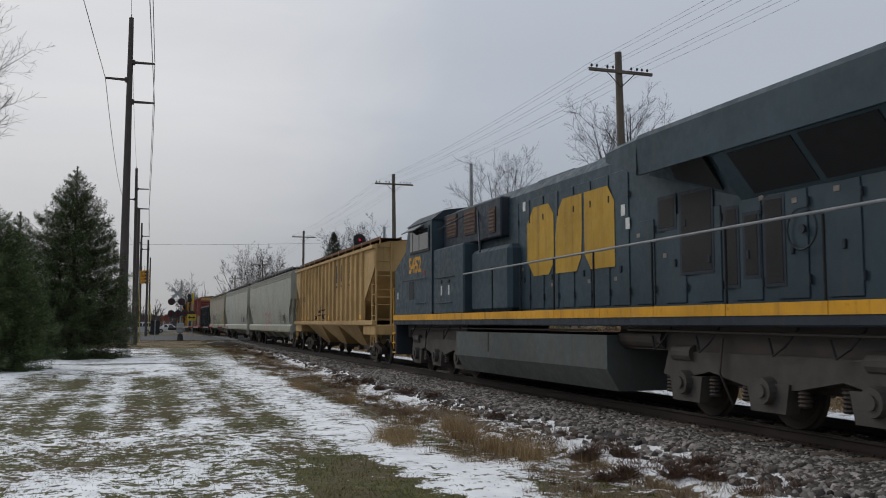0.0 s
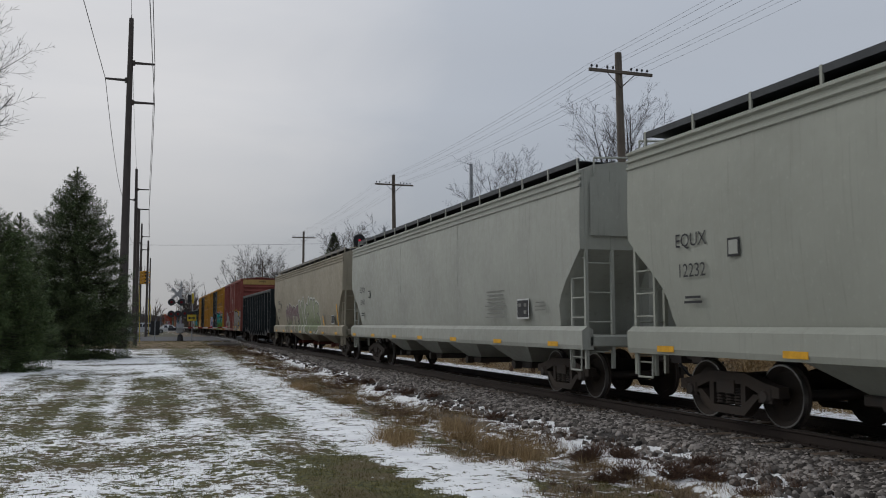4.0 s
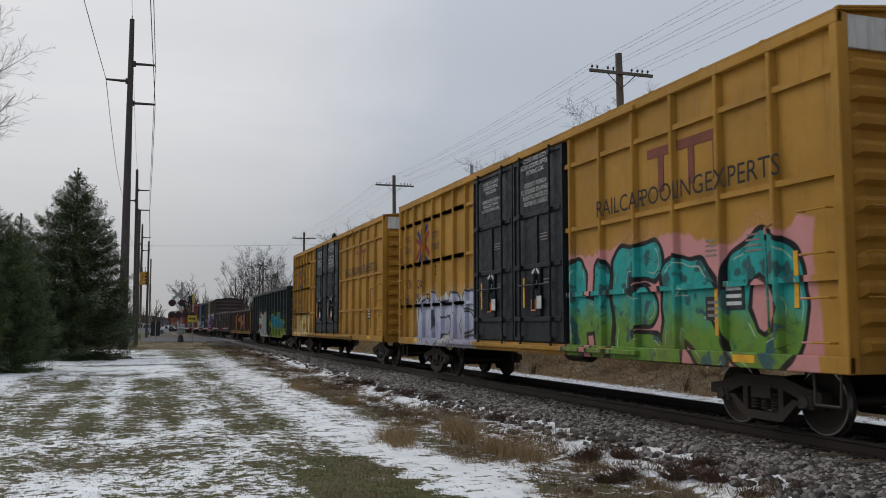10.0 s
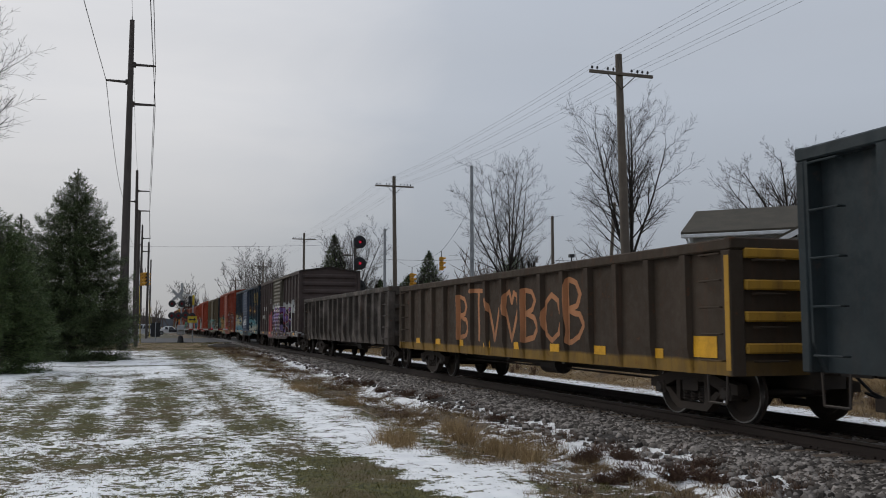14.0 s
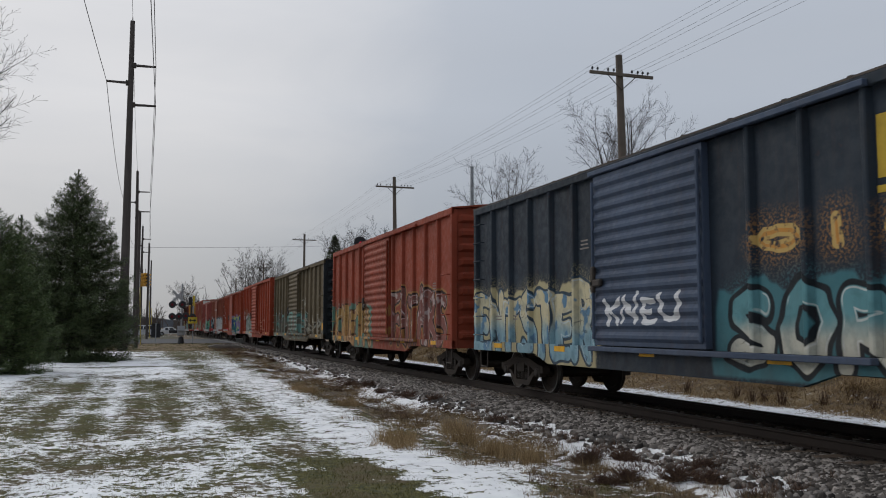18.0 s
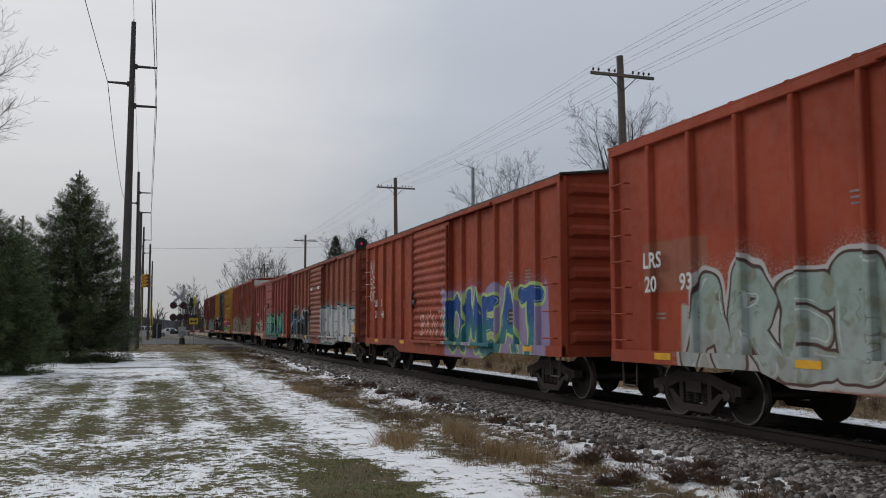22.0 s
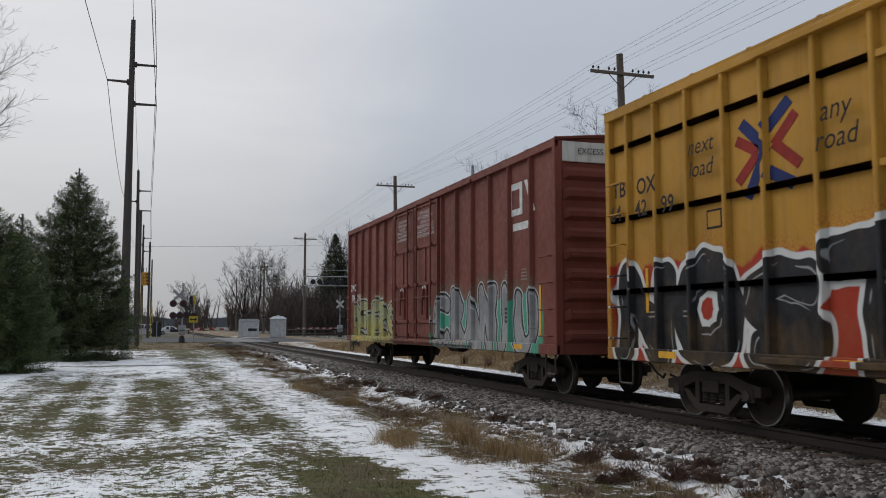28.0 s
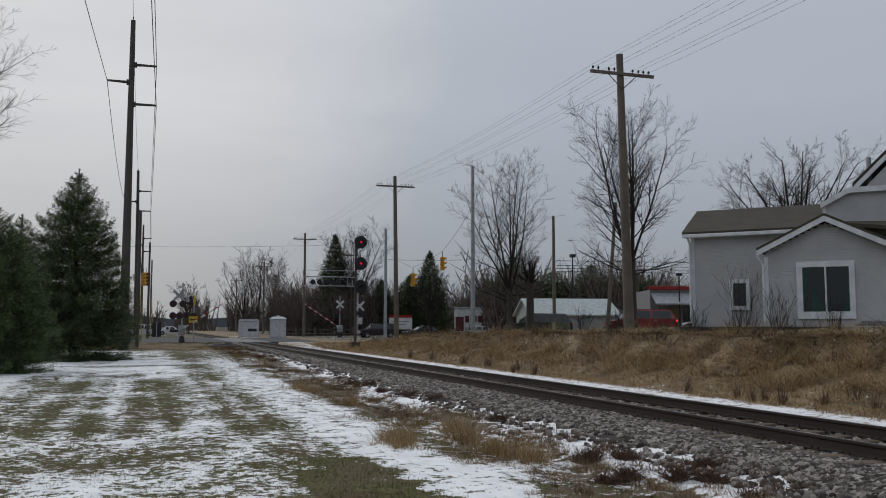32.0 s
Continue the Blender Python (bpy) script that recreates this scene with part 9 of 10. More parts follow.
# ---- vehicles waiting and parked ----
def vehicle(x, y, z, turn, paint, label, kind="suv", L=4.7, brake=True):
    """Its front points to -x before the turn."""
    t = thing("car", label, "car", "cars at the junction", pose(x, y, z, 0, 0, turn))
    H = {"suv": 1.72, "sedan": 1.45, "wagon": 1.75}[kind]
    W = 0.92
    belt = H * 0.58
    if kind == "sedan":
        low = [(-L / 2, 0.35), (-L / 2 + 0.05, 0.72), (-L / 2 + 1.3, belt), (L / 2 - 0.7, belt + 0.05), (L / 2, belt - 0.06), (L / 2, 0.35)]
        cab = [(-L / 2 + 1.25, belt), (-L / 2 + 2.0, H - 0.06), (-L / 2 + 2.5, H), (L / 2 - 1.5, H - 0.04), (L / 2 - 0.65, belt + 0.04)]
    else:
        low = [(-L / 2, 0.35), (-L / 2 + 0.04, 0.85), (-L / 2 + 1.1, belt), (L / 2 - 0.05, belt + 0.02), (L / 2, 0.7), (L / 2, 0.35)]
        cab = [(-L / 2 + 1.05, belt), (-L / 2 + 1.75, H - 0.06), (-L / 2 + 2.2, H), (L / 2 - 0.5, H - 0.03), (L / 2 - 0.06, belt + 0.02)]
    part("body", Form().prism(low, "y", -W, W), paint, t)
    f = Form()
    n = len(cab)
    f.loft([[(a, -W + 0.02 + (0.2 if zz > belt + 0.1 else 0), zz) for a, zz in cab], [(a, W - 0.02 - (0.2 if zz > belt + 0.1 else 0), zz) for a, zz in cab]])
    part("cabin", f, paint, t)
    m = (cab[1][0] + cab[-2][0]) / 2
    for a, b2 in ((cab[1][0] - 0.15, m - 0.05), (m + 0.05, cab[-2][0] + 0.05)):
        g = Form()
        zl, zh = belt + 0.08, H - 0.14
        for s in (-1, 1):
            g = Form().loft([[(a - 0.2 if a < m else a, s * (W - 0.045), zl), (b2, s * (W - 0.045), zl), (b2, s * (W - 0.2), zh), (a + 0.15, s * (W - 0.2), zh)], [(a - 0.2 if a < m else a, s * (W + 0.01), zl), (b2, s * (W + 0.01), zl), (b2, s * (W - 0.155), zh), (a + 0.15, s * (W - 0.155), zh)]])
            part("side_window", g, CAR_GLASS, t)
    part("windscreen", Form().loft([[(cab[0][0] + 0.05, -0.75, belt + 0.06), (cab[0][0] + 0.05, 0.75, belt + 0.06), (cab[1][0] - 0.04, 0.62, H - 0.12), (cab[1][0] - 0.04, -0.62, H - 0.12)], [(cab[0][0] - 0.03, -0.75, belt + 0.06), (cab[0][0] - 0.03, 0.75, belt + 0.06), (cab[1][0] - 0.10, 0.62, H - 0.12), (cab[1][0] - 0.10, -0.62, H - 0.12)]]), CAR_GLASS, t)
    for a in (-L / 2 + 0.9, L / 2 - 0.95):
        for s in (-1, 1):
            w = part("wheel", Form().turn([(0.18, -0.11), (0.31, -0.11), (0.345, -0.07), (0.345, 0.07), (0.31, 0.11), (0.18, 0.11)], (a, s * (W - 0.09), 0.345), "y", 18), BLACK_RUBBER, t)
            part("rim", Form().turn([(0.0, s * 0.09), (0.16, s * 0.09), (0.215, s * 0.115)], (a, s * (W - 0.09), 0.345), "y", 14), GALV, w, "alloy rim")
    for s in (-1, 1):
        part("headlight", Form().box(-L / 2 - 0.01, -L / 2 + 0.25, s * 0.8 - 0.13, s * 0.8 + 0.13, 0.62, 0.76, 0.03), GALV, t)
        part("tail_light", Form().box(L / 2 - 0.12, L / 2 + 0.015, s * 0.8 - 0.13, s * 0.8 + 0.135, belt - 0.22, belt - 0.02, 0.03), BRAKE_RED if brake else RED_MARK, t, "lit red tail light" if brake else "red tail light")
    part("bumper", Form().box(-L / 2 - 0.04, -L / 2 + 0.1, -0.85, 0.85, 0.3, 0.5, 0.04).box(L / 2 - 0.1, L / 2 + 0.04, -0.85, 0.85, 0.3, 0.55, 0.04), BLACK_RUBBER, t)
    part("door_handle", Form().box(m + 0.2, m + 0.4, -W - 0.015, -W + 0.01, belt - 0.12, belt - 0.08), GALV, t)
    return t


CAR_GLASS = flat("car_glass", (0.012, 0.013, 0.016), 0.05)


def car_colour(name, c):
    m = plain(name, c, 0.3, 0.1, vary=0.1, relief=0.0)
    m.node_tree.nodes["Principled BSDF"].inputs["Coat Weight"].default_value = 0.6
    return m


vehicle(26.1, 102.0, -0.012, 2, car_colour("dark_plum_paint", (0.022, 0.010, 0.014)), "dark plum family car waiting at the crossing")
vehicle(31.6, 101.6, -0.012, 2, car_colour("navy_paint", (0.025, 0.03, 0.04)), "dark navy saloon waiting behind another car", "sedan", 4.6)
vehicle(38.2, 100.5, -0.012, 2, car_colour("silver_paint", (0.36, 0.37, 0.38)), "silver saloon waiting with its brake lights on", "sedan", 4.7)
vehicle(44.4, 99.0, -0.012, 2, car_colour("black_paint", (0.016, 0.016, 0.018)), "black sport utility car in the queue", "suv", 4.8)
vehicle(28.7, 62.4, ground_z(28.7, 62.4), -18, car_colour("dark_green_paint", (0.02, 0.026, 0.026)), "dark green sport utility car parked behind the bank", "suv", 5.0, False)
vehicle(35.0, 58.1, ground_z(35.0, 58.1), -18, car_colour("red_paint", (0.20, 0.022, 0.022)), "red boxy estate car with a pale roof", "wagon", 5.1)
vehicle(-0.3, 137.0, -0.1, -20, car_colour("light_silver_paint", (0.42, 0.43, 0.45)), "light silver sport utility car beyond the crossing", "suv", 4.6, False)
vehicle(4.2, 150.0, -0.1, 180, car_colour("white_paint", (0.6, 0.6, 0.6)), "white saloon beyond the crossing", "sedan", 4.6, False)


# ---- buildings across the road ----
def shed(x, y, z, turn, w, d, h, ridge, wall_c, roof_c, label):
    t = thing("shed", label, "building", "shops across the road", pose(x, y, z, 0, 0, turn))
    wl_ = plain("shed_wall", wall_c, 0.7)
    rf = plain("shed_roof", roof_c, 0.6)
    part("wall", Form().prism([(-w / 2, 0), (w / 2, 0), (w / 2, h), (0, ridge), (-w / 2, h)], "y", 0, d), wl_, t)
    for s in (-1, 1):
        part("roof", Form().prism([(0, ridge + 0.02), (s * (w / 2 + 0.3), h - 0.12), (s * (w / 2 + 0.3), h + 0.0), (0, ridge + 0.15)], "y", -0.3, d + 0.3), rf, t)
    part("door", Form().box(-w * 0.3, w * 0.05, -0.03, -0.003, 0, h * 0.85), SIGNAL_BLACK, t)
    return t


shed(31.6, 71.6, 0.2, -100, 6.0, 7.4, 2.15, 3.45, (0.30, 0.33, 0.33), (0.44, 0.48, 0.47), "pale metal shed with a low pitched roof")
shed(44.0, 78.0, 0.2, -20, 3.2, 5, 2.2, 2.95, (0.30, 0.34, 0.37), (0.40, 0.42, 0.42), "small grey metal shed")
st = thing("store", "low grey store with a red-edged flat roof and metal awning", "building", "shops across the road", pose(45.2, 71.3, 0.8, 0, 0, -18))
part("wall", Form().box(-1.0, 12, 0, 9, 0, 3.9), plain("store_wall", (0.23, 0.235, 0.24), 0.7), st)
part("roof_edge", Form().box(-1.2, 12.2, -0.2, 0.0, 3.9, 4.25, 0.03), plain("red_fascia", (0.30, 0.03, 0.025), 0.5), st, "red roof edge")
part("awning", Form().prism([(-1.8, 2.5), (0, 3.5), (0, 3.62), (-1.8, 2.62)], "x", -0.9, 11.8), GALV, st)
for k in range(5):
    part("awning_post", Form().rod((-0.6 + k * 3.0, -1.6, -0.1), (-0.6 + k * 3.0, -1.6, 2.6), 0.08, n=8), POLE_DARK, st)
part("window", Form().box(2, 6, -0.05, -0.003, 0.7, 2.3), CAR_GLASS, st)
part("door", Form().box(0.5, 1.6, -0.05, -0.003, 0, 2.2), plain("tan_door", (0.25, 0.18, 0.10), 0.6), st)
ws = thing("shop", "low white shop with a dark red corner and lettering bars", "building", "shops across the road", pose(42.3, 110.3, 0.0, 0, 0, -18))
part("wall", Form().box(-3.3, 3.3, 0, 6, 0, 3.7), plain("shop_white", (0.55, 0.55, 0.53), 0.7), ws)
part("corner_panel", Form().box(-3.3, -2.2, -0.06, -0.003, 0.6, 2.6), plain("sign_dark", (0.09, 0.018, 0.022), 0.5), ws, "dark red corner panel")
for k, (x, w) in enumerate(((-2.0, 0.5), (-1.3, 0.8), (-0.3, 0.7), (0.6, 0.5), (1.3, 0.9))):
    part("sign_bar", Form().box(x, x + w, -0.07, -0.003, 1.85 + 0.1 * (k % 2), 2.75), bpy.data.materials["sign_dark"], ws)
part("window", Form().box(0.2, 2.9, -0.05, -0.003, 0.5, 1.6), CAR_GLASS, ws)
part("roof_parapet", Form().box(-3.4, 3.4, -0.1, 6.1, 3.7, 3.85, 0.03), GALV, ws)
sg = thing("billboard", "white roadside board with a red top strip", "sign", at=pose(33.5, 118.0, 0.0, 0, 0, -16))
part("board", Form().box(-1.6, 1.6, -0.05, 0.05, 0.9, 2.9, 0.02), CROSSING_WHITE, sg)
part("top_strip", Form().box(-1.6, 1.6, -0.058, -0.052, 2.5, 2.9), RED_MARK, sg)
for k in range(2):
    part("bar_line", Form().box(-1.2, 1.2 - k * 0.5, -0.058, -0.052, 1.9 - k * 0.4, 2.05 - k * 0.4), plain("grey_bar", (0.3, 0.3, 0.32), 0.6) if k == 0 else bpy.data.materials["grey_bar"], sg)
    part("post", Form().rod((-1.3 + k * 2.6, 0, -0.2), (-1.3 + k * 2.6, 0, 0.95), 0.06, n=8), GALV, sg)
for x, y, h in ((36.3, 71.5, 6.6), (46.0, 69.5, 5.0), (41.5, 46.8, 6.2), (47.2, 57.6, 4.6)):
    t = thing("lamp_post", "slim dark car-park lamp post", "lamp post", "car-park lamp posts", Matrix.Translation((x, y, 0.9)))
    part("post", Form().rod((0, 0, -0.2), (0, 0, h), 0.08, 0.06, 8), SIGNAL_BLACK, t)
    part("lamp_head", Form().box(-0.22, 0.22, -0.22, 0.22, h, h + 0.3, 0.03), SIGNAL_BLACK, t)
ub = thing("utility_box", "pale green utility box on the grass", "utility box", at=Matrix.Translation((28.2, 57.5, ground_z(28.2, 57.5) - 0.02)))
part("box", Form().box(-0.55, 0.55, -0.4, 0.4, 0, 0.72, 0.04), plain("pale_green_paint", (0.14, 0.17, 0.10), 0.6), ub)
part("lid", Form().box(-0.58, 0.58, -0.43, 0.43, 0.72, 0.79, 0.02), bpy.data.materials["pale_green_paint"], ub)

# ---- trees and plants ----
BARK = plain("grey_brown_bark", (0.06, 0.05, 0.042), 0.9, relief=0.6, dark=(0.045, 0.038, 0.033))
TWIG = plain("dark_twigs", (0.036, 0.029, 0.025), 0.9, relief=0.0)


class Sticks:
    """Very many thin tapered sticks in one mesh, by arrays."""

    def __init__(self):
        self.a, self.b, self.r0, self.r1 = [], [], [], []

    def add(self, a, b, r0, r1):
        self.a.append(tuple(a))
        self.b.append(tuple(b))
        self.r0.append(r0)
        self.r1.append(r1)

    def mesh(self, name, n=3):
        a, b = np.array(self.a), np.array(self.b)
        r0, r1 = np.array(self.r0), np.array(self.r1)
        d = b - a
        d /= np.linalg.norm(d, axis=1, keepdims=True) + 1e-9
        u = np.cross(d, np.where(np.abs(d[:, 2:]) > 0.9, [[1.0, 0, 0]], [[0, 0, 1.0]]))
        u /= np.linalg.norm(u, axis=1, keepdims=True) + 1e-9
        w = np.cross(d, u)
        m = len(a)
        vs = np.zeros((m, 2 * n, 3))
        for i in range(n):
            c, s = math.cos(math.tau * i / n), math.sin(math.tau * i / n)
            vs[:, i] = a + (u * c + w * s) * r0[:, None]
            vs[:, n + i] = b + (u * c + w * s) * r1[:, None]
        base = np.arange(m)[:, None] * 2 * n
        fs = np.concatenate([base + np.array([[i, (i + 1) % n, (i + 1) % n + n, i + n]]) for i in range(n)], axis=0)
        me = bpy.data.meshes.new(name)
        me.vertices.add(m * 2 * n)
        me.vertices.foreach_set("co", vs.reshape(-1))
        me.loops.add(len(fs) * 4)
        me.loops.foreach_set("vertex_index", fs.reshape(-1).astype(np.int32))
        me.polygons.add(len(fs))
        me.polygons.foreach_set("loop_start", np.arange(0, len(fs) * 4, 4, dtype=np.int32))
        me.update(calc_edges=True)
        return me


def blades_mesh(name, p, d, w, lean=None):
    """Very many narrow triangles: feet p, reach d, half-widths w."""
    m = len(p)
    s = np.cross(d, np.array([[0.0, 0.0, 1.0]]) + 0.3 * np.random.RandomState(m).randn(m, 3))
    s /= np.linalg.norm(s, axis=1, keepdims=True) + 1e-9
    vs = np.stack([p - s * w[:, None], p + s * w[:, None], p + d], axis=1)
    me = bpy.data.meshes.new(name)
    me.vertices.add(m * 3)
    me.vertices.foreach_set("co", vs.reshape(-1))
    me.loops.add(m * 3)
    me.loops.foreach_set("vertex_index", np.arange(m * 3, dtype=np.int32))
    me.polygons.add(m)
    me.polygons.foreach_set("loop_start", np.arange(0, m * 3, 3, dtype=np.int32))
    me.update(calc_edges=True)
    return me


def island_mat(name, cols, rough=0.9, trans=0.0):
    """Colours that vary from blade to blade."""
    m, nt, b = material(name)
    g = nt.nodes.new("ShaderNodeNewGeometry")
    r = nt.nodes.new("ShaderNodeValToRGB")
    for i, c in enumerate(cols):
        e = r.color_ramp.elements[i] if i < 2 else r.color_ramp.elements.new(0.5)
        e.position, e.color = i / (len(cols) - 1), rgb(c)
    nt.links.new(g.outputs["Random Per Island"], r.inputs[0])
    nt.links.new(r.outputs[0], b.inputs["Base Color"])
    b.inputs["Roughness"].default_value = rough
    b.inputs["Specular IOR Level"].default_value = 0.15
    return m


def grow(st, rr, p, d, length, r, level, up=0.12, kink=0.13, density=1.0, thin=0.008):
    """One branch with its side branches, that leave it at a slant and turn up."""
    segs = 7 if level < 2 else 5 if level == 2 else 4 if level == 3 else 3
    q = Vector(p)
    d = Vector(d).normalized()
    turn = rr.random() * math.tau
    for i in range(segs):
        d = (d + Vector((rr.uniform(-1, 1), rr.uniform(-1, 1), rr.uniform(-0.7, 0.7))) * kink + Vector((0, 0, up))).normalized()
        q2 = q + d * (length / segs)
        ra, rb = max(thin * 0.8, r * (1 - 0.8 * i / segs)), max(thin * 0.55, r * (1 - 0.8 * (i + 1) / segs))
        st.add(q, q2, ra, rb)
        if level < 4 and (i > 0 or level > 2):
            n = {0: 1.5, 1: 1.6, 2: 1.8, 3: 1.5}[level] * density
            n = int(n) + (rr.random() < n % 1)
            for _ in range(n):
                turn += 2.4 + rr.uniform(-0.5, 0.5)
                u = d.orthogonal().normalized()
                side = u * math.cos(turn) + d.cross(u) * math.sin(turn)
                slant = rr.uniform(0.55, 1.05)
                dd = (d + side * slant).normalized()
                f = rr.uniform(0.30, 0.52) * (1 - 0.35 * i / segs)
                grow(st, rr, q.lerp(q2, rr.random()), dd, length * f, rb * 0.62, level + 1, up * 1.1, kink * 1.15, density, thin)
        q = q2


def bare_tree(x, y, z, h, seed, label, r=0.2, fork=0.3, limbs=5, spread=0.75, density=1.0, lean=(0.0, 0.0), name="bare_tree", up=0.06, thin=0.011):
    """A trunk, a few steep leading limbs from the fork, and side limbs below and above it."""
    rr = random.Random(seed)
    t = thing(name, label, "tree", "bare winter trees", Matrix.Translation((x, y, z)))
    hf = h * fork
    tr = Sticks()
    top = Vector((lean[0] * hf, lean[1] * hf, hf))
    pts = [Vector((0, 0, -0.3)), Vector((0.03 * rr.uniform(-1, 1), 0, hf * 0.15)), top * 0.5, top, top + Vector((lean[0], lean[1], 1)) * h * 0.06]
    for i, (a, b) in enumerate(zip(pts, pts[1:])):
        tr.add(a, b, r * (1.35, 1.0, 0.9, 0.82)[i], r * (1.0, 0.9, 0.82, 0.6)[i])
    part("trunk", tr.mesh("trunk", 9), BARK, t)
    st = Sticks()
    for k in range(limbs):
        a = math.tau * (k + rr.uniform(-0.3, 0.3)) / limbs
        s = spread * rr.uniform(0.45, 1.1)
        d = Vector((math.cos(a) * s, math.sin(a) * s, 1.0)) if k else Vector((0.08, 0, 1))
        p = pts[-1] if k < 2 else top * rr.uniform(0.8, 1.05)
        grow(st, rr, p, d, (h - p.z) * rr.uniform(0.78, 0.95) * (1.04 if k == 0 else 1.0), r * rr.uniform(0.42, 0.62), 1, up, 0.085, density, thin)
    for k in range(limbs):      # lower side limbs
        a = math.tau * rr.random()
        p = top * rr.uniform(0.7, 1.0)
        grow(st, rr, p, Vector((math.cos(a), math.sin(a), rr.uniform(0.1, 0.5))), h * rr.uniform(0.2, 0.32) * (0.5 + spread), r * 0.25, 2, up * 0.8, 0.17, density, thin)
    part("crown", st.mesh("crown", 3), TWIG, t, "leafless branching crown")
    return t


bare_tree(24.9, 42.0, 1.3, 11.9, 5, "tall bare tree with an oval crown of fine twigs", 0.20, 0.30, 7, 0.50, 1.18, up=0.03, thin=0.0065)
bare_tree(24.2, 57.4, 1.0, 11.6, 8, "bare tree with many fine upright branches", 0.20, 0.24, 7, 0.42, 1.05, up=0.04, thin=0.0075)
bare_tree(25.6, 57.0, 1.0, 5.6, 12, "pollarded bare tree with short stubs", 0.30, 0.62, 6, 0.8, 0.6, thin=0.016)
bare_tree(43.6, 51.0, 1.4, 13.0, 21, "broad bare tree behind the house", 0.30, 0.42, 10, 1.35, 1.12, up=0.03, thin=0.008)
bare_tree(48.5, 48.5, 1.4, 10.8, 25, "bare tree behind the house", 0.16, 0.3, 6, 0.8, 1.0, up=0.04, thin=0.008)
bare_tree(-6.6, 30.5, -0.2, 12.0, 31, "bare tree whose branch tips reach over the lawn", 0.2, 0.3, 6, 0.5, 1.0, up=0.04, thin=0.006)
bare_tree(18.0, 150.0, -0.2, 13.5, 41, "distant bare tree by the crossing", 0.17, 0.3, 6, 0.4, 0.95, thin=0.015)
bare_tree(15.8, 152.0, -0.2, 12.0, 42, "distant bare tree by the crossing", 0.17, 0.3, 6, 0.5, 0.95, thin=0.015)
bare_tree(21.4, 156.0, -0.2, 12.8, 43, "distant bare tree by the crossing", 0.16, 0.3, 6, 0.4, 0.95, thin=0.015)
bare_tree(7.6, 165.0, -0.2, 9.5, 44, "distant small bare tree", 0.14, 0.25, 6, 0.6, 0.9, thin=0.015)
bare_tree(29.6, 131.0, -0.1, 16.0, 45, "large bare tree behind a spruce", 0.26, 0.2, 8, 0.6, 1.1, thin=0.014)
bare_tree(31.5, 98.0, 0.0, 7.6, 46, "small vase-shaped bare tree by the road", 0.09, 0.10, 9, 0.4, 0.85, thin=0.016)
bare_tree(28.6, 116.0, 0.0, 7.5, 47, "small crooked bare tree", 0.12, 0.2, 6, 0.9, 0.8, thin=0.018)

NEEDLE = island_mat("spruce_needles", [(0.038, 0.056, 0.027), (0.080, 0.108, 0.050), (0.14, 0.17, 0.080)], 0.7)
NEEDLE_PALE = island_mat("young_spruce_needles", [(0.052, 0.082, 0.034), (0.092, 0.130, 0.054), (0.15, 0.185, 0.080)], 0.7)


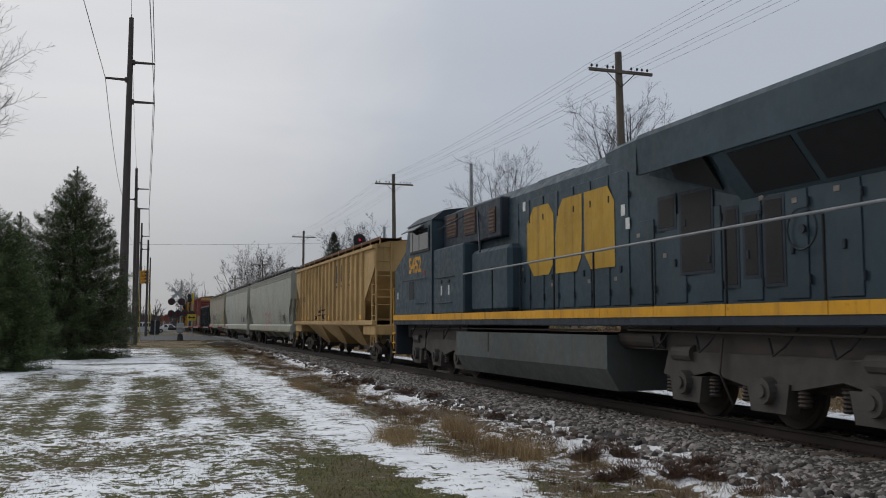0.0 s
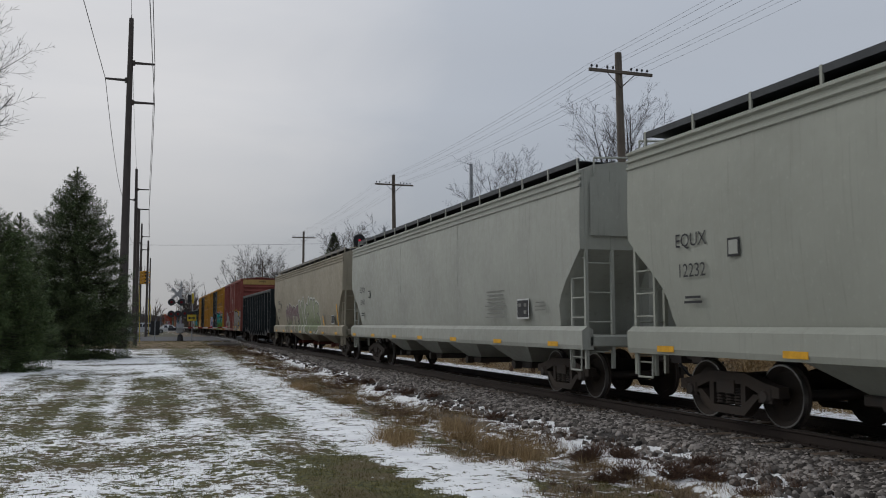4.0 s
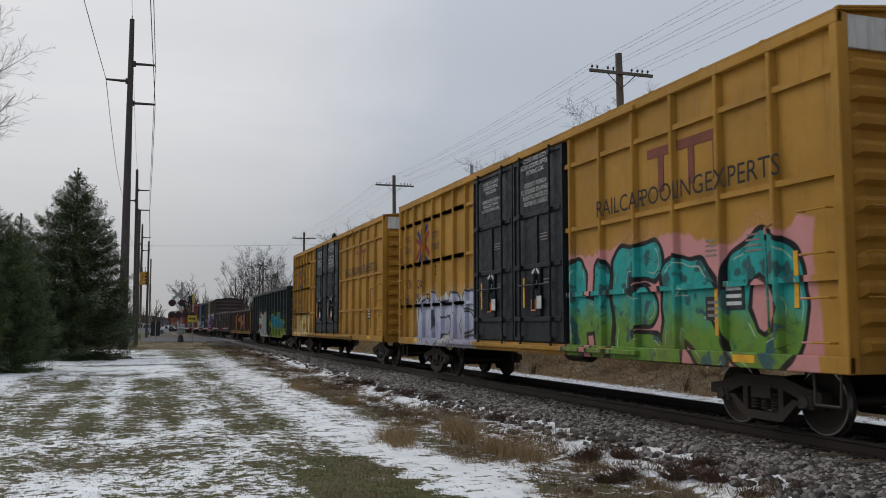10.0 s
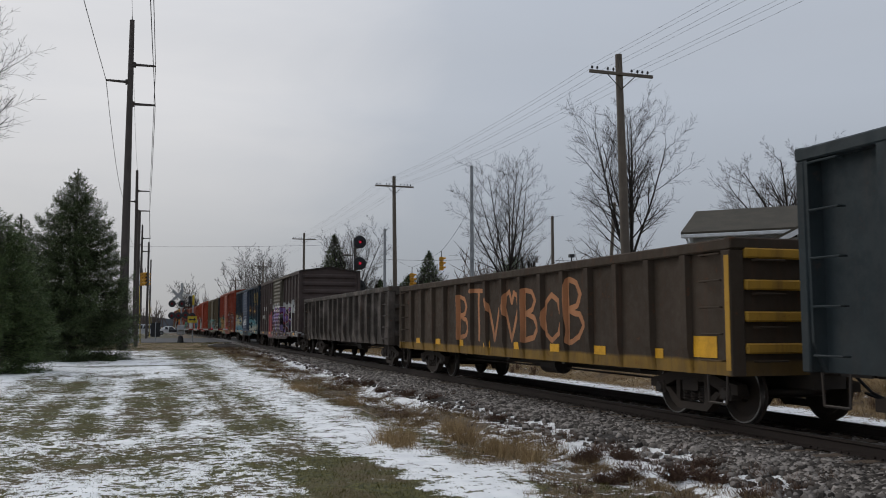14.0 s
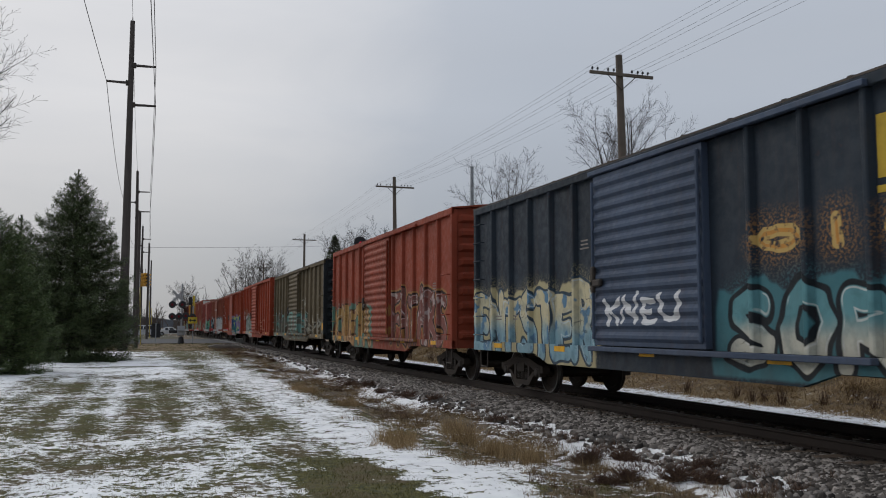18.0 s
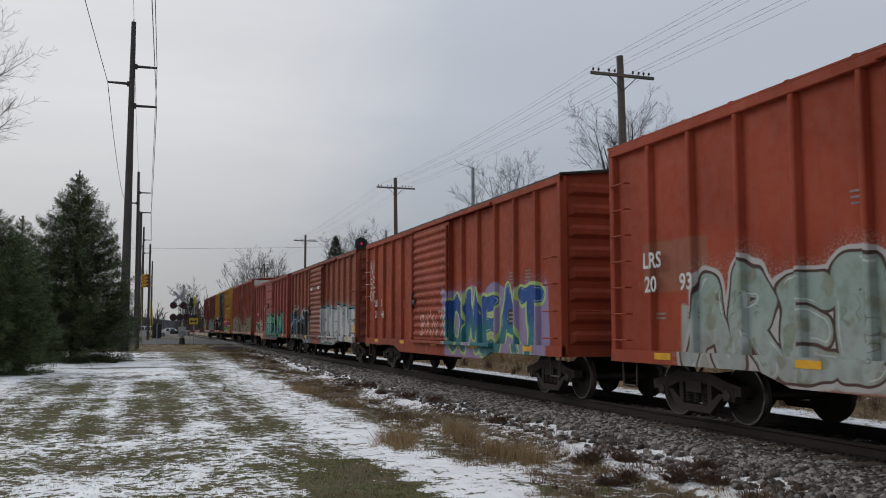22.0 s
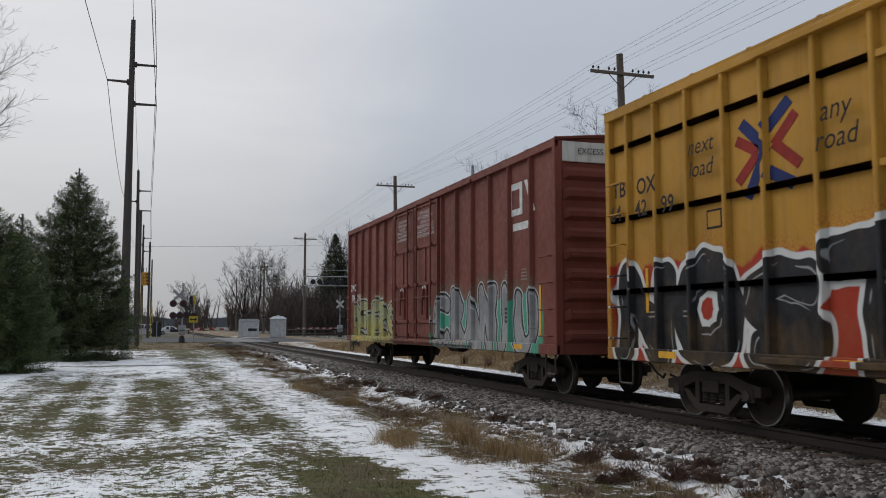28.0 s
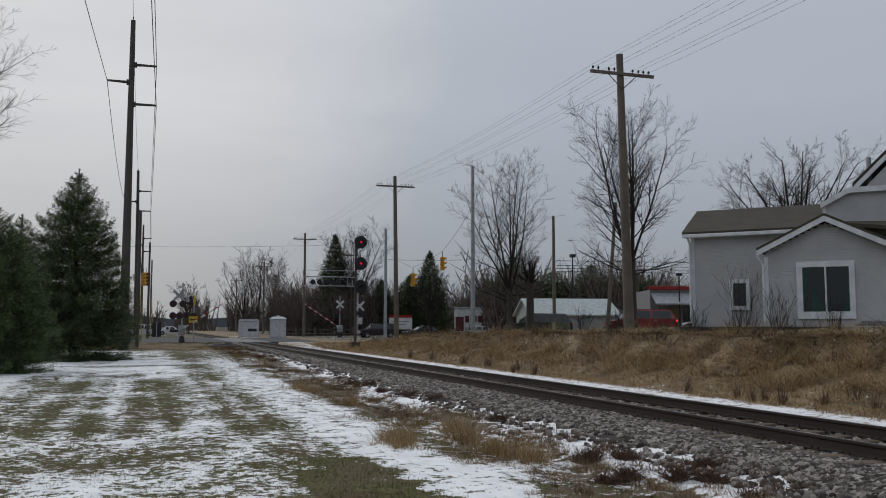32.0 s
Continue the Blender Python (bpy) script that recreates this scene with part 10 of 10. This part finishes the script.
def spruce(x, y, z, h, base_r, seed, label, n=15000, size=0.16, shape=2.2, name="spruce", mat=None, loose=0.2):
    """Whorls of rising branches, each a flat spray of side twigs set with needles; the outline is pointed and uneven."""
    rs = np.random.RandomState(seed)
    t = thing(name, label, "tree", "evergreens", Matrix.Translation((x, y, z)))
    tr = Sticks()
    tr.add((0, 0, -0.3), (0, 0, h * 0.985), 0.022 * h, 0.012)
    st = Sticks()
    whorls = int(17 * h ** 0.75)
    boughs = []
    for k in range(whorls):
        zc = h * (0.015 + 0.975 * (k / whorls) ** 0.92)
        f = 1 - zc / h
        nb = 7 if f > 0.4 else 6 if f > 0.15 else 4
        for j in range(nb):
            a = math.tau * (j + 0.7 * rs.rand()) / nb + k * 0.9
            ln = base_r * (1 - (1 - f) ** shape) * (1 - loose + 2 * loose * rs.rand()) * (0.86 if f > 0.9 else 1.0) + 0.05
            boughs.append((zc, f, a, ln))
    total = sum(b[3] ** 1.3 for b in boughs)
    P, D = [], []
    for zc, f, a, ln in boughs:
        rise = 0.34 - 0.52 * f + 0.13 * rs.randn()
        out = np.array([math.cos(a), math.sin(a), 0.0])
        side = np.array([-math.sin(a), math.cos(a), 0.0])
        root = np.array([0, 0, zc])
        mid = root + out * ln * 0.55 + np.array([0, 0, ln * (rise * 0.5 - 0.05)])
        tip = root + out * ln + np.array([0, 0, ln * (rise + 0.08)])
        tip[2], mid[2] = max(tip[2], 0.06), max(mid[2], 0.08)
        st.add(root, mid, 0.006 + 0.006 * ln, 0.005 + 0.003 * ln)
        st.add(mid, tip, 0.005 + 0.003 * ln, 0.003)
        m = max(10, int(n * ln ** 1.3 / total))
        u = 0.12 + 0.88 * rs.rand(m) ** 0.62
        axis = np.where(u[:, None] < 0.55, root + (mid - root) * (u[:, None] / 0.55), mid + (tip - mid) * ((u[:, None] - 0.55) / 0.45))
        reach = (rs.rand(m) * 2 - 1) * 0.42 * ln * (1.08 - u) * (0.6 + 0.4 * rs.rand(m))
        pts = axis + side[None] * reach[:, None] + out[None] * (np.abs(reach) * 0.55)[:, None]
        pts[:, 2] += -0.10 * np.abs(reach) + 0.10 * rs.randn(m) * min(1.0, ln)
        pts[:, 2] = np.maximum(pts[:, 2], 0.03)
        dd = out[None] * 0.75 + side[None] * (np.sign(reach) * 0.45)[:, None] + rs.randn(m, 3) * 0.42 + np.array([0, 0, 0.12])
        dd /= np.linalg.norm(dd, axis=1, keepdims=True)
        P.append(pts)
        D.append(dd * (size * (0.55 + 0.8 * rs.rand(m)))[:, None])
    m = int(60 + 14 * h)          # the leader
    zl = h * (0.90 + 0.105 * rs.rand(m))
    P.append(np.stack([0.012 * rs.randn(m), 0.012 * rs.randn(m), zl], 1))
    dl = rs.randn(m, 3) * np.array([0.6, 0.6, 0.3]) + np.array([0, 0, 0.9])
    D.append(dl / np.linalg.norm(dl, axis=1, keepdims=True) * size * 0.8)
    P, D = np.concatenate(P), np.concatenate(D)
    part("trunk", tr.mesh("trunk", 7), BARK, t)
    part("branch", st.mesh("branch", 4), BARK, t, "thin radiating branches")["kind"] = "stuff"
    part("needles", blades_mesh("needles", P, D, np.full(len(P), size * 0.13)), mat or NEEDLE, t, "dark green needle sprays")["kind"] = "stuff"
    return t


spruce(-3.15, 45.6, -0.25, 9.1, 2.7, 1, "dark green spruce with an open pointed top", 170000, 0.14, 1.85, loose=0.24)
spruce(-5.3, 36.0, -0.3, 6.1, 2.3, 2, "dense mid-green young spruce", 90000, 0.13, 2.0, mat=NEEDLE_PALE, loose=0.14)
spruce(-6.1, 50.0, -0.25, 7.3, 2.3, 3, "dark green spruce in the row", 50000, 0.17, 2.2)
spruce(-9.0, 41.0, -0.25, 6.5, 2.4, 4, "dark green spruce in the row", 30000, 0.17, 2.2)
spruce(27.4, 133.0, -0.1, 15.2, 3.6, 5, "tall dark spruce beyond the crossing", 26000, 0.5, 1.6)
spruce(39.0, 122.0, 0.0, 12.0, 3.0, 6, "dark spruce behind the junction", 22000, 0.45, 1.7)
spruce(36.6, 124.0, 0.0, 8.6, 3.0, 7, "lower dark evergreen behind the junction", 18000, 0.45, 2.4)
spruce(32.8, 126.0, 0.0, 8.0, 2.3, 8, "dark evergreen behind the junction", 16000, 0.45, 2.0)
for k, (x, y, h, r) in enumerate(((47, 110, 10.5, 3.6), (51, 106, 8.2, 4.2), (55, 103, 9.0, 3.8), (59, 99, 7.6, 4.0), (48, 119, 7.5, 3.0))):
    spruce(x, y, 0.2, h, r, 20 + k, "dark green pine in a windbreak", 16000, 0.45, 3.4, name="pine", loose=0.3)


def scrub(name, label, spots, seed, mat, stems=26, twigs=5, thick=0.05):
    """Far leafless scrub and woods: fans of fine stems."""
    rr = random.Random(seed)
    st = Sticks()
    for x, y, h, w in spots:
        z = -0.2
        for _ in range(stems):
            a = Vector((x + rr.uniform(-1, 1) * w * 0.5, y + rr.uniform(-1, 1) * w * 0.5, z))
            d = Vector((rr.gauss(0, 0.28), rr.gauss(0, 0.28), 1)).normalized()
            hh = h * rr.uniform(0.45, 1.0)
            b = a + d * hh * 0.55
            c = b + (d + Vector((rr.gauss(0, 0.25), rr.gauss(0, 0.25), 0))).normalized() * hh * 0.45
            st.add(a, b, thick, thick * 0.7)
            st.add(b, c, thick * 0.7, thick * 0.25)
            for _ in range(twigs):
                p = a.lerp(b, rr.uniform(0.35, 1)) if rr.random() < 0.4 else b.lerp(c, rr.random())
                e = p + (d + Vector((rr.gauss(0, 0.7), rr.gauss(0, 0.7), rr.uniform(-0.1, 0.6)))).normalized() * hh * rr.uniform(0.12, 0.3)
                st.add(p, e, thick * 0.45, thick * 0.15)
    return tagged(part(name, st.mesh(name, 3), mat), label, "woods", kind="stuff")


FAR_WOOD = plain("far_wood_twigs", (0.125, 0.098, 0.084), 0.9, relief=0.0)
rr = random.Random(77)
scrub("brush", "brown leafless brush beyond the crossing", [(rr.uniform(19.5, 36), rr.uniform(124, 142), rr.uniform(5, 9.8) * (1 - 0.35 * (k % 3 == 0)), 2.2) for k in range(110)], 1, FAR_WOOD, 30, 8, 0.065)
scrub("far_woods", "grey-brown leafless woods along the horizon", [(-120 + 2.2 * k + rr.uniform(-3, 3), rr.uniform(250, 330) - 0.25 * k, rr.uniform(8, 14) * (0.6 if k < 60 else 1), 5) for k in range(210)], 2, FAR_WOOD, 18, 7, 0.19)
scrub("back_woods", "grey-brown leafless woods behind the shops", [(rr.uniform(40, 130), rr.uniform(95, 150) , rr.uniform(7, 12.5), 4) for k in range(150)], 3, FAR_WOOD, 20, 7, 0.13)
# a low far ridge of woods closes the horizon
vs, fs = [], []
N = 240
for i in range(N):
    a = math.tau * i / N
    R = 900
    h = 11 + 9 * noise.fractal(Vector((math.cos(a) * 9, math.sin(a) * 9, 2)), 0.8, 2, 4)
    vs += [(R * math.cos(a), R * math.sin(a), -3), (R * math.cos(a), R * math.sin(a), max(5, h))]
fs = [(2 * i, 2 * ((i + 1) % N), 2 * ((i + 1) % N) + 1, 2 * i + 1) for i in range(N)]
tagged(part("backdrop", Form().add(vs, fs), plain("hazy_far_woods", (0.16, 0.17, 0.19), 1.0, scale=0.05, grain=0.6, relief=0)), "hazy wooded ridge on the horizon", "backdrop", kind="structure")

# bare shrubs by the house and weeds along the bank
for k, (x, y, h) in enumerate(((20.6, 27.2, 2.3), (21.4, 26.2, 1.7), (19.6, 28.6, 1.2), (22.6, 24.9, 1.1), (19.2, 33.8, 1.5), (18.9, 36.2, 1.2))):
    rr = random.Random(300 + k)
    t = thing("bare_shrub", "leafless shrub of thin upright stems", "shrub", "bare shrubs on the bank", Matrix.Translation((x, y, ground_z(x, y) - 0.05)))
    st = Sticks()
    for _ in range(14):
        grow(st, rr, (rr.uniform(-0.25, 0.25), rr.uniform(-0.25, 0.25), 0), (rr.gauss(0, 0.35), rr.gauss(0, 0.35), 1), h * rr.uniform(0.5, 1.0), 0.014, 3, 0.2, 0.14, 1.0)
    part("stem", st.mesh("stem", 3), TWIG, t)["kind"] = "stuff"


def tufts(name, label, spots, blades, hgt, spread, mat, seed, width=0.004, droop=0.5):
    rs = np.random.RandomState(seed)
    P, D = [], []
    for x, y, z, s in spots:
        n = max(3, int(blades * s))
        P.append(np.stack([x + rs.randn(n) * spread * s, y + rs.randn(n) * spread * s, np.full(n, z - 0.01)], 1))
        d = rs.randn(n, 3) * np.array([droop, droop, 0.15]) + np.array([0, 0, 1.0])
        d /= np.linalg.norm(d, axis=1, keepdims=True)
        D.append(d * (hgt * s * (0.4 + 0.9 * rs.rand(n)))[:, None])
    P, D = np.concatenate(P), np.concatenate(D)
    return tagged(part(name, blades_mesh(name, P, D, np.full(len(P), width) * (0.6 + 0.8 * rs.rand(len(P)))), mat), label, "plants", kind="stuff")


STRAW = island_mat("dry_straw", [(0.15, 0.096, 0.050), (0.29, 0.200, 0.102), (0.42, 0.31, 0.17)])
WEED = island_mat("faded_brown_grass", [(0.075, 0.048, 0.028), (0.17, 0.115, 0.062), (0.33, 0.24, 0.13)])
RUSTW = island_mat("rust_brown_weeds", [(0.045, 0.026, 0.020), (0.095, 0.055, 0.038), (0.16, 0.10, 0.065)])
GREENG = island_mat("dormant_grass", [(0.030, 0.033, 0.007), (0.085, 0.081, 0.018), (0.15, 0.12, 0.045)])
rr = random.Random(9)
# lawn grass that stands through the thin snow
lawn = []
while len(lawn) < 24000:
    y = 7.5 + 42 * rr.random() ** 1.9
    x = rr.uniform(-3 - 0.28 * y, 5.2)
    s = snow_cover(x, y)
    if x < -9 or rr.random() < 0.55 + 1.3 * s:
        continue
    lawn.append((x, y, ground_z(x, y), rr.uniform(0.6, 1.2)))
tufts("lawn_grass", "short dormant grass showing through the snow", lawn, 9, 0.05, 0.05, GREENG, 3, 0.0035, 0.9)
ditch, dark = [], []
while len(ditch) < 2000:
    y = 7.5 + 60 * rr.random() ** 1.6
    x = rr.gauss(5.2, 0.75)
    if not 3.7 < x < 7.0 or noise.noise(Vector((x * 1.1, y * 0.6, 4))) < 0.02 or snow_cover(x, y) > 0.35:
        continue
    ditch.append((x, y, ground_z(x, y), rr.uniform(0.4, 1.25)))
tufts("dry_grass", "straw-coloured dry grass along the ballast", ditch, 30, 0.15, 0.07, WEED, 4, 0.003, 0.85)
for x, y, s in ((4.25, 24.2, 1.0), (3.85, 13.6, 1.2), (3.7, 13.0, 0.9), (4.85, 13.4, 1.3), (4.85, 12.0, 1.2), (5.0, 11.2, 1.2), (4.5, 20.0, 1.0), (4.2, 25.4, 0.8), (5.1, 14.6, 1.1)):
    for _ in range(26):
        ditch.append((x + rr.gauss(0, 0.12), y + rr.gauss(0, 0.2), ground_z(x, y), s * rr.uniform(0.6, 1.2)))
tufts("tan_grass", "tall tan grass clumps in the ditch", ditch[2000:], 34, 0.27, 0.06, STRAW, 14, 0.0028, 0.55)
while len(dark) < 520:
    y = 7.8 + 62 * rr.random() ** 1.5
    x = rr.gauss(5.7, 0.6)
    if 4.4 < x < 7.1 and noise.noise(Vector((x * 0.7, y * 0.4, 14))) > 0.0:
        dark.append((x, y, ground_z(x, y), rr.uniform(0.35, 1.15)))
tufts("brown_weeds", "dead rust-brown weed stalks in the snow", dark, 60, 0.20, 0.06, RUSTW, 5, 0.0032, 0.8)
bushes = [(5.75, 10.9, 1.3), (6.1, 10.6, 1.1), (5.9, 9.0, 1.3), (6.15, 8.7, 1.1), (6.6, 20.2, 1.4), (6.3, 15.5, 1.1), (6.0, 26.5, 1.2), (5.3, 9.6, 1.0)]
while len(bushes) < 18:
    y = 9.5 + 46 * rr.random() ** 1.3
    bushes.append((rr.uniform(5.2, 6.75), y, rr.uniform(0.8, 1.5)))
for k, (x, y, s) in enumerate(bushes):
    rs = random.Random(600 + k)
    t = thing("dead_bush", "small dark dead weed bush", "plant", "dead bushes by the ballast", Matrix.Translation((x, y, ground_z(x, y) - 0.02)))
    st = Sticks()
    for _ in range(110):
        d = Vector((rs.gauss(0, 0.7), rs.gauss(0, 0.7), rs.uniform(0.25, 1))).normalized()
        a = Vector((rs.gauss(0, 0.06), rs.gauss(0, 0.06), 0))
        b = a + d * rs.uniform(0.06, 0.17) * s
        st.add(a, b, 0.004, 0.002)
        for _ in range(4):
            st.add(a.lerp(b, rs.uniform(0.4, 1)), b + Vector((rs.gauss(0, 0.05), rs.gauss(0, 0.05), rs.uniform(-0.02, 0.06))), 0.0035, 0.002)
    part("stem", st.mesh("stem", 3), bpy.data.materials["rust_brown_weeds"], t)["kind"] = "stuff"
bank, clumps = [], []
while len(bank) < 8000:
    y = 9 + 66 * rr.random() ** 1.35
    x = rr.uniform(13.2, 19.5)
    if x > 17.5 and rr.random() < 0.6:
        continue
    bank.append((x, y, ground_z(x, y), rr.uniform(0.5, 1.3)))
tufts("bank_grass", "matted straw and brown grass on the bank", bank, 26, 0.24, 0.16, STRAW, 6, 0.006, 2.2)
while len(clumps) < 1500:
    y = 10 + 60 * rr.random() ** 1.4
    x = rr.uniform(14.6, 17.6)
    if noise.noise(Vector((x * 0.5, y * 0.35, 21))) + 0.35 * (x - 16.2) < 0.0:
        continue
    clumps.append((x, y, ground_z(x, y), rr.uniform(0.5, 1.4)))
tufts("bank_weeds", "dark dead weeds on the bank", clumps, 34, 0.24, 0.2, RUSTW, 7, 0.006, 2.0)
tress = []
while len(tress) < 2600:
    y = 9 + 60 * rr.random() ** 1.5
    x = rr.uniform(14.6, 17.3)
    if noise.noise(Vector((x * 0.8, y * 0.7, 41))) > -0.05:
        tress.append((x, y, ground_z(x, y) + 0.04, rr.uniform(0.6, 1.5)))
tufts("bank_tresses", "long pale grass hanging down the bank", tress, 16, 0.55, 0.10, STRAW, 16, 0.005, 1.6)
brush_spots = Sticks()
for _ in range(520):
    y = 10 + 58 * rr.random() ** 1.3
    x = rr.gauss(16.9, 0.35)
    if noise.noise(Vector((y * 0.35, 2, 51))) < -0.05:
        continue
    a = Vector((x, y, ground_z(x, y) - 0.02))
    for _ in range(3):
        b = a + Vector((rr.gauss(0, 0.22), rr.gauss(0, 0.22), rr.uniform(0.12, 0.6)))
        brush_spots.add(a, b, 0.007, 0.004)
        brush_spots.add(a.lerp(b, 0.6), b + Vector((rr.gauss(0, 0.15), rr.gauss(0, 0.15), rr.uniform(-0.1, 0.2))), 0.005, 0.003)
tagged(part("bank_brush", brush_spots.mesh("bank_brush", 3), TWIG), "tangled dark twigs along the top of the bank", "plants", kind="stuff")
stalks = []
while len(stalks) < 16:
    y = 12 + 40 * rr.random()
    stalks.append((rr.uniform(12.9, 14.4), y, -0.35, rr.uniform(0.7, 1.3)))
tufts("dock_stalks", "upright rust-brown dock stalks at the bank's foot", stalks, 70, 0.5, 0.05, RUSTW, 8, 0.006, 0.22)
yard = []
while len(yard) < 5200:
    y = 18 + 58 * rr.random()
    x = rr.uniform(17.5, 40)
    yard.append((x, y, ground_z(x, y), rr.uniform(0.5, 1.1)))
tufts("yard_grass", "rough dormant grass in the yard", yard, 14, 0.13, 0.22, STRAW, 10, 0.007, 1.0)
verge = []
while len(verge) < 2600:
    x, y = rr.uniform(-6, 7), rr.uniform(58, 78)
    verge.append((x, y, ground_z(x, y), rr.uniform(0.5, 1.1)))
tufts("verge_grass", "dull brown-green grass by the road", verge, 14, 0.10, 0.2, GREENG, 11, 0.008, 1.0)


# ---- ballast ----
def ballast():
    rs = np.random.RandomState(12)
    base = np.array([(-1, -1, -0.7), (1, -1, -0.7), (1, 1, -0.7), (-1, 1, -0.7), (-0.8, -0.8, 0.7), (0.8, -0.8, 0.7), (0.8, 0.8, 0.7), (-0.8, 0.8, 0.7)])
    quads = np.array([(0, 3, 2, 1), (4, 5, 6, 7), (0, 1, 5, 4), (1, 2, 6, 5), (2, 3, 7, 6), (3, 0, 4, 7)])
    pos = []

    def fill(n, x0, x1, y0, y1, power, edge):
        k = 0
        while k < n:
            y = y0 + (y1 - y0) * rs.rand() ** power
            x = x0 + (x1 - x0) * rs.rand()
            w = 0.25 * noise.noise(Vector((x, y * 0.8, 5)))
            if edge and x < 6.85 + w + 0.35 * noise.noise(Vector((x * 2.1, y * 1.6, 2))) and rs.rand() < 0.94:
                continue
            d = abs(abs(x - TRACK_X) - 0.755)
            if d < 0.10 or (abs(x - TRACK_X) < 1.32 and abs((y - 2.0 + 0.265) % 0.53 - 0.265) < 0.125 and rs.rand() < 0.96):
                continue
            pos.append((x, y, ground_z(x, y)))
            k += 1

    fill(24000, 6.2, 8.25, 6.5, 30, 1.35, True)
    fill(9000, 6.3, 8.25, 26, 76, 1.2, True)
    fill(8000, 8.3, 11.3, 8, 60, 1.4, False)
    P = np.array(pos)
    m = len(P)
    s = (0.022 + 0.024 * rs.rand(m)) * (1 + 0.5 * np.clip((P[:, 1] - 26) / 50, 0, 1))
    V = base[None] * (0.7 + 0.6 * rs.rand(m, 8, 3)) * s[:, None, None] * (0.75 + 0.6 * rs.rand(m, 1, 3))
    a, b = rs.rand(m) * math.tau, rs.randn(m) * 0.5
    ca, sa, cb, sb = np.cos(a), np.sin(a), np.cos(b), np.sin(b)
    x = V[..., 0] * ca[:, None] - V[..., 1] * sa[:, None]
    y = V[..., 0] * sa[:, None] + V[..., 1] * ca[:, None]
    z = V[..., 2]
    y, z = y * cb[:, None] - z * sb[:, None], y * sb[:, None] + z * cb[:, None]
    V = np.stack([x, y, z + 0.012], -1) + P[:, None]
    F = (quads[None] + (np.arange(m) * 8)[:, None, None]).reshape(-1)
    me = bpy.data.meshes.new("ballast")
    me.vertices.add(m * 8)
    me.vertices.foreach_set("co", V.reshape(-1))
    me.loops.add(len(F))
    me.loops.foreach_set("vertex_index", F.astype(np.int32))
    me.polygons.add(m * 6)
    me.polygons.foreach_set("loop_start", np.arange(0, m * 24, 4, dtype=np.int32))
    me.update(calc_edges=True)
    mat = island_mat("crushed_grey_stone", [(0.028, 0.024, 0.021), (0.112, 0.098, 0.086), (0.35, 0.315, 0.285)], 0.85)
    return tagged(part("ballast", me, mat), "crushed grey stone ballast", "ballast", kind="stuff")


ballast()


# ---- what moves ----
def train_run(t):
    """How far the train has come at t seconds, in metres."""
    return -0.0517 + 13.4534 * t - 0.0212579 * t**2 + 0.00386938 * t**3 - 0.000107555 * t**4 + 9.0272e-07 * t**5


def motions():
    times = [k * 1.0 for k in range(33)]
    for car, off in CARS:
        walk(car, [(t, pose(TRACK_X, off - train_run(t), 0)) for t in times])
    # the gates lie across the road until the train is by, then begin to rise
    lift = [(0, 0), (30.9, 0), (31.2, 3), (31.6, 16), (32, 33)]
    walk(ARM_A, [(t, pose(0, -0.32, 1.2, 0, -a, 0)) for t, a in lift])
    walk(ARM_B, [(t, pose(0, -0.32, 1.2, 0, a, 0) @ pose(0, 0, 0, 0, 0, 180)) for t, a in lift])


motions()
